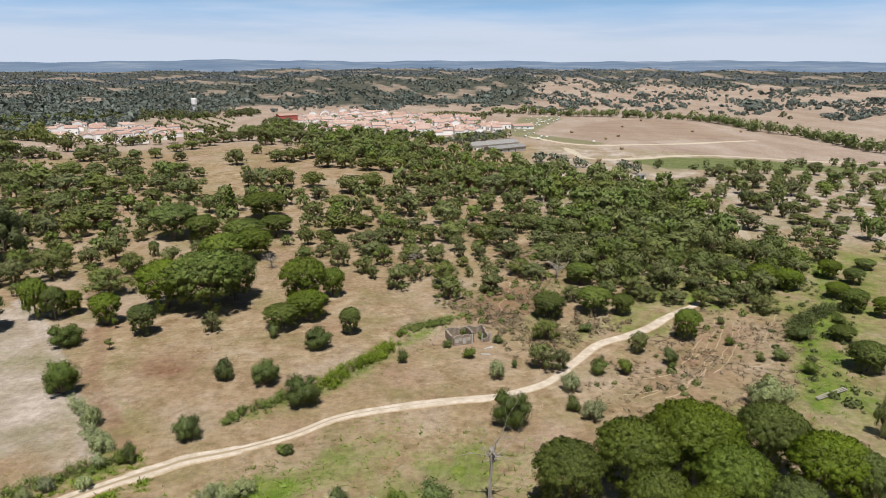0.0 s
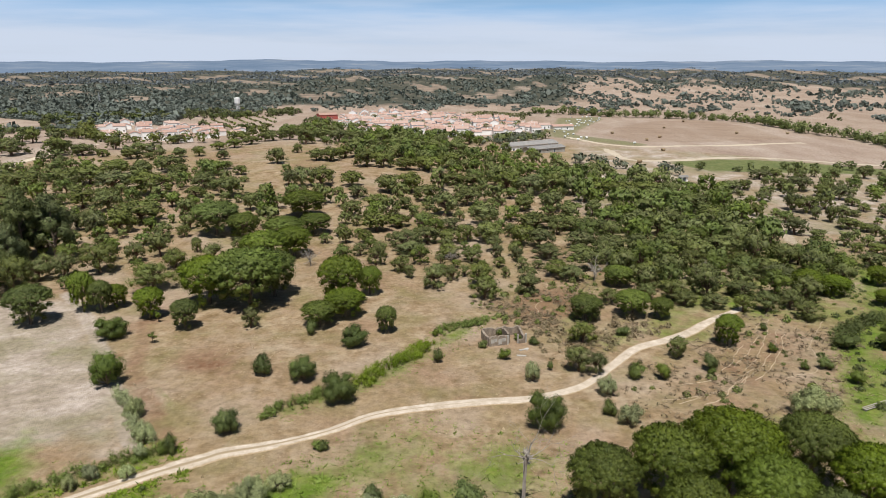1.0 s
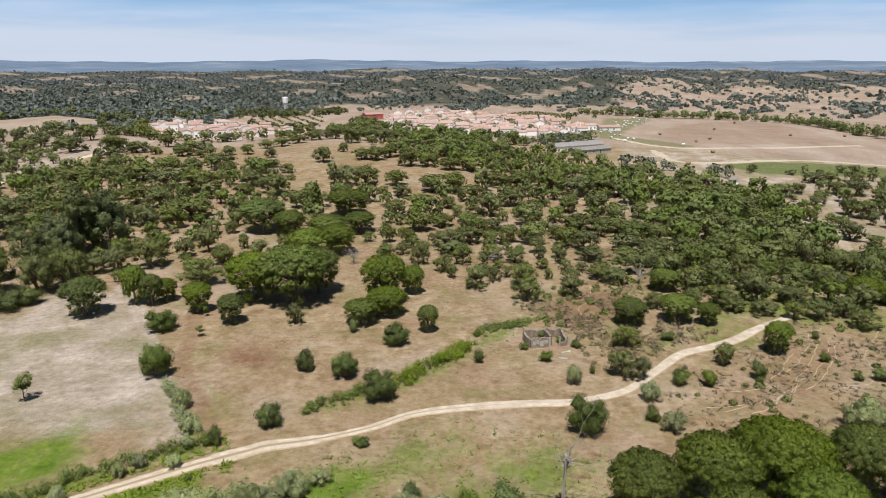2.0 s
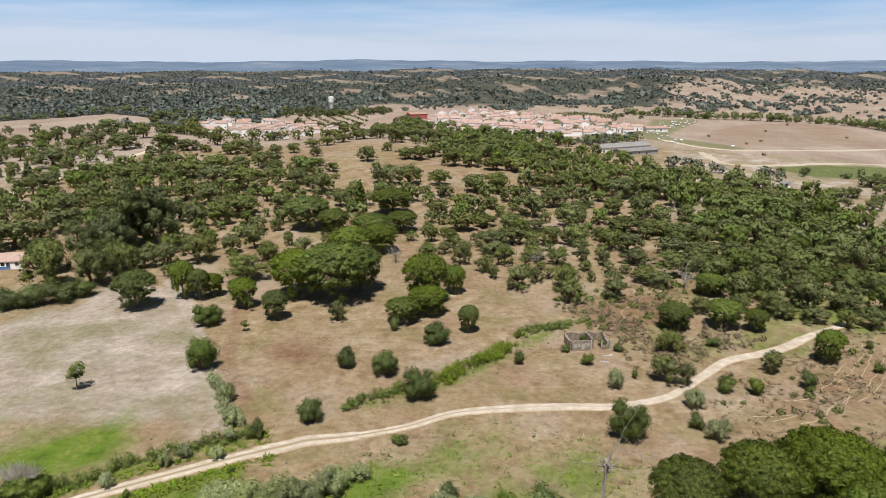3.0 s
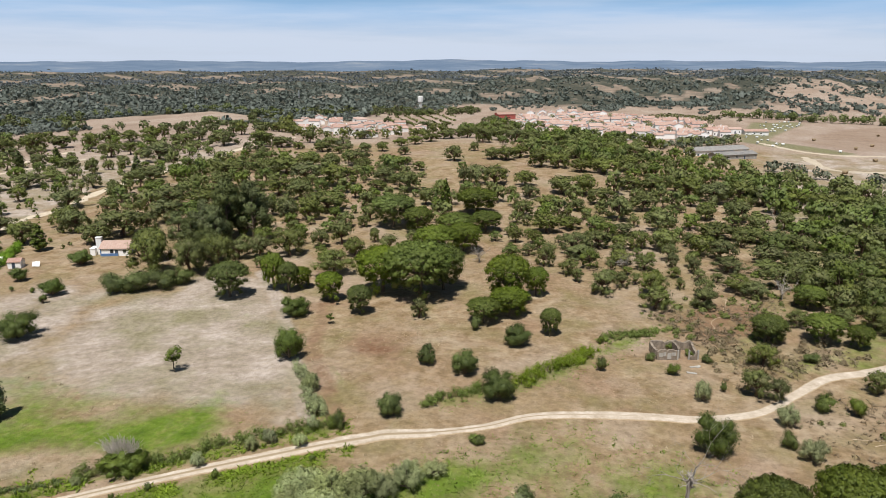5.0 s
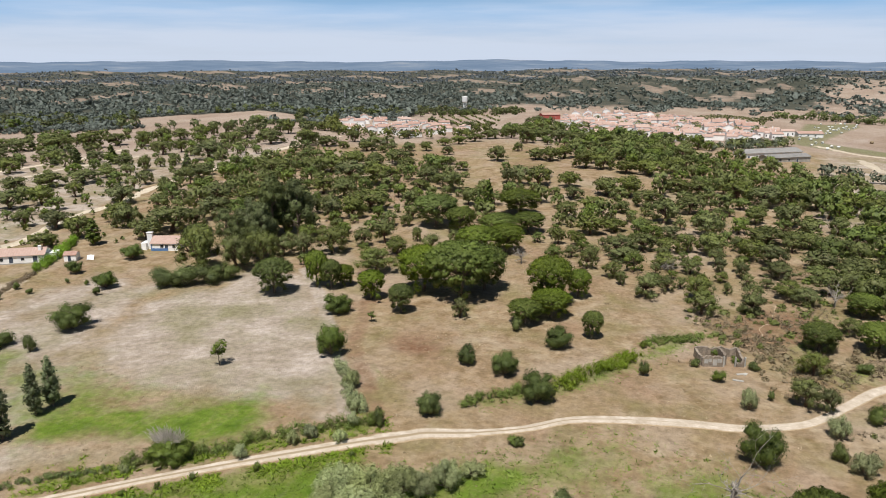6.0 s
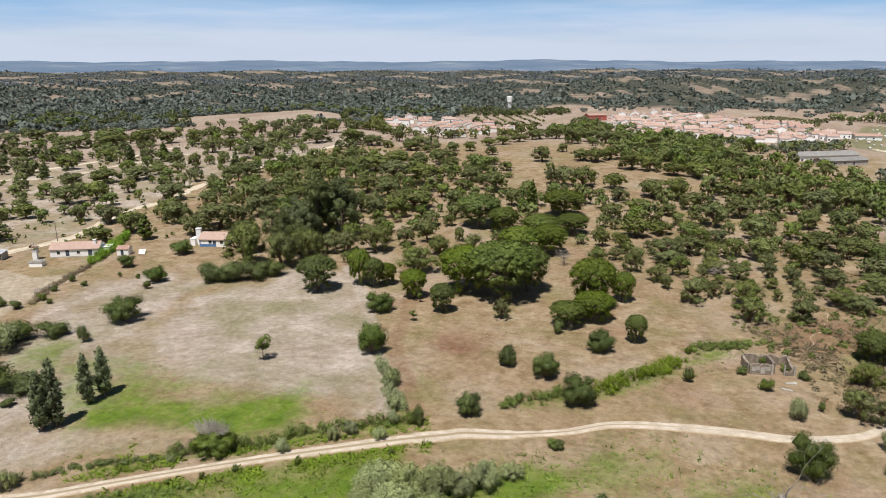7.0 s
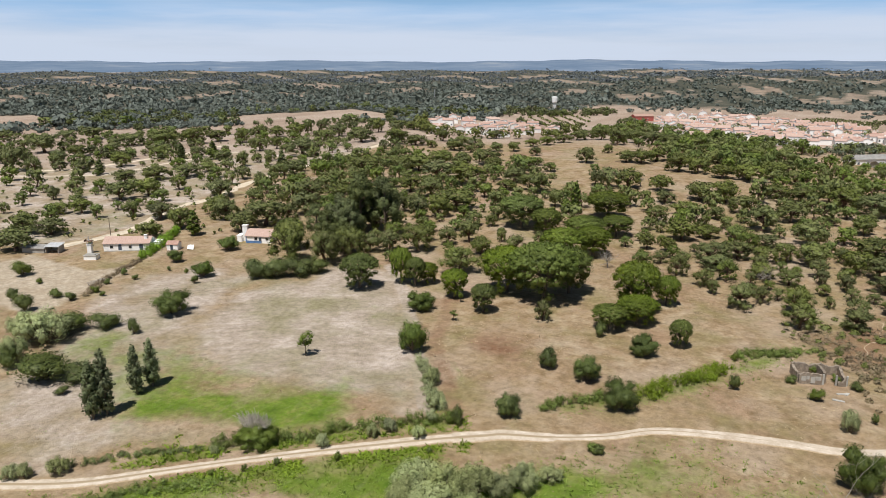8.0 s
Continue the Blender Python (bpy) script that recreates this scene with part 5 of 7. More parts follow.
def make_snag(rs, tall):
    tv, tf = [], []
    zs = [-0.2, tall * 0.1, tall * 0.2, tall * 0.28, tall * 0.35, tall * 0.42]
    rings = tube(tv, tf, [(0.04 * k, 0.02 * k, z) for k, z in enumerate(zs)], [(0.28 - 0.022 * k) * tall / 8 for k in range(6)], 5)
    for k in range(12):
        an = k * 0.9 + rs.uniform(-0.3, 0.3)
        w = np.array([math.cos(an), math.sin(an), rs.uniform(0.3, 1.2)])
        at = rs.integers(3, 6)
        branches(rs, tv, tf, (0.04 * at, 0.02 * at, zs[at]), w / np.linalg.norm(w), tall * rs.uniform(0.28, 0.46), 0.15 * tall / 8, 3, rings[at])
    return plant("dead_tree", soup("bare trunk", tv, tf, DEADWOOD), None)


def settle(kinds, rows, wide, tall, label, category, group, seed):
    """Plants one kind at its places: each row is x, y, height and width in metres."""
    rng = random.Random(seed)
    first = [None] * len(kinds)
    for i, (x, y, h, w) in enumerate(rows):
        k = i if i < len(kinds) else rng.randrange(len(kinds))
        m = pose(x, y, height(x, y), 0, 0, rng.uniform(0, 360)) @ Matrix.Diagonal((w / wide, w / wide, h / tall, 1))
        if first[k] is None:
            first[k] = kinds[k]
            kinds[k].matrix_basis = m
            tagged(kinds[k], label, category, group)
        else:
            copy_first(first[k], m)


def copy_first(ob, m):
    keep = ob.matrix_basis.copy()
    ob.matrix_basis = Matrix.Identity(4)
    made = copy_thing(ob, m)
    ob.matrix_basis = keep
    return made


def split(rows, reach):
    return [r for r in rows if math.hypot(r[0], r[1]) < reach], [r for r in rows if math.hypot(r[0], r[1]) >= reach]


RS = np.random.default_rng(11)


def thicken(rows, areas, gap, seed, broad=False):
    """More oaks where the wood closes up, none nearer to another than gap times their width."""
    rng, made = random.Random(seed), []
    for name in areas:
        p = np.array(AREAS[name])
        for _ in range(1500):
            x, y = rng.uniform(*p[:, 0][[p[:, 0].argmin(), p[:, 0].argmax()]]), rng.uniform(*p[:, 1][[p[:, 1].argmin(), p[:, 1].argmax()]])
            if inside(AREAS[name], np.array([x]), np.array([y]))[0] < 0:
                continue
            w = rng.choice((rng.uniform(3.5, 6.0), rng.uniform(5.5, 9.5), rng.uniform(6.0, 11.0))) if not broad else rng.uniform(7.5, 12.0)
            if all(math.hypot(x - q[0], y - q[1]) > gap * (w + q[3]) * 0.5 for q in rows + made):
                made.append((round(x, 1), round(y, 1), w * rng.uniform(0.68, 1.05), w))
    return made


OAKS = [(x, y, h, w * 1.08) for x, y, h, w in OAKS]
EXTRA = thicken(OAKS + PINES, ("dense",), 0.8, 20, True)
EXTRA += thicken(OAKS + PINES + EXTRA, ("wood",), 0.8, 21) + thicken(OAKS + PINES, ("wood_two",), 0.9, 22)
EXTRA += thicken(OAKS + PINES + EXTRA, ("grove_two",), 0.8, 24) + thicken(OAKS + PINES + EXTRA, ("glade_wood",), 1.25, 25)
EXTRA += thicken(OAKS + PINES + EXTRA, ("pasture_oaks",), 1.25, 26) + thicken(OAKS + PINES + EXTRA, ("between",), 1.15, 27)
EXTRA += thicken(OAKS + PINES + EXTRA, ("slope_oaks",), 0.98, 28)
EXTRA += thicken(OAKS + PINES + EXTRA, ("crest", "dense"), 0.64, 30, True)
EXTRA = [q for q in EXTRA if inside(AREAS["clearing"], np.array([q[0]]), np.array([q[1]]))[0] < 1]
EXTRA = [q for q in EXTRA if all(along(LINES[k], np.array([q[0]]), np.array([q[1]]))[0] > 3 + q[3] * 0.3 for k in ("path_house", "path_white", "path_white_two", "path_yard"))]
OAKS = sorted(OAKS, key=lambda q: math.hypot(q[0], q[1]))
near, far_off = split(OAKS[:290], 215)
settle([make_oak(RS, 5200, 0.2) for _ in range(6)], near, 8.0, 6.6, "broad dark green cork oak with a loose crown on dry ground", "tree", "cork oaks", 1)
settle([make_oak(RS, 2000, 0.34) for _ in range(5)], far_off, 8.0, 6.6, "distant dark green cork oak on the dry hillside", "tree", "cork oaks", 2)


def joined_oaks(name, rows, seed, leaves, size, label, limbs=None):
    """The rest of the oak wood in one mesh: boles, limbs and leafy crowns set down many times."""
    rs = np.random.default_rng(seed)
    models = []
    for _ in range(4):
        e = make_oak(rs, leaves, size, limbs=limbs)
        bole, leafy = (next(c.data for c in e.children if c.name.startswith(k)) for k in ("trunk", "crown"))
        one = []
        for me in (bole, leafy):
            nn = np.zeros((len(me.vertices), 3))
            if me is leafy:
                for lp, cn in zip(me.loops, me.corner_normals):
                    nn[lp.vertex_index] = cn.vector
            one.append((np.array([v.co[:] for v in me.vertices]), [tuple(p.vertices) for p in me.polygons], nn))
        models.append(one)
        for o in (*e.children, e):
            bpy.data.objects.remove(o)
    vs, fs, ms, ns = [], [], [], []
    for x, y, h, w in rows:
        a_ = rs.uniform(0, 6.28)
        leaf = 1 + int(rs.choice(4, p=[0.5, 0.27, 0.0, 0.23]))
        for k, (v, f, nn) in enumerate(models[rs.integers(4)]):
            c, s = math.cos(a_), math.sin(a_)
            p = np.stack([(v[:, 0] * c - v[:, 1] * s) * w / 8 + x, (v[:, 0] * s + v[:, 1] * c) * w / 8 + y, v[:, 2] * h / 6.6 + height(x, y)], -1)
            b = len(vs)
            vs += p.tolist()
            ns.append(np.stack([nn[:, 0] * c - nn[:, 1] * s, nn[:, 0] * s + nn[:, 1] * c, nn[:, 2]], -1))
            fs += [tuple(i + b for i in q) for q in f]
            ms += [k * leaf] * len(f)
    me = soup("oak wood", vs, fs, CORK, OAK_LEAF, BUSH_LEAF, OLIVE_LEAF, PINE_LEAF)
    me.polygons.foreach_set("material_index", ms)
    rounded(me, np.concatenate(ns))
    tagged(new(name, me), label, "woodland", kind="stuff")


near, far_off = split(EXTRA + OAKS[290:], 235)
joined_oaks("oak_wood", near, 23, 1300, 0.32, "dense cork oak wood on the near slope of the hill", 9)
joined_oaks("oak_wood", far_off, 25, 380, 0.68, "dense cork oak wood covering the low hill", 7)
near, far_off = split(PINES, 105)
near = [(x, y, h, w * 1.12) for x, y, h, w in near]
settle([make_pine(RS, 48000, 0.115, 190, 90) for _ in range(3)], near, 10.0, 9.0, "large bright green umbrella pine with a dense rounded crown", "tree", "stone pines", 3)
settle([make_pine(RS, 22000, 0.14, 105, 75) for _ in range(4)], far_off, 10.0, 9.0, "bright green stone pine with a rounded umbrella crown", "tree", "stone pines", 4)
settle([make_bush(RS, 12000, 0.06, ROUND_LEAF, "round_tree", 1.05) for _ in range(3)], ROUNDS, 3.0, 2.7, "dense round leafy tree at the edge of a field", "tree", "round trees", 13)
settle([make_bush(RS, 3800, 0.085, BUSH_LEAF) for _ in range(4)], BUSHS, 3.0, 2.5, "dark green rounded shrub standing in dry grass", "shrub", "shrubs", 5)
settle([make_willow(RS, 8500, 0.05) for _ in range(4)], WILLOWS, 3.0, 2.7, "silvery grey green willow scrub beside the track", "shrub", "willow scrub", 6)
settle([make_column(RS, 2600, 0.2, POPLAR_LEAF, "poplar") for _ in range(2)], POPLARS, 2.1, 8.2, "slender upright poplar with glossy leaves beside the green meadow", "tree", "poplars", 7)
settle([make_column(RS, 1000, 0.3, BUSH_LEAF, "cypress") for _ in range(2)], CYPRESSS, 2.1, 8.2, "narrow dark green conifer among the oaks", "tree", "conifers", 8)
settle([make_gum(RS, 8000, 0.27) for _ in range(3)], GUMS, 8.0, 14.0, "tall dark eucalyptus in a dense grove by the cottage", "tree", "eucalyptus grove", 9)
settle([make_sapling(RS) for _ in range(2)], SAPLINGS, 3.0, 4.2, "young thin tree alone in the dry field", "tree", "saplings", 10)
settle([make_snag(RS, 6.5) for _ in range(3)], SNAGS, 6.0, 6.5, "leafless grey dead tree among the oaks", "tree", "dead trees", 12)


def stump_tree():
    """The tall pollarded dead tree below the track: a straight pale bole, a knot of cut limbs and a few long broken boughs."""
    rs = np.random.default_rng(77)
    tv, tf = [], []
    zs = [-0.3, 1.5, 3.0, 4.5, 6.0, 7.0, 7.6, 8.2, 8.8]
    rings = tube(tv, tf, [(0.03 * k, 0, z) for k, z in enumerate(zs)], [0.34, 0.29, 0.26, 0.25, 0.25, 0.27, 0.3, 0.3, 0.22], 5)
    for k in range(15):
        an, at = k * 2.4, rs.integers(5, 9)
        w = np.array([math.cos(an), math.sin(an), rs.uniform(-0.2, 0.9)])
        branches(rs, tv, tf, (0.2, 0, zs[at]), w / np.linalg.norm(w), rs.uniform(0.7, 1.5), 0.12, 1, rings[at])
    for way, length in (((0.9, 0.3, 1.0), 5.5), ((0.25, 0.1, 1.0), 3.4), ((1.0, -0.5, 0.35), 4.2), ((-1.0, 0.2, 0.2), 4.6), ((0.8, -0.8, 0.1), 3.8), ((-0.6, -0.5, 0.5), 2.6)):
        branches(rs, tv, tf, (0.2, 0, 8.2), np.array(way) / np.linalg.norm(way), length, 0.075, 3, rings[7])
    e = plant("dead_tree", soup("bare pollard trunk", tv, tf, DEADWOOD), None)
    e.matrix_basis = pose(6.4, 82.7, height(6.4, 82.7), 0, 0, 10)
    tagged(e, "tall bleached dead pollard tree with broken bare boughs", "tree", "dead trees")


stump_tree()

# ---- hedges, brambles and loose ground cover ----


def hedge(name, line, wide, tall, leaf, label, per_metre, size, seed, ragged=0.35):
    """A continuous strip of low growth along a line in the plan."""
    rs = np.random.default_rng(seed)
    p = resample(line, 0.8)
    lumps, tv, tf = [], [], []
    root = None
    for x, y in p:
        for _ in range(max(2, int(wide * 1.6))):
            ox, oy = x + rs.uniform(-0.5, 0.5) * wide, y + rs.uniform(-0.5, 0.5) * wide
            h = tall * rs.uniform(1 - ragged * 1.6, 1 + ragged)
            q = rs.uniform(0.3, 1.0) * min(1.0, wide / 2)
            lumps.append(((ox, oy, height(ox, oy) + h * 0.5), (q, q, max(0.3, h * 0.55))))
        b = height(x, y)
        rings = tube(tv, tf, [(x, y, b - 0.1), (x + 0.1, y, b + tall * 0.4), (x, y + 0.15, b + tall * 0.6)], [0.05, 0.04, 0.02], 4, None)
        if root is not None:
            tf.append((root, root + 1, rings[0] + 1, rings[0]))
        root = rings[0]
    e = new(name)
    e.location = (p[0][0], p[0][1], height(*p[0]))
    off = np.array([p[0][0], p[0][1], height(*p[0])])
    lumps = [(np.array(c) - off, r) for c, r in lumps]
    tv = [tuple(np.array(v) - off) for v in tv]
    part("stem", soup("stems", tv, tf, BARK), e)
    part("foliage", crown_mesh("hedge leaves", rs, lumps, int(len(p) * per_metre * 5.5), size * 0.5, leaf, 0.36, inner=0.45, bulk=0.0), e)
    tagged(e, label, "hedge")
    return e


hedge("bramble_hedge", LINES["bramble"], 2.6, 1.3, BRAMBLE_LEAF, "low bright green bramble bank along the old field ditch", 110, 0.26, 31)
hedge("bramble_hedge", LINES["bramble_two"], 3.8, 1.6, BRAMBLE_LEAF, "wide bright green bramble bank along the old field ditch", 170, 0.26, 32)
hedge("bramble_hedge", LINES["bramble_three"], 3.6, 1.0, BRAMBLE_LEAF, "green bramble patch at the foot of the heath", 150, 0.26, 33)
hedge("roadside_hedge", LINES["roadside"], 2.8, 1.3, BRAMBLE_LEAF, "tangled green growth beside the dusty track", 120, 0.24, 34, 0.6)
hedge("roadside_hedge", LINES["roadside_two"], 1.5, 0.9, BUSH_LEAF, "low clipped dark hedge beside the dusty track", 90, 0.2, 35, 0.3)
hedge("verge_growth", LINES["verge_hedge"], 2.6, 0.8, BRAMBLE_LEAF, "lush green weeds on the verge below the track", 90, 0.22, 36, 0.5)
hedge("field_edge_hedge", LINES["field_edge"], 2.2, 1.5, WILLOW_LEAF, "grey green scrub along the edge of the stubble", 110, 0.26, 37, 0.5)
hedge("garden_hedge", LINES["garden_hedge"], 2.6, 2.2, HEDGE_LEAF, "vivid green garden hedge climbing beside the white cottage", 170, 0.3, 38, 0.3)
hedge("yard_hedge", LINES["yard_hedge"], 2.0, 0.8, HEATH_TUFT, "dry brown scrub along the edge of the yard", 70, 0.26, 39, 0.6)
hedge("valley_scrub", LINES["valley_hedge"], 4.0, 1.6, BUSH_LEAF, "green scrub along the damp valley", 130, 0.3, 40, 0.5)


def mound():
    rs = np.random.default_rng(50)
    x, y = -73.8, 73.0
    e = make_bush(rs, 9000, 0.05, BUSH_LEAF, "bramble_shrub", 0.8)
    tv, tf = [], []
    root = tube(tv, tf, [(-0.2, 0.2, 0.3), (-0.2, 0.2, 1.2)], [0.03, 0.02], 4)[-1]
    for k in range(300):
        an, rad = rs.uniform(0, 6.28), rs.uniform(0.1, 1.05)
        bx, by = -0.35 + math.cos(an) * rad, 0.3 + math.sin(an) * rad * 0.6
        tube(tv, tf, [(0, 0, 0), (bx, by, 1.5), (bx * 1.25 + rs.uniform(-0.3, 0.3), by + rs.uniform(-0.2, 0.2), rs.uniform(1.6, 2.2))], [0.02, 0.012, 0.006], 4, root)
    part("twig_tangle", soup("dead twigs", tv, tf, DEADWOOD), e, "bleached bare twigs")
    e.matrix_basis = pose(x, y, height(x, y)) @ Matrix.Diagonal((2.9, 2.9, 2.1, 1))
    tagged(e, "broad bramble mound topped with bleached dead twigs", "shrub", "shrubs")


mound()


def scatter(name, spots, rs, blades, size, tall, mat, label, wide=0.3):
    """Many small tufts in one mesh: each a low cushion of short blades that point up and outward."""
    n = len(spots)
    k = n * blades
    grow = np.repeat(rs.lognormal(0, 0.4, n), blades)[:, None]
    d = rs.normal(size=(k, 3))
    d[:, 2] = np.abs(d[:, 2]) + 0.15
    d /= np.linalg.norm(d, axis=1)[:, None]
    pos = np.repeat(spots, blades, axis=0) + d * np.array([wide, wide, tall]) * grow * rs.uniform(0.2, 1.0, (k, 1))
    u = d + rs.normal(size=(k, 3)) * 0.5
    u /= np.linalg.norm(u, axis=1)[:, None]
    v = np.cross(u, rs.normal(size=(k, 3)))
    v /= np.linalg.norm(v, axis=1)[:, None]
    v *= np.where(np.cross(u, v)[:, 2:] > 0, -1.0, 1.0)
    s = size * grow * rs.uniform(0.6, 1.4, (k, 1))
    q = np.stack([pos - u * s * 0.6 - v * s * 0.3, pos - u * s * 0.6 + v * s * 0.3, pos + u * s + v * s * 0.12, pos + u * s * 0.9 - v * s * 0.15], 1).reshape(-1, 3)
    me = soup(name, q.tolist(), np.arange(k * 4).reshape(-1, 4).tolist(), mat)
    rounded(me, np.repeat(unit(d * 0.5 + (0, 0, 0.9)), 4, axis=0))
    return tagged(new(name, me), label, "ground cover", kind="stuff")


def spots_in(area, n, rs, lift=-0.03, soft=0.0):
    p = np.array(AREAS[area])
    x, y = rs.uniform(p[:, 0].min() - soft, p[:, 0].max() + soft, n * 4), rs.uniform(p[:, 1].min() - soft, p[:, 1].max() + soft, n * 4)
    ok = inside(AREAS[area], x, y) > -soft * rs.uniform(0, 1, n * 4)
    x, y = x[ok][:n], y[ok][:n]
    return np.stack([x, y, rise(x, y) + lift], -1)


def clear_of_track(s, gap=2.2):
    d = np.minimum(along(LINES["track_a"], s[:, 0], s[:, 1]), along(LINES["track_b"], s[:, 0], s[:, 1]))
    return s[d > gap]


RG = np.random.default_rng(3)


def open_ground(n, near, far, rs, patch):
    """Places over the open land, gathered in drifts."""
    az, r = np.radians(rs.uniform(-40, 66, n)), np.sqrt(rs.uniform(near ** 2, far ** 2, n))
    x, y = -np.sin(az) * r, np.cos(az) * r
    drift = np.sin(x / patch + 1.3 * np.sin(y / patch / 1.7)) + np.cos(y / patch * 1.3 + np.sin(x / patch / 0.6))
    ok = drift + rs.normal(0, 0.5, n) > 0.2
    x, y = x[ok], y[ok]
    return clear_of_track(np.stack([x, y, rise(x, y) - 0.03], -1))


def off_area(s, *names):
    for k in names:
        s = s[inside(AREAS[k], s[:, 0], s[:, 1]) < 0.5]
    return s


def gathered(spots, rs, patch, keep=0.0):
    """Keeps the places that fall into drifts."""
    x, y = spots[:, 0], spots[:, 1]
    g = np.sin(x / patch + 1.7 * np.sin(y / patch / 1.3)) + np.cos(y / patch * 1.2 + 1.5 * np.sin(x / patch / 0.8))
    return spots[g + rs.normal(0, 0.6, len(x)) > keep]


scatter("dry_grass", off_area(open_ground(15000, 62, 215, RG, 9.0), "yard", "lawn", "pale"), RG, 9, 0.085, 0.11, DRY_TUFT, "tufts of bleached dry grass over the meadows", 0.35)
scatter("green_grass", np.concatenate([clear_of_track(spots_in("verge", 2600, RG, -0.03, 4)), clear_of_track(spots_in("verge_two", 1300, RG, -0.03, 4)), spots_in("valley", 1800, RG, -0.03, 4), spots_in("strip", 700, RG, -0.03, 2)]),
        RG, 8, 0.12, 0.16, GREEN_TUFT, "tufts of fresh green grass and weeds on damp ground", 0.35)
scatter("heath_scrub", clear_of_track(gathered(np.concatenate([spots_in("slope", 1500, RG, -0.03, 9), spots_in("heath", 1100, RG, -0.03, 6), spots_in("scrub", 700, RG, -0.03, 5)]), RG, 4.0, -0.2), 2.6), RG, 26, 0.14, 0.4, HEATH_TUFT, "low brown and olive heath shrubs on the slope", 0.5)
scatter("weed_tufts", gathered(off_area(open_ground(5000, 62, 240, RG, 17.0), "pale", "yard"), RG, 6.0, 0.6), RG, 14, 0.06, 0.1, GREEN_TUFT, "small green weeds dotted over the dry ground", 0.25)


def wayside_weeds():
    """Lush weeds along both edges of the track where it passes the pale field."""
    rs = np.random.default_rng(71)
    p = resample(LINES["track_a"] + LINES["track_b"], 0.5)
    a_ = np.degrees(np.arctan2(-p[:, 0], p[:, 1]))
    p = p[(a_ > 26) & (a_ < 57)]
    s = p[rs.integers(0, len(p), 5200)]
    off = rs.choice((-1, -1, 1), 5200) * rs.gamma(3.0, 1.1, 5200)
    d = s / np.linalg.norm(s, axis=1)[:, None]
    s = s + d * off[:, None] + rs.normal(0, 0.3, s.shape)
    s = clear_of_track(np.stack([s[:, 0], s[:, 1], rise(s[:, 0], s[:, 1]) - 0.03], -1), 1.9)
    scatter("wayside_weeds", gathered(s, rs, 3.0, -0.5), rs, 12, 0.13, 0.32, BRAMBLE_LEAF, "lush yellow green weeds along both edges of the dusty track", 0.4)


wayside_weeds()


def undergrowth():
    rs = np.random.default_rng(29)
    for key, n, mat, label in (("dense", 900, BUSH_LEAF, "green undergrowth between the oaks"), ("slope", 45, OAK_LEAF, "low olive bushes on the heath slope"), ("scrub", 170, HEATH_TUFT, "brown scrub below the oak wood"), ("heath", 90, OAK_LEAF, "olive bushes on the heath"), ("valley", 110, BUSH_LEAF, "low green bushes in the damp valley")):
        p = clear_of_track(spots_in(key, n, rs, 0.0, 6), 3.2)
        w = rs.lognormal(0.2, 0.4, len(p))
        clumps("undergrowth", p[:, 0], p[:, 1], w, w * rs.uniform(0.7, 1.3, len(p)), rs, label, 2, mat, True)


# ---- far woods, groves and hedgerows ----


def clumps(name, xs, ys, wide, tall, rs, label, fine, mat=None, low=False):
    """Far trees as ragged tufts of foliage, one mesh for what nobody could count."""
    n, q = len(xs), (90 if fine == 2 else 48 if fine else 9)
    d = rs.normal(size=(n, q, 3))
    d[..., 2] = np.abs(d[..., 2]) if low else d[..., 2] + 0.3
    d = unit(d)
    half = np.stack([wide / 2, wide / 2, tall / 2], -1)[:, None, :]
    pos = np.stack([xs, ys, rise(xs, ys) + tall * (0.08 if low else 0.5)], -1)[:, None, :] + d * half * rs.uniform(0.45, 1.0, (n, q, 1))
    soft = unit(d + (0, 0, 0.25) + rs.normal(size=(n, q, 3)) * 0.2)
    nn = unit(soft + rs.normal(size=(n, q, 3)) * 0.45)
    u = np.cross(nn, rs.normal(size=(n, q, 3)))
    u /= np.linalg.norm(u, axis=2, keepdims=True)
    v = np.cross(nn, u)
    s = (wide[:, None, None] * (0.095 if fine == 2 else 0.135 if fine else 0.31)) * rs.uniform(0.6, 1.3, (n, q, 1))
    quad = np.stack([pos + u * s, pos + v * s * 0.8 - nn * s * 0.25, pos - u * s * 0.9, pos - v * s - nn * s * 0.2], 2).reshape(-1, 3)
    me = soup(name, quad.tolist(), np.arange(n * q * 4).reshape(-1, 4).tolist(), mat or HAZED_LEAF)
    rounded(me, np.repeat(soft.reshape(-1, 3), 4, axis=0))
    return tagged(new(name, me), label, "woodland", kind="stuff")


undergrowth()


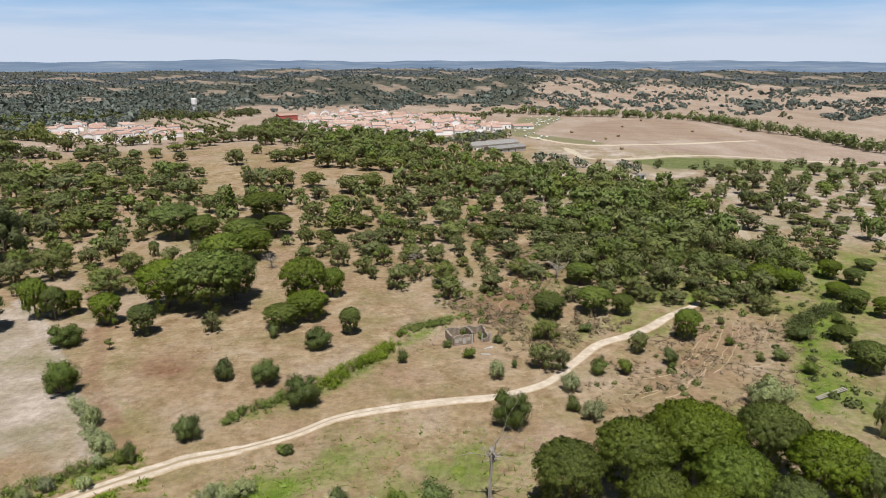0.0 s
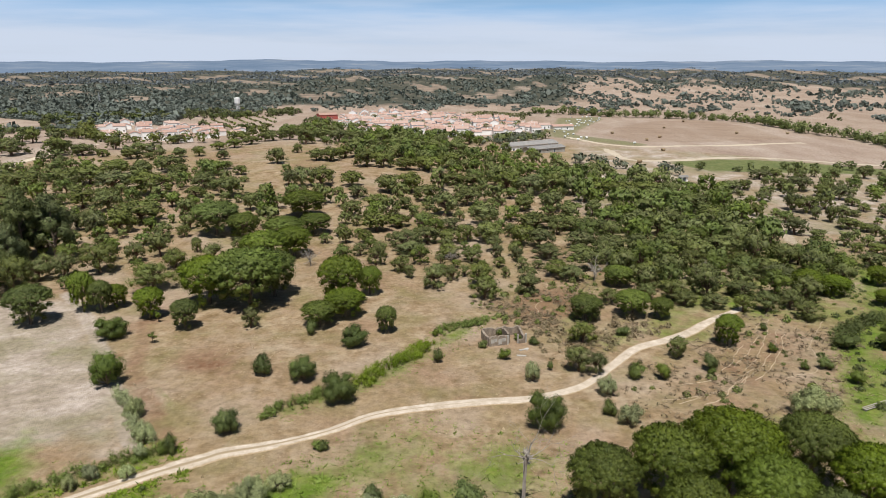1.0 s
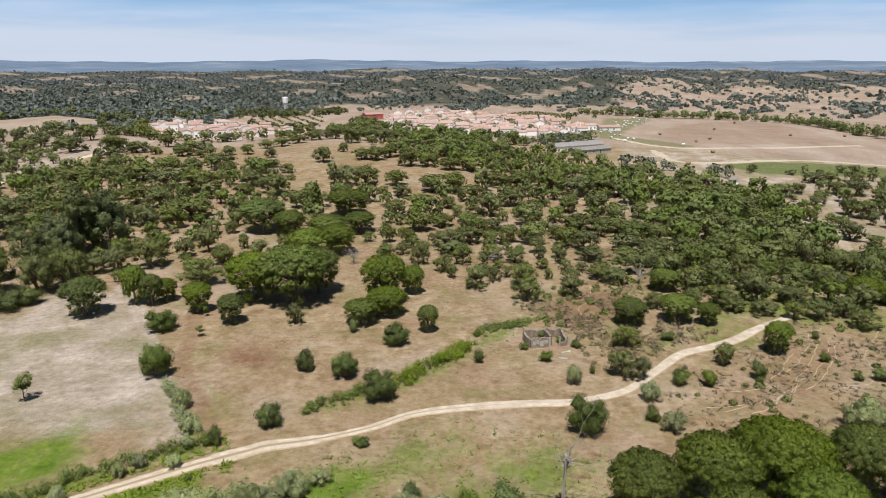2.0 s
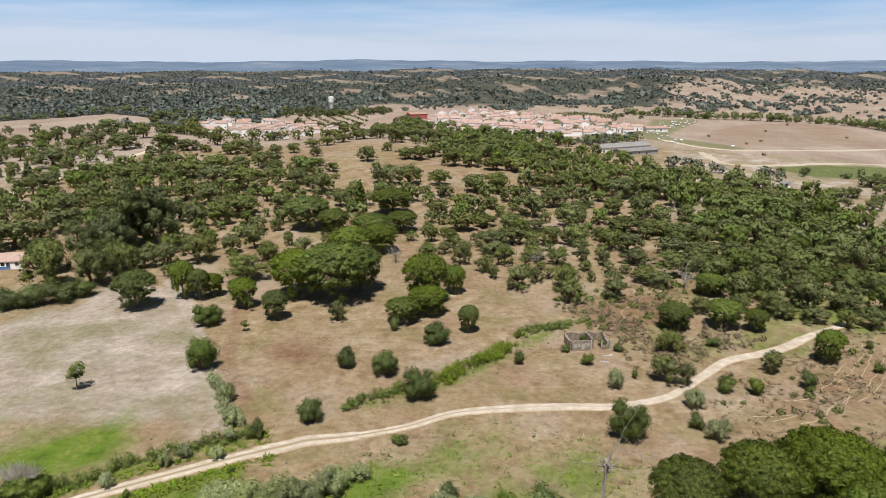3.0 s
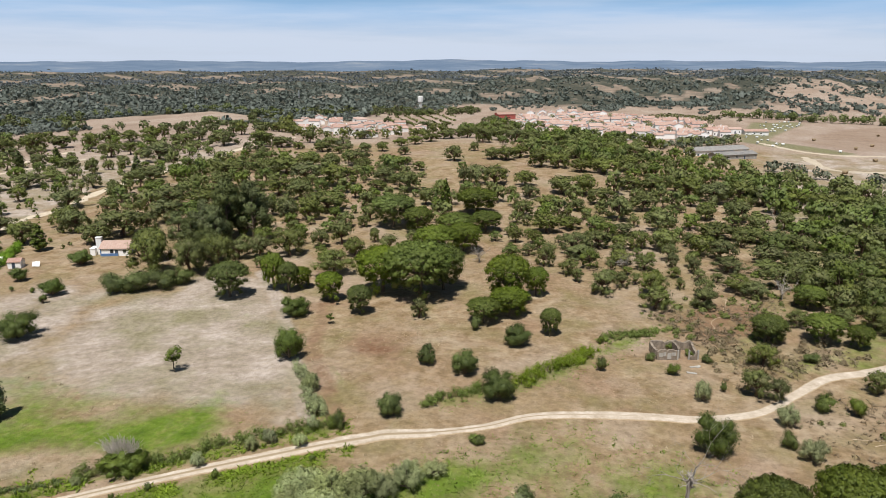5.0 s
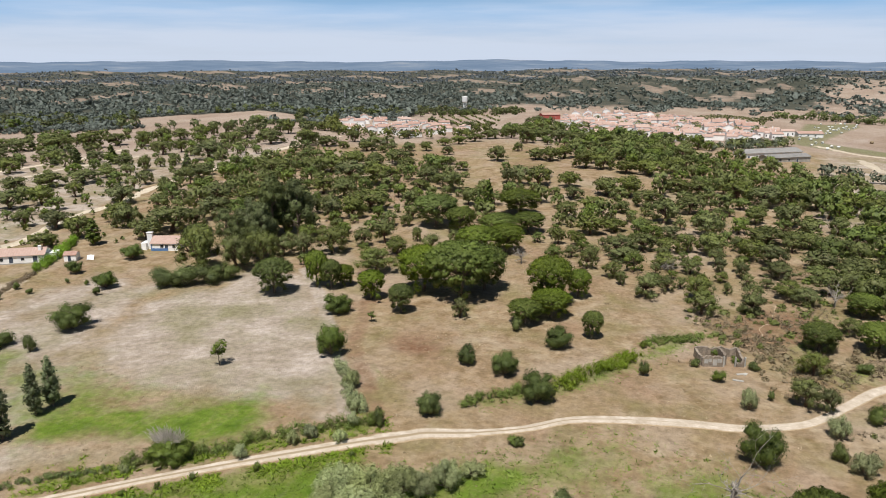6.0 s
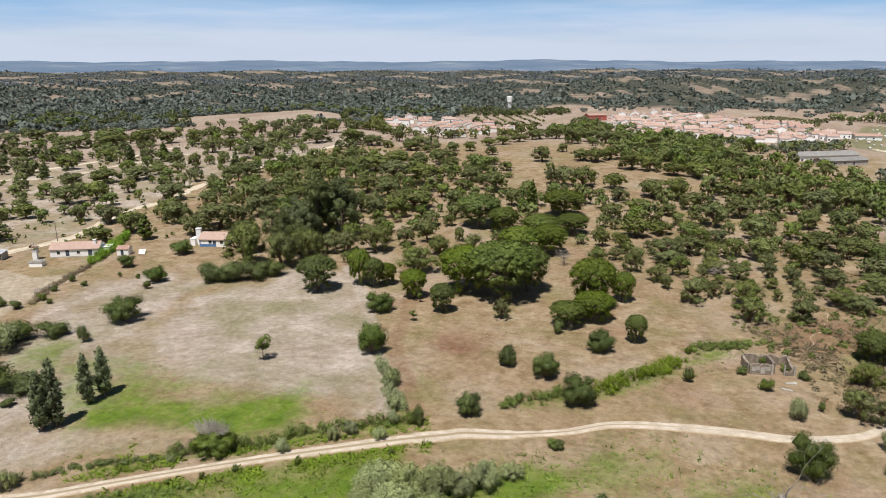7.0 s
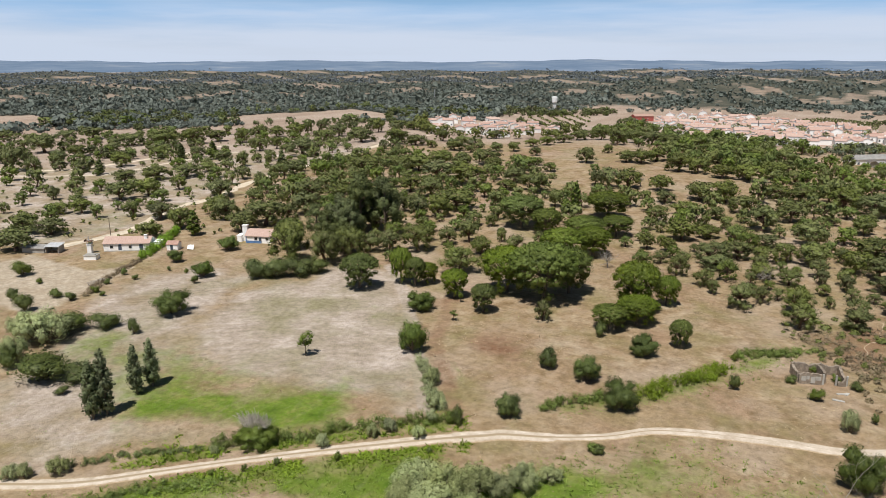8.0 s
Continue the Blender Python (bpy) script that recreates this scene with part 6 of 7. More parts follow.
def far_woods():
    rs = np.random.default_rng(8)
    n = 62000
    az = rs.uniform(-48, 74, n)
    r = 690 * np.exp(rs.uniform(0, 1, n) * math.log(4250 / 690))
    x, y = -np.sin(np.radians(az)) * r, np.cos(np.radians(az)) * r
    edge = 900 - 250 * smooth(17, 30, az) + 60 * np.sin(az * 0.9)
    # glades and stony bald patches
    lr = np.log(r)
    g = 0.8 * np.sin(az * 0.9 + 2 * np.sin(lr * 7)) + 1.0 * np.sin(lr * 19 + 1.8 * np.cos(az * 0.5)) + 0.6 * np.sin(az * 3.1 - lr * 31)
    want = -0.15 + 0.75 * smooth(14, 26, az) * smooth(2600, 1300, r)
    on_ridge = smooth(-12, -6, az) * (1 - smooth(12, 20, az)) * smooth(1050, 1200, r)
    want = want - 0.1 * smooth(1000, 1150, r) + 0.15 * on_ridge - 0.12 * smooth(-6, -11, az) * smooth(1700, 1200, r) + 0.3 * smooth(1700, 2100, r)
    ok = (r > edge) & (g + want * 2 + rs.normal(0, 1.0, n) > 0.0)
    for k in ("upper", "upper_two", "harvest", "village", "hamlet"):
        ok &= inside(AREAS[k], x, y) < 0
    x, y, r = x[ok], y[ok], r[ok]
    wide = np.where(r < 1000, 6.5, 5.6) * rs.lognormal(0, 0.32, len(r))
    tall = wide * rs.uniform(0.42, 0.62, len(r))
    f = r < 1000
    clumps("far_woodland", x[f], y[f], wide[f], tall[f], rs, "dense cork oak woodland beyond the village, grey green with haze", True)
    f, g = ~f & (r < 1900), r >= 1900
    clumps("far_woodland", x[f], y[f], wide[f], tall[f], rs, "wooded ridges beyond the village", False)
    # beyond 1900 m the leaf colour carries the stronger blue haze
    clumps("far_woodland", x[g], y[g], wide[g], tall[g], rs, "pine woods towards the horizon, tinted blue with haze", False, HAZED_WOOD)


far_woods()


def middle_groves():
    """Scattered trees between the knoll, the village and the fields."""
    rs = np.random.default_rng(9)
    n = 5200
    az, r = rs.uniform(-46, 72, n), rs.uniform(430, 900, n)
    x, y = -np.sin(np.radians(az)) * r, np.cos(np.radians(az)) * r
    g = np.sin(x / 47 + 2 * np.sin(y / 61)) + np.sin(y / 39 + 1.5 * np.cos(x / 52))
    want = -0.75 + 0.95 * smooth(10, 22, az) - 0.15 * smooth(-2, -9, az)
    ok = g + want * 2 + rs.normal(0, 0.3, n) > 0.35
    for k in ("upper", "upper_two", "harvest", "village", "hamlet", "crop", "crop_two", "vines", "olives"):
        ok &= inside(AREAS[k], x, y) < 4
    ok &= along(LINES["path_house"], x, y) > 7
    ok &= ~((az < 2) & (r < 640))
    ok &= ~((az > 14) & (r < 730) & (rs.random(n) < 0.85))
    x, y = x[ok], y[ok]
    wide = rs.uniform(6, 11, len(x))
    joined_oaks("scattered_oaks", list(zip(x.tolist(), y.tolist(), (wide * 0.7).tolist(), wide.tolist()))[:800], 24, 100, 1.5, "scattered distant cork oaks over dry pasture", 5)
    # small orchard trees, vineyard and olive rows in ranks
    for key, step, row, w, h in (("orchard", 11, 12, 3.0, 2.2), ("vines", 3.0, 6.5, 2.0, 1.3), ("olives", 4.5, 13, 5.0, 3.4)):
        p = np.array(AREAS[key])
        c, s = math.cos(radians(28)), math.sin(radians(28))
        gx, gy = np.meshgrid(np.arange(-200, 200, row), np.arange(-200, 200, step))
        m = p.mean(0)
        x, y = m[0] + c * gx.ravel() - s * gy.ravel(), m[1] + s * gx.ravel() + c * gy.ravel()
        x, y = x + rs.normal(0, 0.5, len(x)), y + rs.normal(0, 0.5, len(x))
        ok = inside(AREAS[key], x, y) > 0
        ww = rs.uniform(0.8, 1.2, ok.sum()) * w
        clumps(key + "_rows", x[ok], y[ok], ww, ww * h / w, rs, {"orchard": "small orchard trees on a bare slope", "vines": "vineyard rows beyond the village", "olives": "silvery olive trees in rows below the village"}[key], key == "olives", OLIVE_LEAF if key == "olives" else OAK_LEAF)


middle_groves()


def hedgerow(name, line, step, wide, tall, seed, label, mat=None):
    rs = np.random.default_rng(seed)
    p = resample(line, step)
    p = p + rs.normal(0, 2.0, p.shape)
    w = rs.uniform(0.7, 1.3, len(p)) * wide
    clumps(name, p[:, 0], p[:, 1], w, rs.uniform(0.6, 1.4, len(p)) * tall, rs, label, 2, mat or OAK_LEAF)


def scrub_dots():
    rs = np.random.default_rng(19)
    az, r = rs.uniform(24, 64, 900), rs.uniform(250, 560, 900)
    x, y = -np.sin(np.radians(az)) * r, np.cos(np.radians(az)) * r
    ok = (np.sin(x / 21 + np.sin(y / 17)) + np.cos(y / 27) + rs.normal(0, 0.5, 900) > 0.5) & (along(LINES["path_white"], x, y) > 4)
    w = rs.uniform(1.0, 2.6, ok.sum())
    clumps("pasture_scrub", x[ok], y[ok], w, w * rs.uniform(0.6, 1.2, ok.sum()), rs, "small dark bushes dotted over the bare pasture", False, OAK_LEAF)


scrub_dots()
hedgerow("river_trees", LINES["river"], 4.0, 9, 8, 60, "dark line of riverside trees behind the harvested field", GUM_LEAF)
hedgerow("field_hedgerow", LINES["field_row"], 15.0, 6, 4, 61, "dark hedgerow along the edge of the field", GUM_LEAF)
hedgerow("grove_row", LINES["grove_row"], 6.0, 7.5, 5.0, 62, "row of rounded olive trees beside the fields", OLIVE_LEAF)
hedgerow("street_trees", LINES["street_row"], 16.0, 6.5, 6.5, 64, "garden trees between the village houses")
hedgerow("field_trees", LINES["upper_row"], 15.0, 11, 7.5, 66, "dark oaks along the edge of the upper field", GUM_LEAF)
hedgerow("field_trees", LINES["upper_back"], 12.0, 11, 8, 67, "dark wood edge behind the upper field", GUM_LEAF)
hedgerow("hamlet_trees", LINES["hamlet_row"], 8.0, 9.5, 7.5, 65, "garden trees in front of the low white houses")
hedgerow("village_trees", LINES["village_row"], 9.0, 8, 6, 63, "garden trees along the near side of the village")

# ---- buildings ----


def box(lo, hi):
    (a, b, c), (d, e, f) = lo, hi
    v = [(a, b, c), (d, b, c), (d, e, c), (a, e, c), (a, b, f), (d, b, f), (d, e, f), (a, e, f)]
    return v, [(0, 3, 2, 1), (4, 5, 6, 7), (0, 1, 5, 4), (1, 2, 6, 5), (2, 3, 7, 6), (3, 0, 4, 7)]


def boxes(name, mat, *pairs):
    vs, fs = [], []
    for lo, hi in pairs:
        v, f = box(lo, hi)
        fs += [tuple(i + len(vs) for i in q) for q in f]
        vs += v
    return soup(name, vs, fs, mat)


def gable_walls(w, d, h, rise_, mat):
    """Outer walls with pointed ends: front along x at y = 0, the house lying behind it."""
    v = [(0, 0, -0.4), (w, 0, -0.4), (w, d, -0.4), (0, d, -0.4), (0, 0, h), (w, 0, h), (w, d, h), (0, d, h), (0, d / 2, h + rise_), (w, d / 2, h + rise_)]
    f = [(0, 1, 5, 4), (1, 2, 6, 9, 5), (2, 3, 7, 6), (3, 0, 4, 8, 7), (4, 5, 9, 8), (6, 7, 8, 9)]
    return soup("wall", v, f, mat)


def gable_roof(w, d, h, rise_, mat, over=0.3, thick=0.14):
    """Two tiled slopes in one piece, with rounded tile courses running down them."""
    n = 2 * max(4, int((w + 2 * over) / 0.75))
    z_e, z_r = h - over * rise_ / (d / 2) + 0.03, h + rise_ + 0.03
    vs, fs = [], []
    for k in range(n + 1):
        x = -over + (w + 2 * over) * k / n
        b = thick * (1.0 if k % 2 else 0.55)
        vs += [(x, -over, z_e), (x, -over, z_e + b), (x, d / 2, z_r + b), (x, d + over, z_e + b), (x, d + over, z_e), (x, d / 2, z_r)]
    for k in range(n):
        p, q = 6 * k, 6 * k + 6
        for a_ in range(6):
            b_ = (a_ + 1) % 6
            fs.append((p + a_, q + a_, q + b_, p + b_))
    for p in (0, 6 * n):
        fs += [(p, p + 1, p + 2, p + 5), (p + 5, p + 2, p + 3, p + 4)]
    return soup("roof", vs, fs, mat)


def opening(kind, x, z, w, h, parent, y=0.0, facing=-1):
    """A window or door set into the wall: a frame that stands proud and the pane or leaf within it."""
    t = 0.08
    frame_ = boxes(kind + " frame", LIME, ((x - t, y - 0.06, z - t), (x, y + 0.02, z + h + t)), ((x + w, y - 0.06, z - t), (x + w + t, y + 0.02, z + h + t)),
                   ((x, y - 0.06, z + h), (x + w, y + 0.02, z + h + t)), ((x, y - 0.08, z - t), (x + w, y + 0.02, z)))
    o = part(kind, frame_, parent)
    part("pane" if kind == "window" else "leaf", boxes(kind + " leaf", GLASS if kind == "window" else DOORWOOD, ((x, y - 0.03, z), (x + w, y - 0.004, z + h))), o)
    return o


def make_house(w, d, h, rise_, wall_mat, rs, chimney=True, windows=2):
    e = new("village_house")
    part("wall", gable_walls(w, d, h, rise_, wall_mat), e)
    part("roof", gable_roof(w, d, h, rise_, TILE), e, "clay tile roof")
    if chimney:
        cx = w * rs.uniform(0.2, 0.8)
        part("chimney", boxes("chimney", LIME, ((cx, d * 0.6, h), (cx + 0.7, d * 0.6 + 0.5, h + rise_ + 0.8)), ((cx - 0.08, d * 0.6 - 0.08, h + rise_ + 0.8), (cx + 0.78, d * 0.6 + 0.58, h + rise_ + 0.92))), e)
    for k in range(windows):
        opening("window", w * (0.15 + 0.7 * k / max(1, windows - 1)) - 0.5, 1.0, 1.0, 1.2, e)
    opening("door", w * 0.45, 0.02, 1.0, 2.1, e)
    return e


def village(area, label, seed, turn, gap_x, gap_y, limit):
    rs = np.random.default_rng(seed)
    kinds = [make_house(rs.uniform(6.5, 10), rs.uniform(5.5, 7.5), rs.uniform(3.0, 4.2), rs.uniform(0.9, 1.4), LIME, rs, k % 2 == 0) for k in range(4)]
    kinds.append(make_house(9.5, 8, 5.6, 1.8, LIME, rs, True, 2))
    for k in kinds:
        tagged(k, label, "house", "houses of the " + area)
    p = np.array(AREAS[area])
    m = p.mean(0)
    c, s = math.cos(radians(turn)), math.sin(radians(turn))
    used, count = set(), 0
    for i, gx in enumerate(np.arange(-190, 190, gap_x)):
        for j, gy in enumerate(np.arange(-190, 190, gap_y)):
            x, y = m[0] + c * gx - s * gy + rs.normal(0, 1.2), m[1] + s * gx + c * gy + rs.normal(0, 1.8)
            if inside(AREAS[area], np.array([x]), np.array([y]))[0] < 0 or rs.random() < 0.1 or count >= limit:
                continue
            k = int(rs.choice(5, p=[0.24, 0.24, 0.2, 0.2, 0.12]))
            at = pose(x, y, height(x, y), 0, 0, turn + rs.choice([0, 0, 90, 90, 180]) + rs.normal(0, 4))
            if k in used:
                copy_first(kinds[k], at)
            else:
                kinds[k].matrix_basis = at
                used.add(k)
            count += 1
    for k, ob in enumerate(kinds):
        if k not in used:
            for o in (*ob.children_recursive, ob):
                bpy.data.objects.remove(o)


village("village", "small white village house with a clay tile roof", 71, 12, 11.5, 14.0, 300)
village("hamlet", "low white house with pale clay tiles among trees", 72, 30, 15, 18, 110)


def place(e, x0, y0, x1, y1):
    """Stands a building with its front along the line from x0, y0 to x1, y1."""
    z = min(height(x0, y0), height(x1, y1))
    e.matrix_basis = pose(x0, y0, z, 0, 0, math.degrees(math.atan2(y1 - y0, x1 - x0)))
    return e


def white_cottage():
    w, d, h, up = 14.4, 6.2, 2.7, 1.5
    e = new("white_cottage")
    part("wall", gable_walls(w, d, h, up, LIME), e)
    part("roof", gable_roof(w, d, h, up, TILE, 0.35), e, "worn pale clay tile roof")
    part("plinth", boxes("plinth", CONCRETE, ((-0.05, -0.07, -0.3), (w + 0.05, -0.005, 0.35))), e, "grey painted plinth band")
    part("chimney", boxes("chimney", LIME, ((w - 1.9, 1.6, h + 0.3), (w - 1.1, 2.3, h + 2.2)), ((w - 2.0, 1.5, h + 2.2), (w - 1.0, 2.4, h + 2.35))), e)
    opening("window", w * 0.14, 1.05, 1.0, 1.0, e)
    opening("door", w * 0.32, 0.36, 1.1, 1.95, e)
    opening("window", w * 0.55, 1.1, 0.95, 0.85, e)
    opening("door", w * 0.78, 0.36, 1.25, 1.95, e)
    part("annex", boxes("annex", LIME, ((w + 0.02, 2.4, -0.3), (w + 2.6, 6.0, 2.3)), ((w + 0.02, 2.3, 2.3), (w + 2.7, 6.1, 2.42))), e)
    place(e, -198.6, 136.4, -186.5, 144.2)
    tagged(e, "long low white cottage with a clay tile roof and grey plinth", "house")


def blue_cottage():
    w, d, h, up = 8.6, 6.0, 2.6, 1.7
    e = new("blue_trimmed_cottage")
    part("wall", gable_walls(w, d, h, up, LIME), e)
    part("roof", gable_roof(w, d, h, up, TILE, 0.35), e, "clay tile roof")
    part("plinth", boxes("plinth", BLUE, ((-0.05, -0.07, -0.3), (w * 0.62, -0.005, 0.9)), ((-0.06, -0.08, 0.9), (0.25, -0.006, h))), e, "blue painted band")
    part("chimney", boxes("chimney", LIME, ((-2.0, 2.2, -0.3), (-0.3, 3.4, 5.4)), ((-2.1, 2.1, 5.4), (-0.2, 3.5, 5.6))), e, "massive white chimney stack")
    part("lean_to", boxes("lean to", LIME, ((-3.6, 1.0, -0.3), (-2.02, 4.4, 2.2)), ((-3.7, 0.9, 2.2), (-2.01, 4.5, 2.32))), e)
    opening("window", w * 0.35, 1.1, 1.0, 1.0, e)
    opening("door", w * 0.52, 0.02, 1.0, 2.0, e)
    opening("window", w * 0.8, 1.1, 1.0, 1.0, e)
    place(e, -165.2, 165.6, -157.1, 168.7)
    tagged(e, "small white cottage with blue bands and a massive chimney", "house")


def outbuildings():
    e = new("well_house")
    part("wall", boxes("well block", LIME, ((0, 0, -0.3), (3.8, 2.6, 1.3))), e)
    part("lid", boxes("well lid", CONCRETE, ((-0.15, -0.15, 1.3), (3.95, 2.75, 1.5)), ((0.3, 0.4, 1.5), (3.4, 2.2, 1.72))), e, "grey concrete lid")
    place(e, -195.6, 127.2, -192.3, 129.0)
    tagged(e, "squat white well house with a grey concrete lid", "well")

    e = new("pump_tower")
    part("pillar", boxes("pillar", LIME, ((0, 0, -0.3), (1.3, 1.3, 2.8)), ((-0.15, -0.15, 2.8), (1.45, 1.45, 2.95))), e)
    for k, (x, y) in enumerate(((0.05, 0.05), (1.17, 0.05), (0.05, 1.17), (1.17, 1.17))):
        part("post", boxes("pump post", STEEL, ((x, y, 2.95), (x + 0.09, y + 0.09, 4.7))), e)
    part("platform", boxes("pump platform", RUST, ((-0.5, -0.3, 3.9), (1.8, 1.6, 4.0)), ((-0.5, -0.3, 4.0), (-0.44, 1.6, 4.5))), e)
    part("arm", boxes("pump arm", STEEL, ((0.55, 0.5, 4.0), (0.7, 0.65, 5.6)), ((-0.6, 0.52, 5.2), (1.9, 0.63, 5.3)), ((1.3, 0.3, 3.0), (1.7, 0.7, 3.9))), e)
    place(e, -201.5, 132.6, -200.2, 133.4)
    tagged(e, "white masonry pillar carrying an old steel pump frame", "pump")

    for name, (x0, y0, x1, y1), w, d, h, open_front, label in (("open_shed", (-213.6, 126.4, -209.9, 128.4), 4.2, 3.6, 2.2, True, "open-fronted shed with a pale sheet roof"),
                                                               ("long_shed", (-221.5, 123.6, -214.0, 126.3), 7.9, 3.2, 1.6, False, "low grey shed with a rusty sheet roof")):
        e = new(name)
        sides = [((0, d - 0.15, -0.2), (w, d, h)), ((0, 0, -0.2), (0.15, d - 0.155, h)), ((w - 0.15, 0, -0.2), (w, d - 0.155, h))]
        if not open_front:
            sides.append(((0.155, 0, -0.2), (w - 0.155, 0.15, h)))
        part("wall", boxes("shed wall", CONCRETE, *sides), e)
        v, f, n = [], [], int(w / 0.3)
        for k in range(n + 1):
            x = -0.3 + (w + 0.6) * k / n
            zz = 0.06 * (k % 2)
            v += [(x, -0.4, h + 0.02 + zz), (x, d + 0.2, h + 0.45 + zz), (x, -0.4, h + zz - 0.03), (x, d + 0.2, h + 0.40 + zz)]
            if k:
                b = 4 * (k - 1)
                f += [(b, b + 4, b + 5, b + 1), (b + 2, b + 3, b + 7, b + 6), (b, b + 2, b + 6, b + 4), (b + 1, b + 5, b + 7, b + 3)]
        part("roof", soup("shed roof", v, f, STEEL if open_front else SHEET), e, "corrugated sheet roof")
        if open_front:
            for px in (0.3, w / 2, w - 0.4):
                part("post", boxes("shed post", BARK, ((px, 0.02, -0.2), (px + 0.12, 0.14, h))), e)
        place(e, x0, y0, x1, y1)
        tagged(e, label, "shed")

    e = new("garden_shed")
    part("wall", gable_walls(3.6, 3.2, 2.0, 0.8, LIME), e)
    part("roof", gable_roof(3.6, 3.2, 2.0, 0.8, TILE, 0.2), e)
    opening("door", 1.2, 0.02, 0.9, 1.8, e)
    place(e, -181.8, 147.0, -178.6, 148.6)
    tagged(e, "little white garden shed with a faded tile roof", "shed")

    rs = np.random.default_rng(5)
    v = [(0.5 * i, 0.4 * j, 0.25 + 0.28 * j + rs.uniform(-0.12, 0.12)) for j in range(5) for i in range(5)]
    f = [(j * 5 + i, j * 5 + i + 1, j * 5 + i + 6, j * 5 + i + 5) for j in range(4) for i in range(4)]
    e = new("white_tarpaulin", soup("tarpaulin", v, f, WRAP))
    sol = e.modifiers.new("thick", "SOLIDIFY")
    sol.thickness = 0.05
    e.matrix_basis = pose(-176.5, 150.5, height(-176.5, 150.5) - 0.1, 0, 0, 35)
    tagged(e, "white tarpaulin thrown over a heap in the garden", "tarpaulin")

    e = new("timber_frame")
    for k in range(4):
        part("board", boxes("board", DEADWOOD, ((0, 0.32 * k, 0.35 + 0.16 * k), (6.2 - 0.3 * k, 0.32 * k + 0.2, 0.41 + 0.16 * k))), e)
    for k in range(3):
        part("post", boxes("frame post", DEADWOOD, ((0.4 + 2.4 * k, 0.25, -0.2), (0.52 + 2.4 * k, 0.95, 0.36))), e)
    place(e, -171.0, 111.6, -171.0, 117.6)
    tagged(e, "collapsed grey timber frame on the yard bank", "timber")

    e = new("plank_rail")
    for k in range(3):
        part("plank", boxes("plank", DEADWOOD, ((0, 0.3 * k, 0.3 + 0.1 * k), (8.6, 0.3 * k + 0.22, 0.36 + 0.1 * k))), e)
    for k in range(4):
        part("post", boxes("rail post", DEADWOOD, ((0.3 + 2.6 * k, 0.05, -0.2), (0.42 + 2.6 * k, 0.8, 0.305))), e)
    place(e, 68.3, 113.6, 75.8, 117.6)
    tagged(e, "weathered plank trough lying across the damp valley", "timber")


def ruin():
    """A roofless rubble house: broken walls with gaps, bare jambs and fallen slabs in front."""
    rs = np.random.default_rng(15)
    e = new("ruined_house")
    w, d = 8.6, 5.0

    def rubble(name, x0, y0, x1, y1, tops):
        L = math.hypot(x1 - x0, y1 - y0)
        ux, uy = (x1 - x0) / L, (y1 - y0) / L
        nx, ny = -uy * 0.26, ux * 0.26
        n = int(L / 0.42) + 1
        v, f = [], []
        for k in range(n + 1):
            s = L * k / n
            top = float(np.interp(k / n, np.linspace(0, 1, len(tops)), tops)) + rs.uniform(-0.18, 0.18)
            for side in (-1, 1):
                for z in (-0.3, top * 0.35, top * 0.7, top):
                    j = rs.uniform(-0.06, 0.06)
                    v.append((x0 + ux * s + nx * side * (1 + j), y0 + uy * s + ny * side * (1 + j), z))
        for k in range(n):
            b, c = k * 8, k * 8 + 8
            for q in range(3):
                f += [(b + q, c + q, c + q + 1, b + q + 1), (b + 4 + q, b + 5 + q, c + 5 + q, c + 4 + q)]
            f.append((b + 3, c + 3, c + 7, b + 7))
        for b in (0, n * 8):
            f += [(b + q, b + q + 1, b + q + 5, b + q + 4) for q in range(3)]
        part("wall", soup("rubble wall", v, f, STONE), e)

    rubble("back", 0, d, w, d, [1.9, 2.3, 1.7, 2.4, 1.5, 2.1])
    rubble("left", 0, 0.3, 0, d - 0.3, [2.1, 1.7, 1.9])
    rubble("right", w, 0.3, w, d - 0.3, [0.7, 1.3, 2.0])
    rubble("front", 0, 0, 4.1, 0, [1.9, 2.4, 2.1, 2.3, 1.9])
    plaster = [((0.4, -0.31, 0.7), (1.2, -0.262, 1.6)), ((1.25, -0.305, 1.0), (1.8, -0.262, 1.75)), ((2.1, -0.315, 0.3), (2.9, -0.264, 1.6)), ((2.95, -0.31, 0.9), (3.8, -0.264, 1.7))]
    part("plaster", boxes("plaster", CONCRETE, *plaster), e, "patches of old pale plaster")
    rubble("inner", 4.8, 0.6, 4.8, d - 0.3, [2.1, 2.3, 1.9])
    rubble("front two", 6.9, 0, 8.3, 0, [0.9, 0.6, 1.6])
    for x in (4.2, 6.5, 8.35):
        part("jamb", boxes("jamb", CONCRETE, ((x, -0.1, -0.2), (x + 0.3, 0.2, 2.1))), e, "leaning whitewashed door jamb")
    place(e, 2.2, 138.3, 10.6, 141.0)
    tagged(e, "roofless ruined stone house with broken rubble walls", "ruin")
    for x, y, a_, L in ((8.9, 136.2, 35, 2.2), (8.0, 133.5, 4, 2.0), (10.4, 136.6, 70, 1.3)):
        s = new("fallen_slab", boxes("fallen slab", CONCRETE, ((0, 0, -0.05), (L, 0.55, 0.16))))
        s.matrix_basis = pose(x, y, height(x, y), 2, 3, a_)
        tagged(s, "pale fallen stone slab on dry ground", "slab", "fallen slabs")


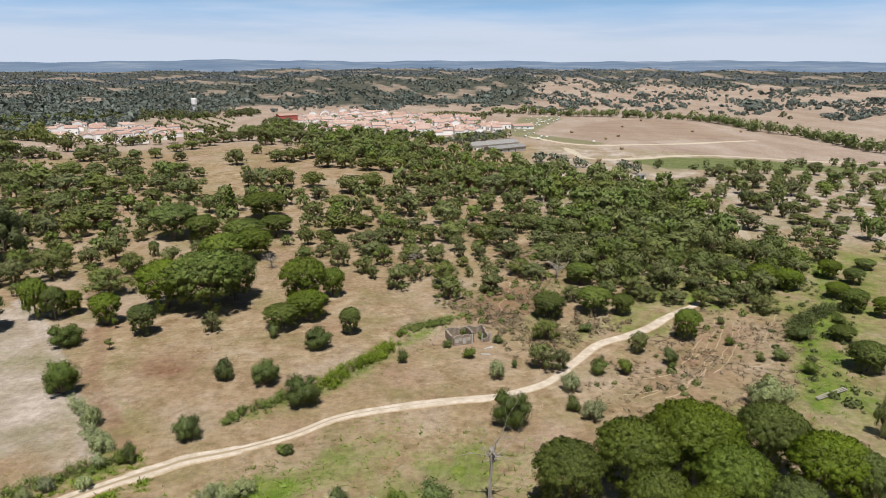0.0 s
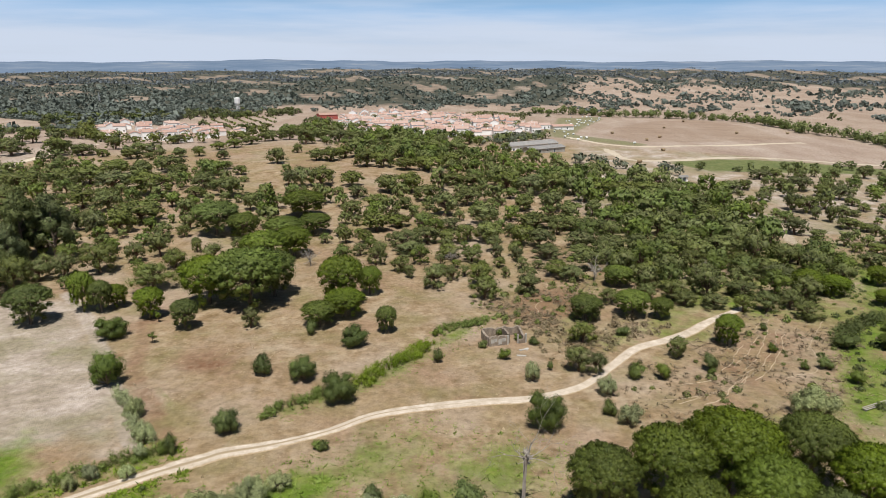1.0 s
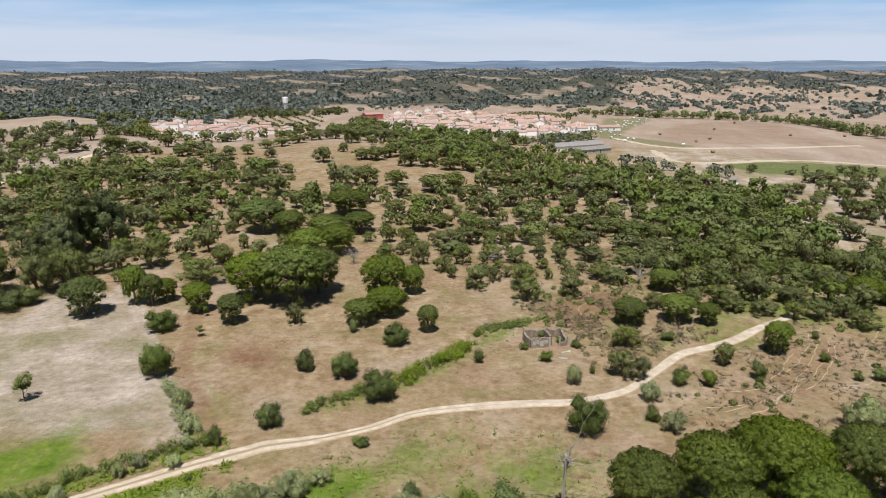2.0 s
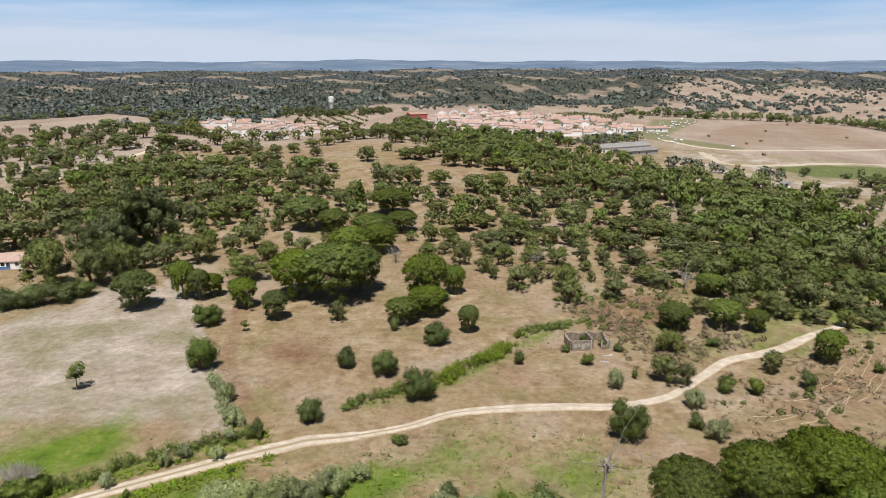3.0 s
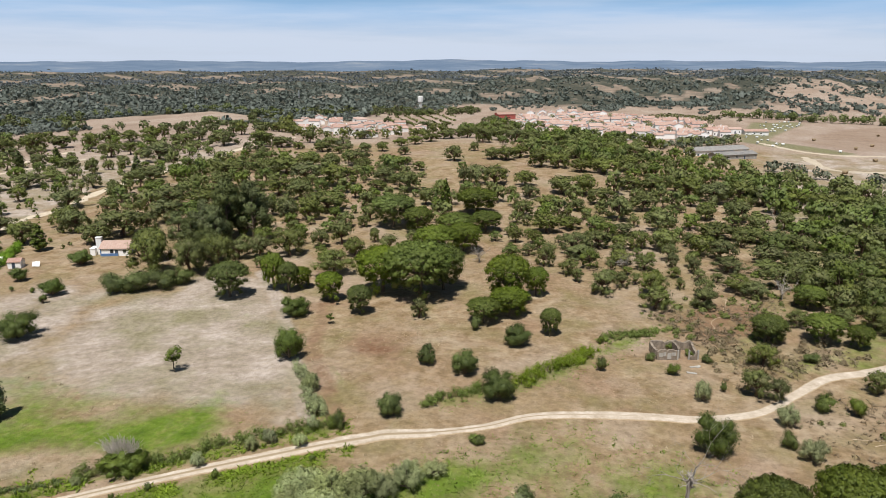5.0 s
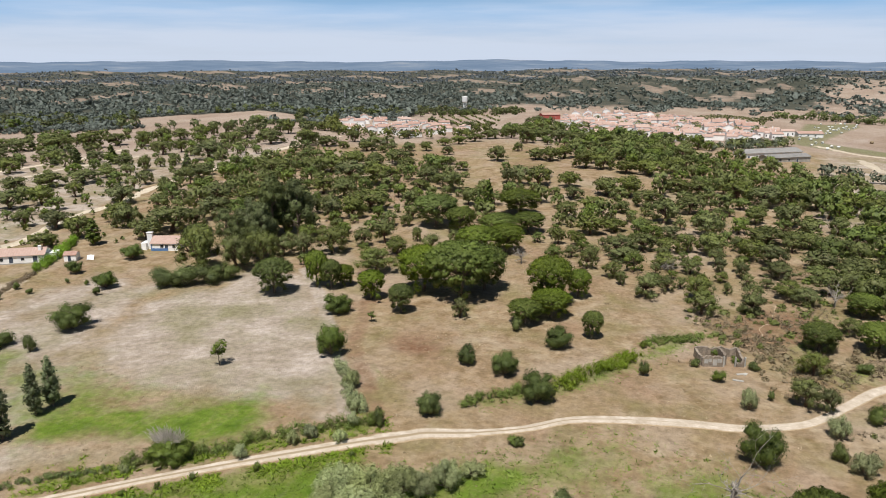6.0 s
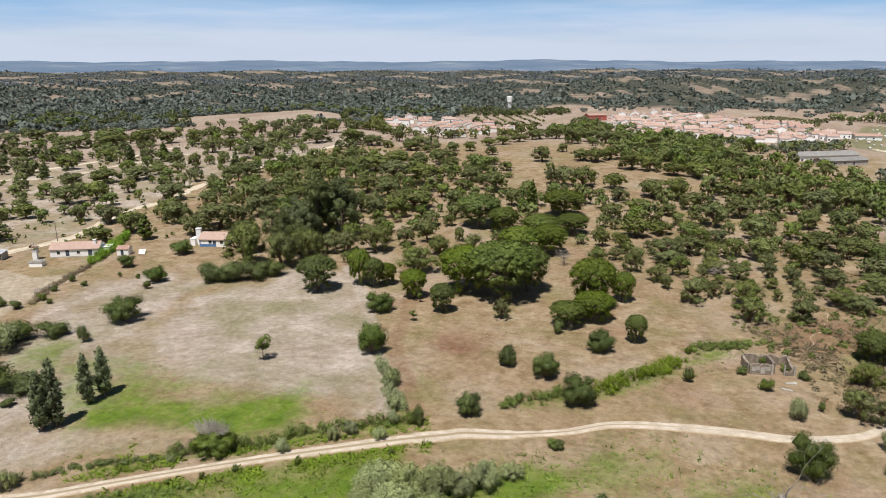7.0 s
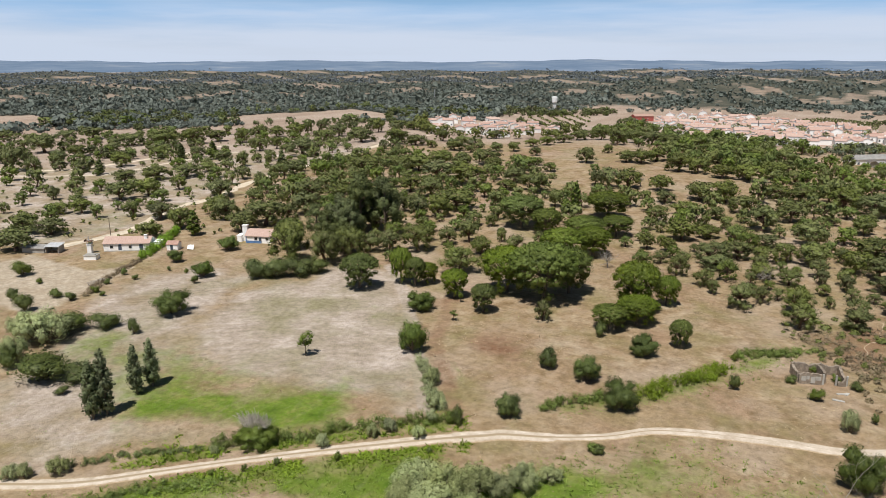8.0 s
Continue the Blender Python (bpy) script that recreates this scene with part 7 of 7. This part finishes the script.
def water_tower():
    e = new("water_tower")
    v, f = [], []
    for k in range(8):
        an = math.pi / 8 + k * math.pi / 4
        part("leg", boxes("tower leg", LIME, ((math.cos(an) * 3.2 - 0.3, math.sin(an) * 3.2 - 0.3, -1), (math.cos(an) * 3.2 + 0.3, math.sin(an) * 3.2 + 0.3, 10.5))), e)
    for z in (3.6, 7.2):
        rv, rf = [], []
        tube(rv, rf, [(0, 0, z), (0, 0, z + 0.5)], [3.5, 3.5], 16)
        rf += [tuple(range(15, -1, -1)), tuple(range(16, 32))]
        part("ring_beam", soup("ring beam", rv, rf, LIME), e)
    v, f = [], []
    tube(v, f, [(0, 0, 10.0), (0, 0, 10.6), (0, 0, 11.4), (0, 0, 16.6), (0, 0, 17.4), (0, 0, 17.8)], [3.6, 4.2, 5.6, 5.6, 5.2, 1.5], 20)
    f += [tuple(range(19, -1, -1)), tuple(range(100, 120))]
    part("tank", soup("tank", v, f, LIME, smoothed=False), e, "white concrete tank")
    e.matrix_basis = pose(-284.6, 804.7, height(-284.6, 804.7)) @ Matrix.Diagonal((0.58, 0.58, 1.05, 1))
    tagged(e, "white concrete water tower on slender legs above the village", "water tower")


def far_buildings():
    for name, (x0, y0, x1, y1), w, d, h, up, wall_, roof_, label in (
            ("farm_barn", (17.8, 414.0, 47.8, 436.0), 37, 11, 3.6, 1.6, LIME, SHEET, "long farm barn with a grey corrugated roof"),
            ("farm_barn", (29.0, 404.0, 51.0, 421.0), 27, 8, 3.0, 1.2, CONCRETE, SHEET, "lower grey cattle shed beside the barn"),
            ("red_building", (-166.0, 712.0, -150.0, 722.0), 19, 12, 5.0, 1.6, PINK, TILE, "red rendered hall at the edge of the village"),
            ("farm_building", (62.0, 606.0, 80.0, 612.0), 19, 9, 3.4, 1.4, LIME, TILE, "low white farm building beside the fields"),
            ("roadside_hut", (96.0, 334.6, 99.6, 335.4), 3.7, 3, 2.2, 0.6, LIME, SHEET, "little white hut beside the grove")):
        e = new(name)
        part("wall", gable_walls(w, d, h, up, wall_), e)
        part("roof", gable_roof(w, d, h, up, roof_, 0.5), e)
        for k in range(max(1, int(w / 6))):
            opening("door" if k % 3 == 0 else "window", 1.2 + k * 5.5, 0.02 if k % 3 == 0 else 1.2, 1.3, 2.1 if k % 3 == 0 else 1.0, e)
        place(e, x0, y0, x1, y1)
        tagged(e, label, "farm building")
    for x, y, h in ((-712, 946, 14), (-779, 795, 17), (-564, 1010, 15)):
        e = new("mast")
        for sx, sy in ((-1, -1), (1, -1), (1, 1), (-1, 1)):
            v, f = [], []
            tube(v, f, [(sx * 0.9, sy * 0.9, -0.5), (sx * 0.2, sy * 0.2, h)], [0.22, 0.16], 5)
            part("leg", soup("mast leg", v, f, STEEL), e)
        for k in range(5):
            q = 0.9 - 0.14 * k
            z = h * k / 5 + 0.5
            part("brace", boxes("mast brace", STEEL, ((-q, -q, z), (q, -q + 0.15, z + 0.15)), ((-q, q - 0.15, z), (q, q, z + 0.15))), e)
        e.matrix_basis = pose(x, y, height(x, y))
        tagged(e, "pale steel mast above far woodland", "mast", "masts")
    e = new("utility_pole")
    v, f = [], []
    tube(v, f, [(0, 0, -0.5), (0, 0, 6.5)], [0.13, 0.09], 8)
    part("pole", soup("pole", v, f, BARK), e)
    part("crossarm", boxes("crossarm", BARK, ((-0.8, -0.06, 6.1), (0.8, 0.06, 6.25))), e)
    e.matrix_basis = pose(-214.9, 151.0, height(-214.9, 151.0))
    tagged(e, "wooden utility pole behind the white cottage", "pole")


white_cottage()
blue_cottage()
outbuildings()
ruin()
water_tower()
far_buildings()


def bales():
    v, f = [], []
    tube(v, f, [(0, -0.75, 0.72), (0, -0.7, 0.75), (0, 0.7, 0.75), (0, 0.75, 0.72)], [0.66, 0.76, 0.76, 0.66], 14)
    f += [tuple(range(13, -1, -1)), tuple(range(42, 56))]
    me = soup("round bale", v, f, BALE)
    for k, (x, y) in enumerate(BALES):
        b = new("straw_bale", me)
        b.matrix_basis = pose(x, y, height(x, y) - 0.05, 0, 0, 37 * k) @ Matrix.Diagonal((1.3, 1.3, 1.3, 1))
        tagged(b, "round straw bale lying in the harvested field", "bale", "straw bales")

    wrapped = soup("wrapped bale", v, f, WRAP)
    rng = random.Random(41)
    for k in range(260):
        p = np.array(AREAS["crop_two"])
        x, y = rng.uniform(p[:, 0].min(), p[:, 0].max()), rng.uniform(p[:, 1].min(), p[:, 1].max())
        if rng.random() < 0.5 and inside(AREAS["crop_two"], np.array([x]), np.array([y]))[0] > 3:
            b = new("wrapped_bale", wrapped)
            b.matrix_basis = pose(x, y, height(x, y) - 0.05, 0, 0, 53 * k) @ Matrix.Diagonal((1.0, 1.0, 1.0, 1))
            tagged(b, "round bale in white film on the grey green field", "bale", "wrapped bales")


bales()
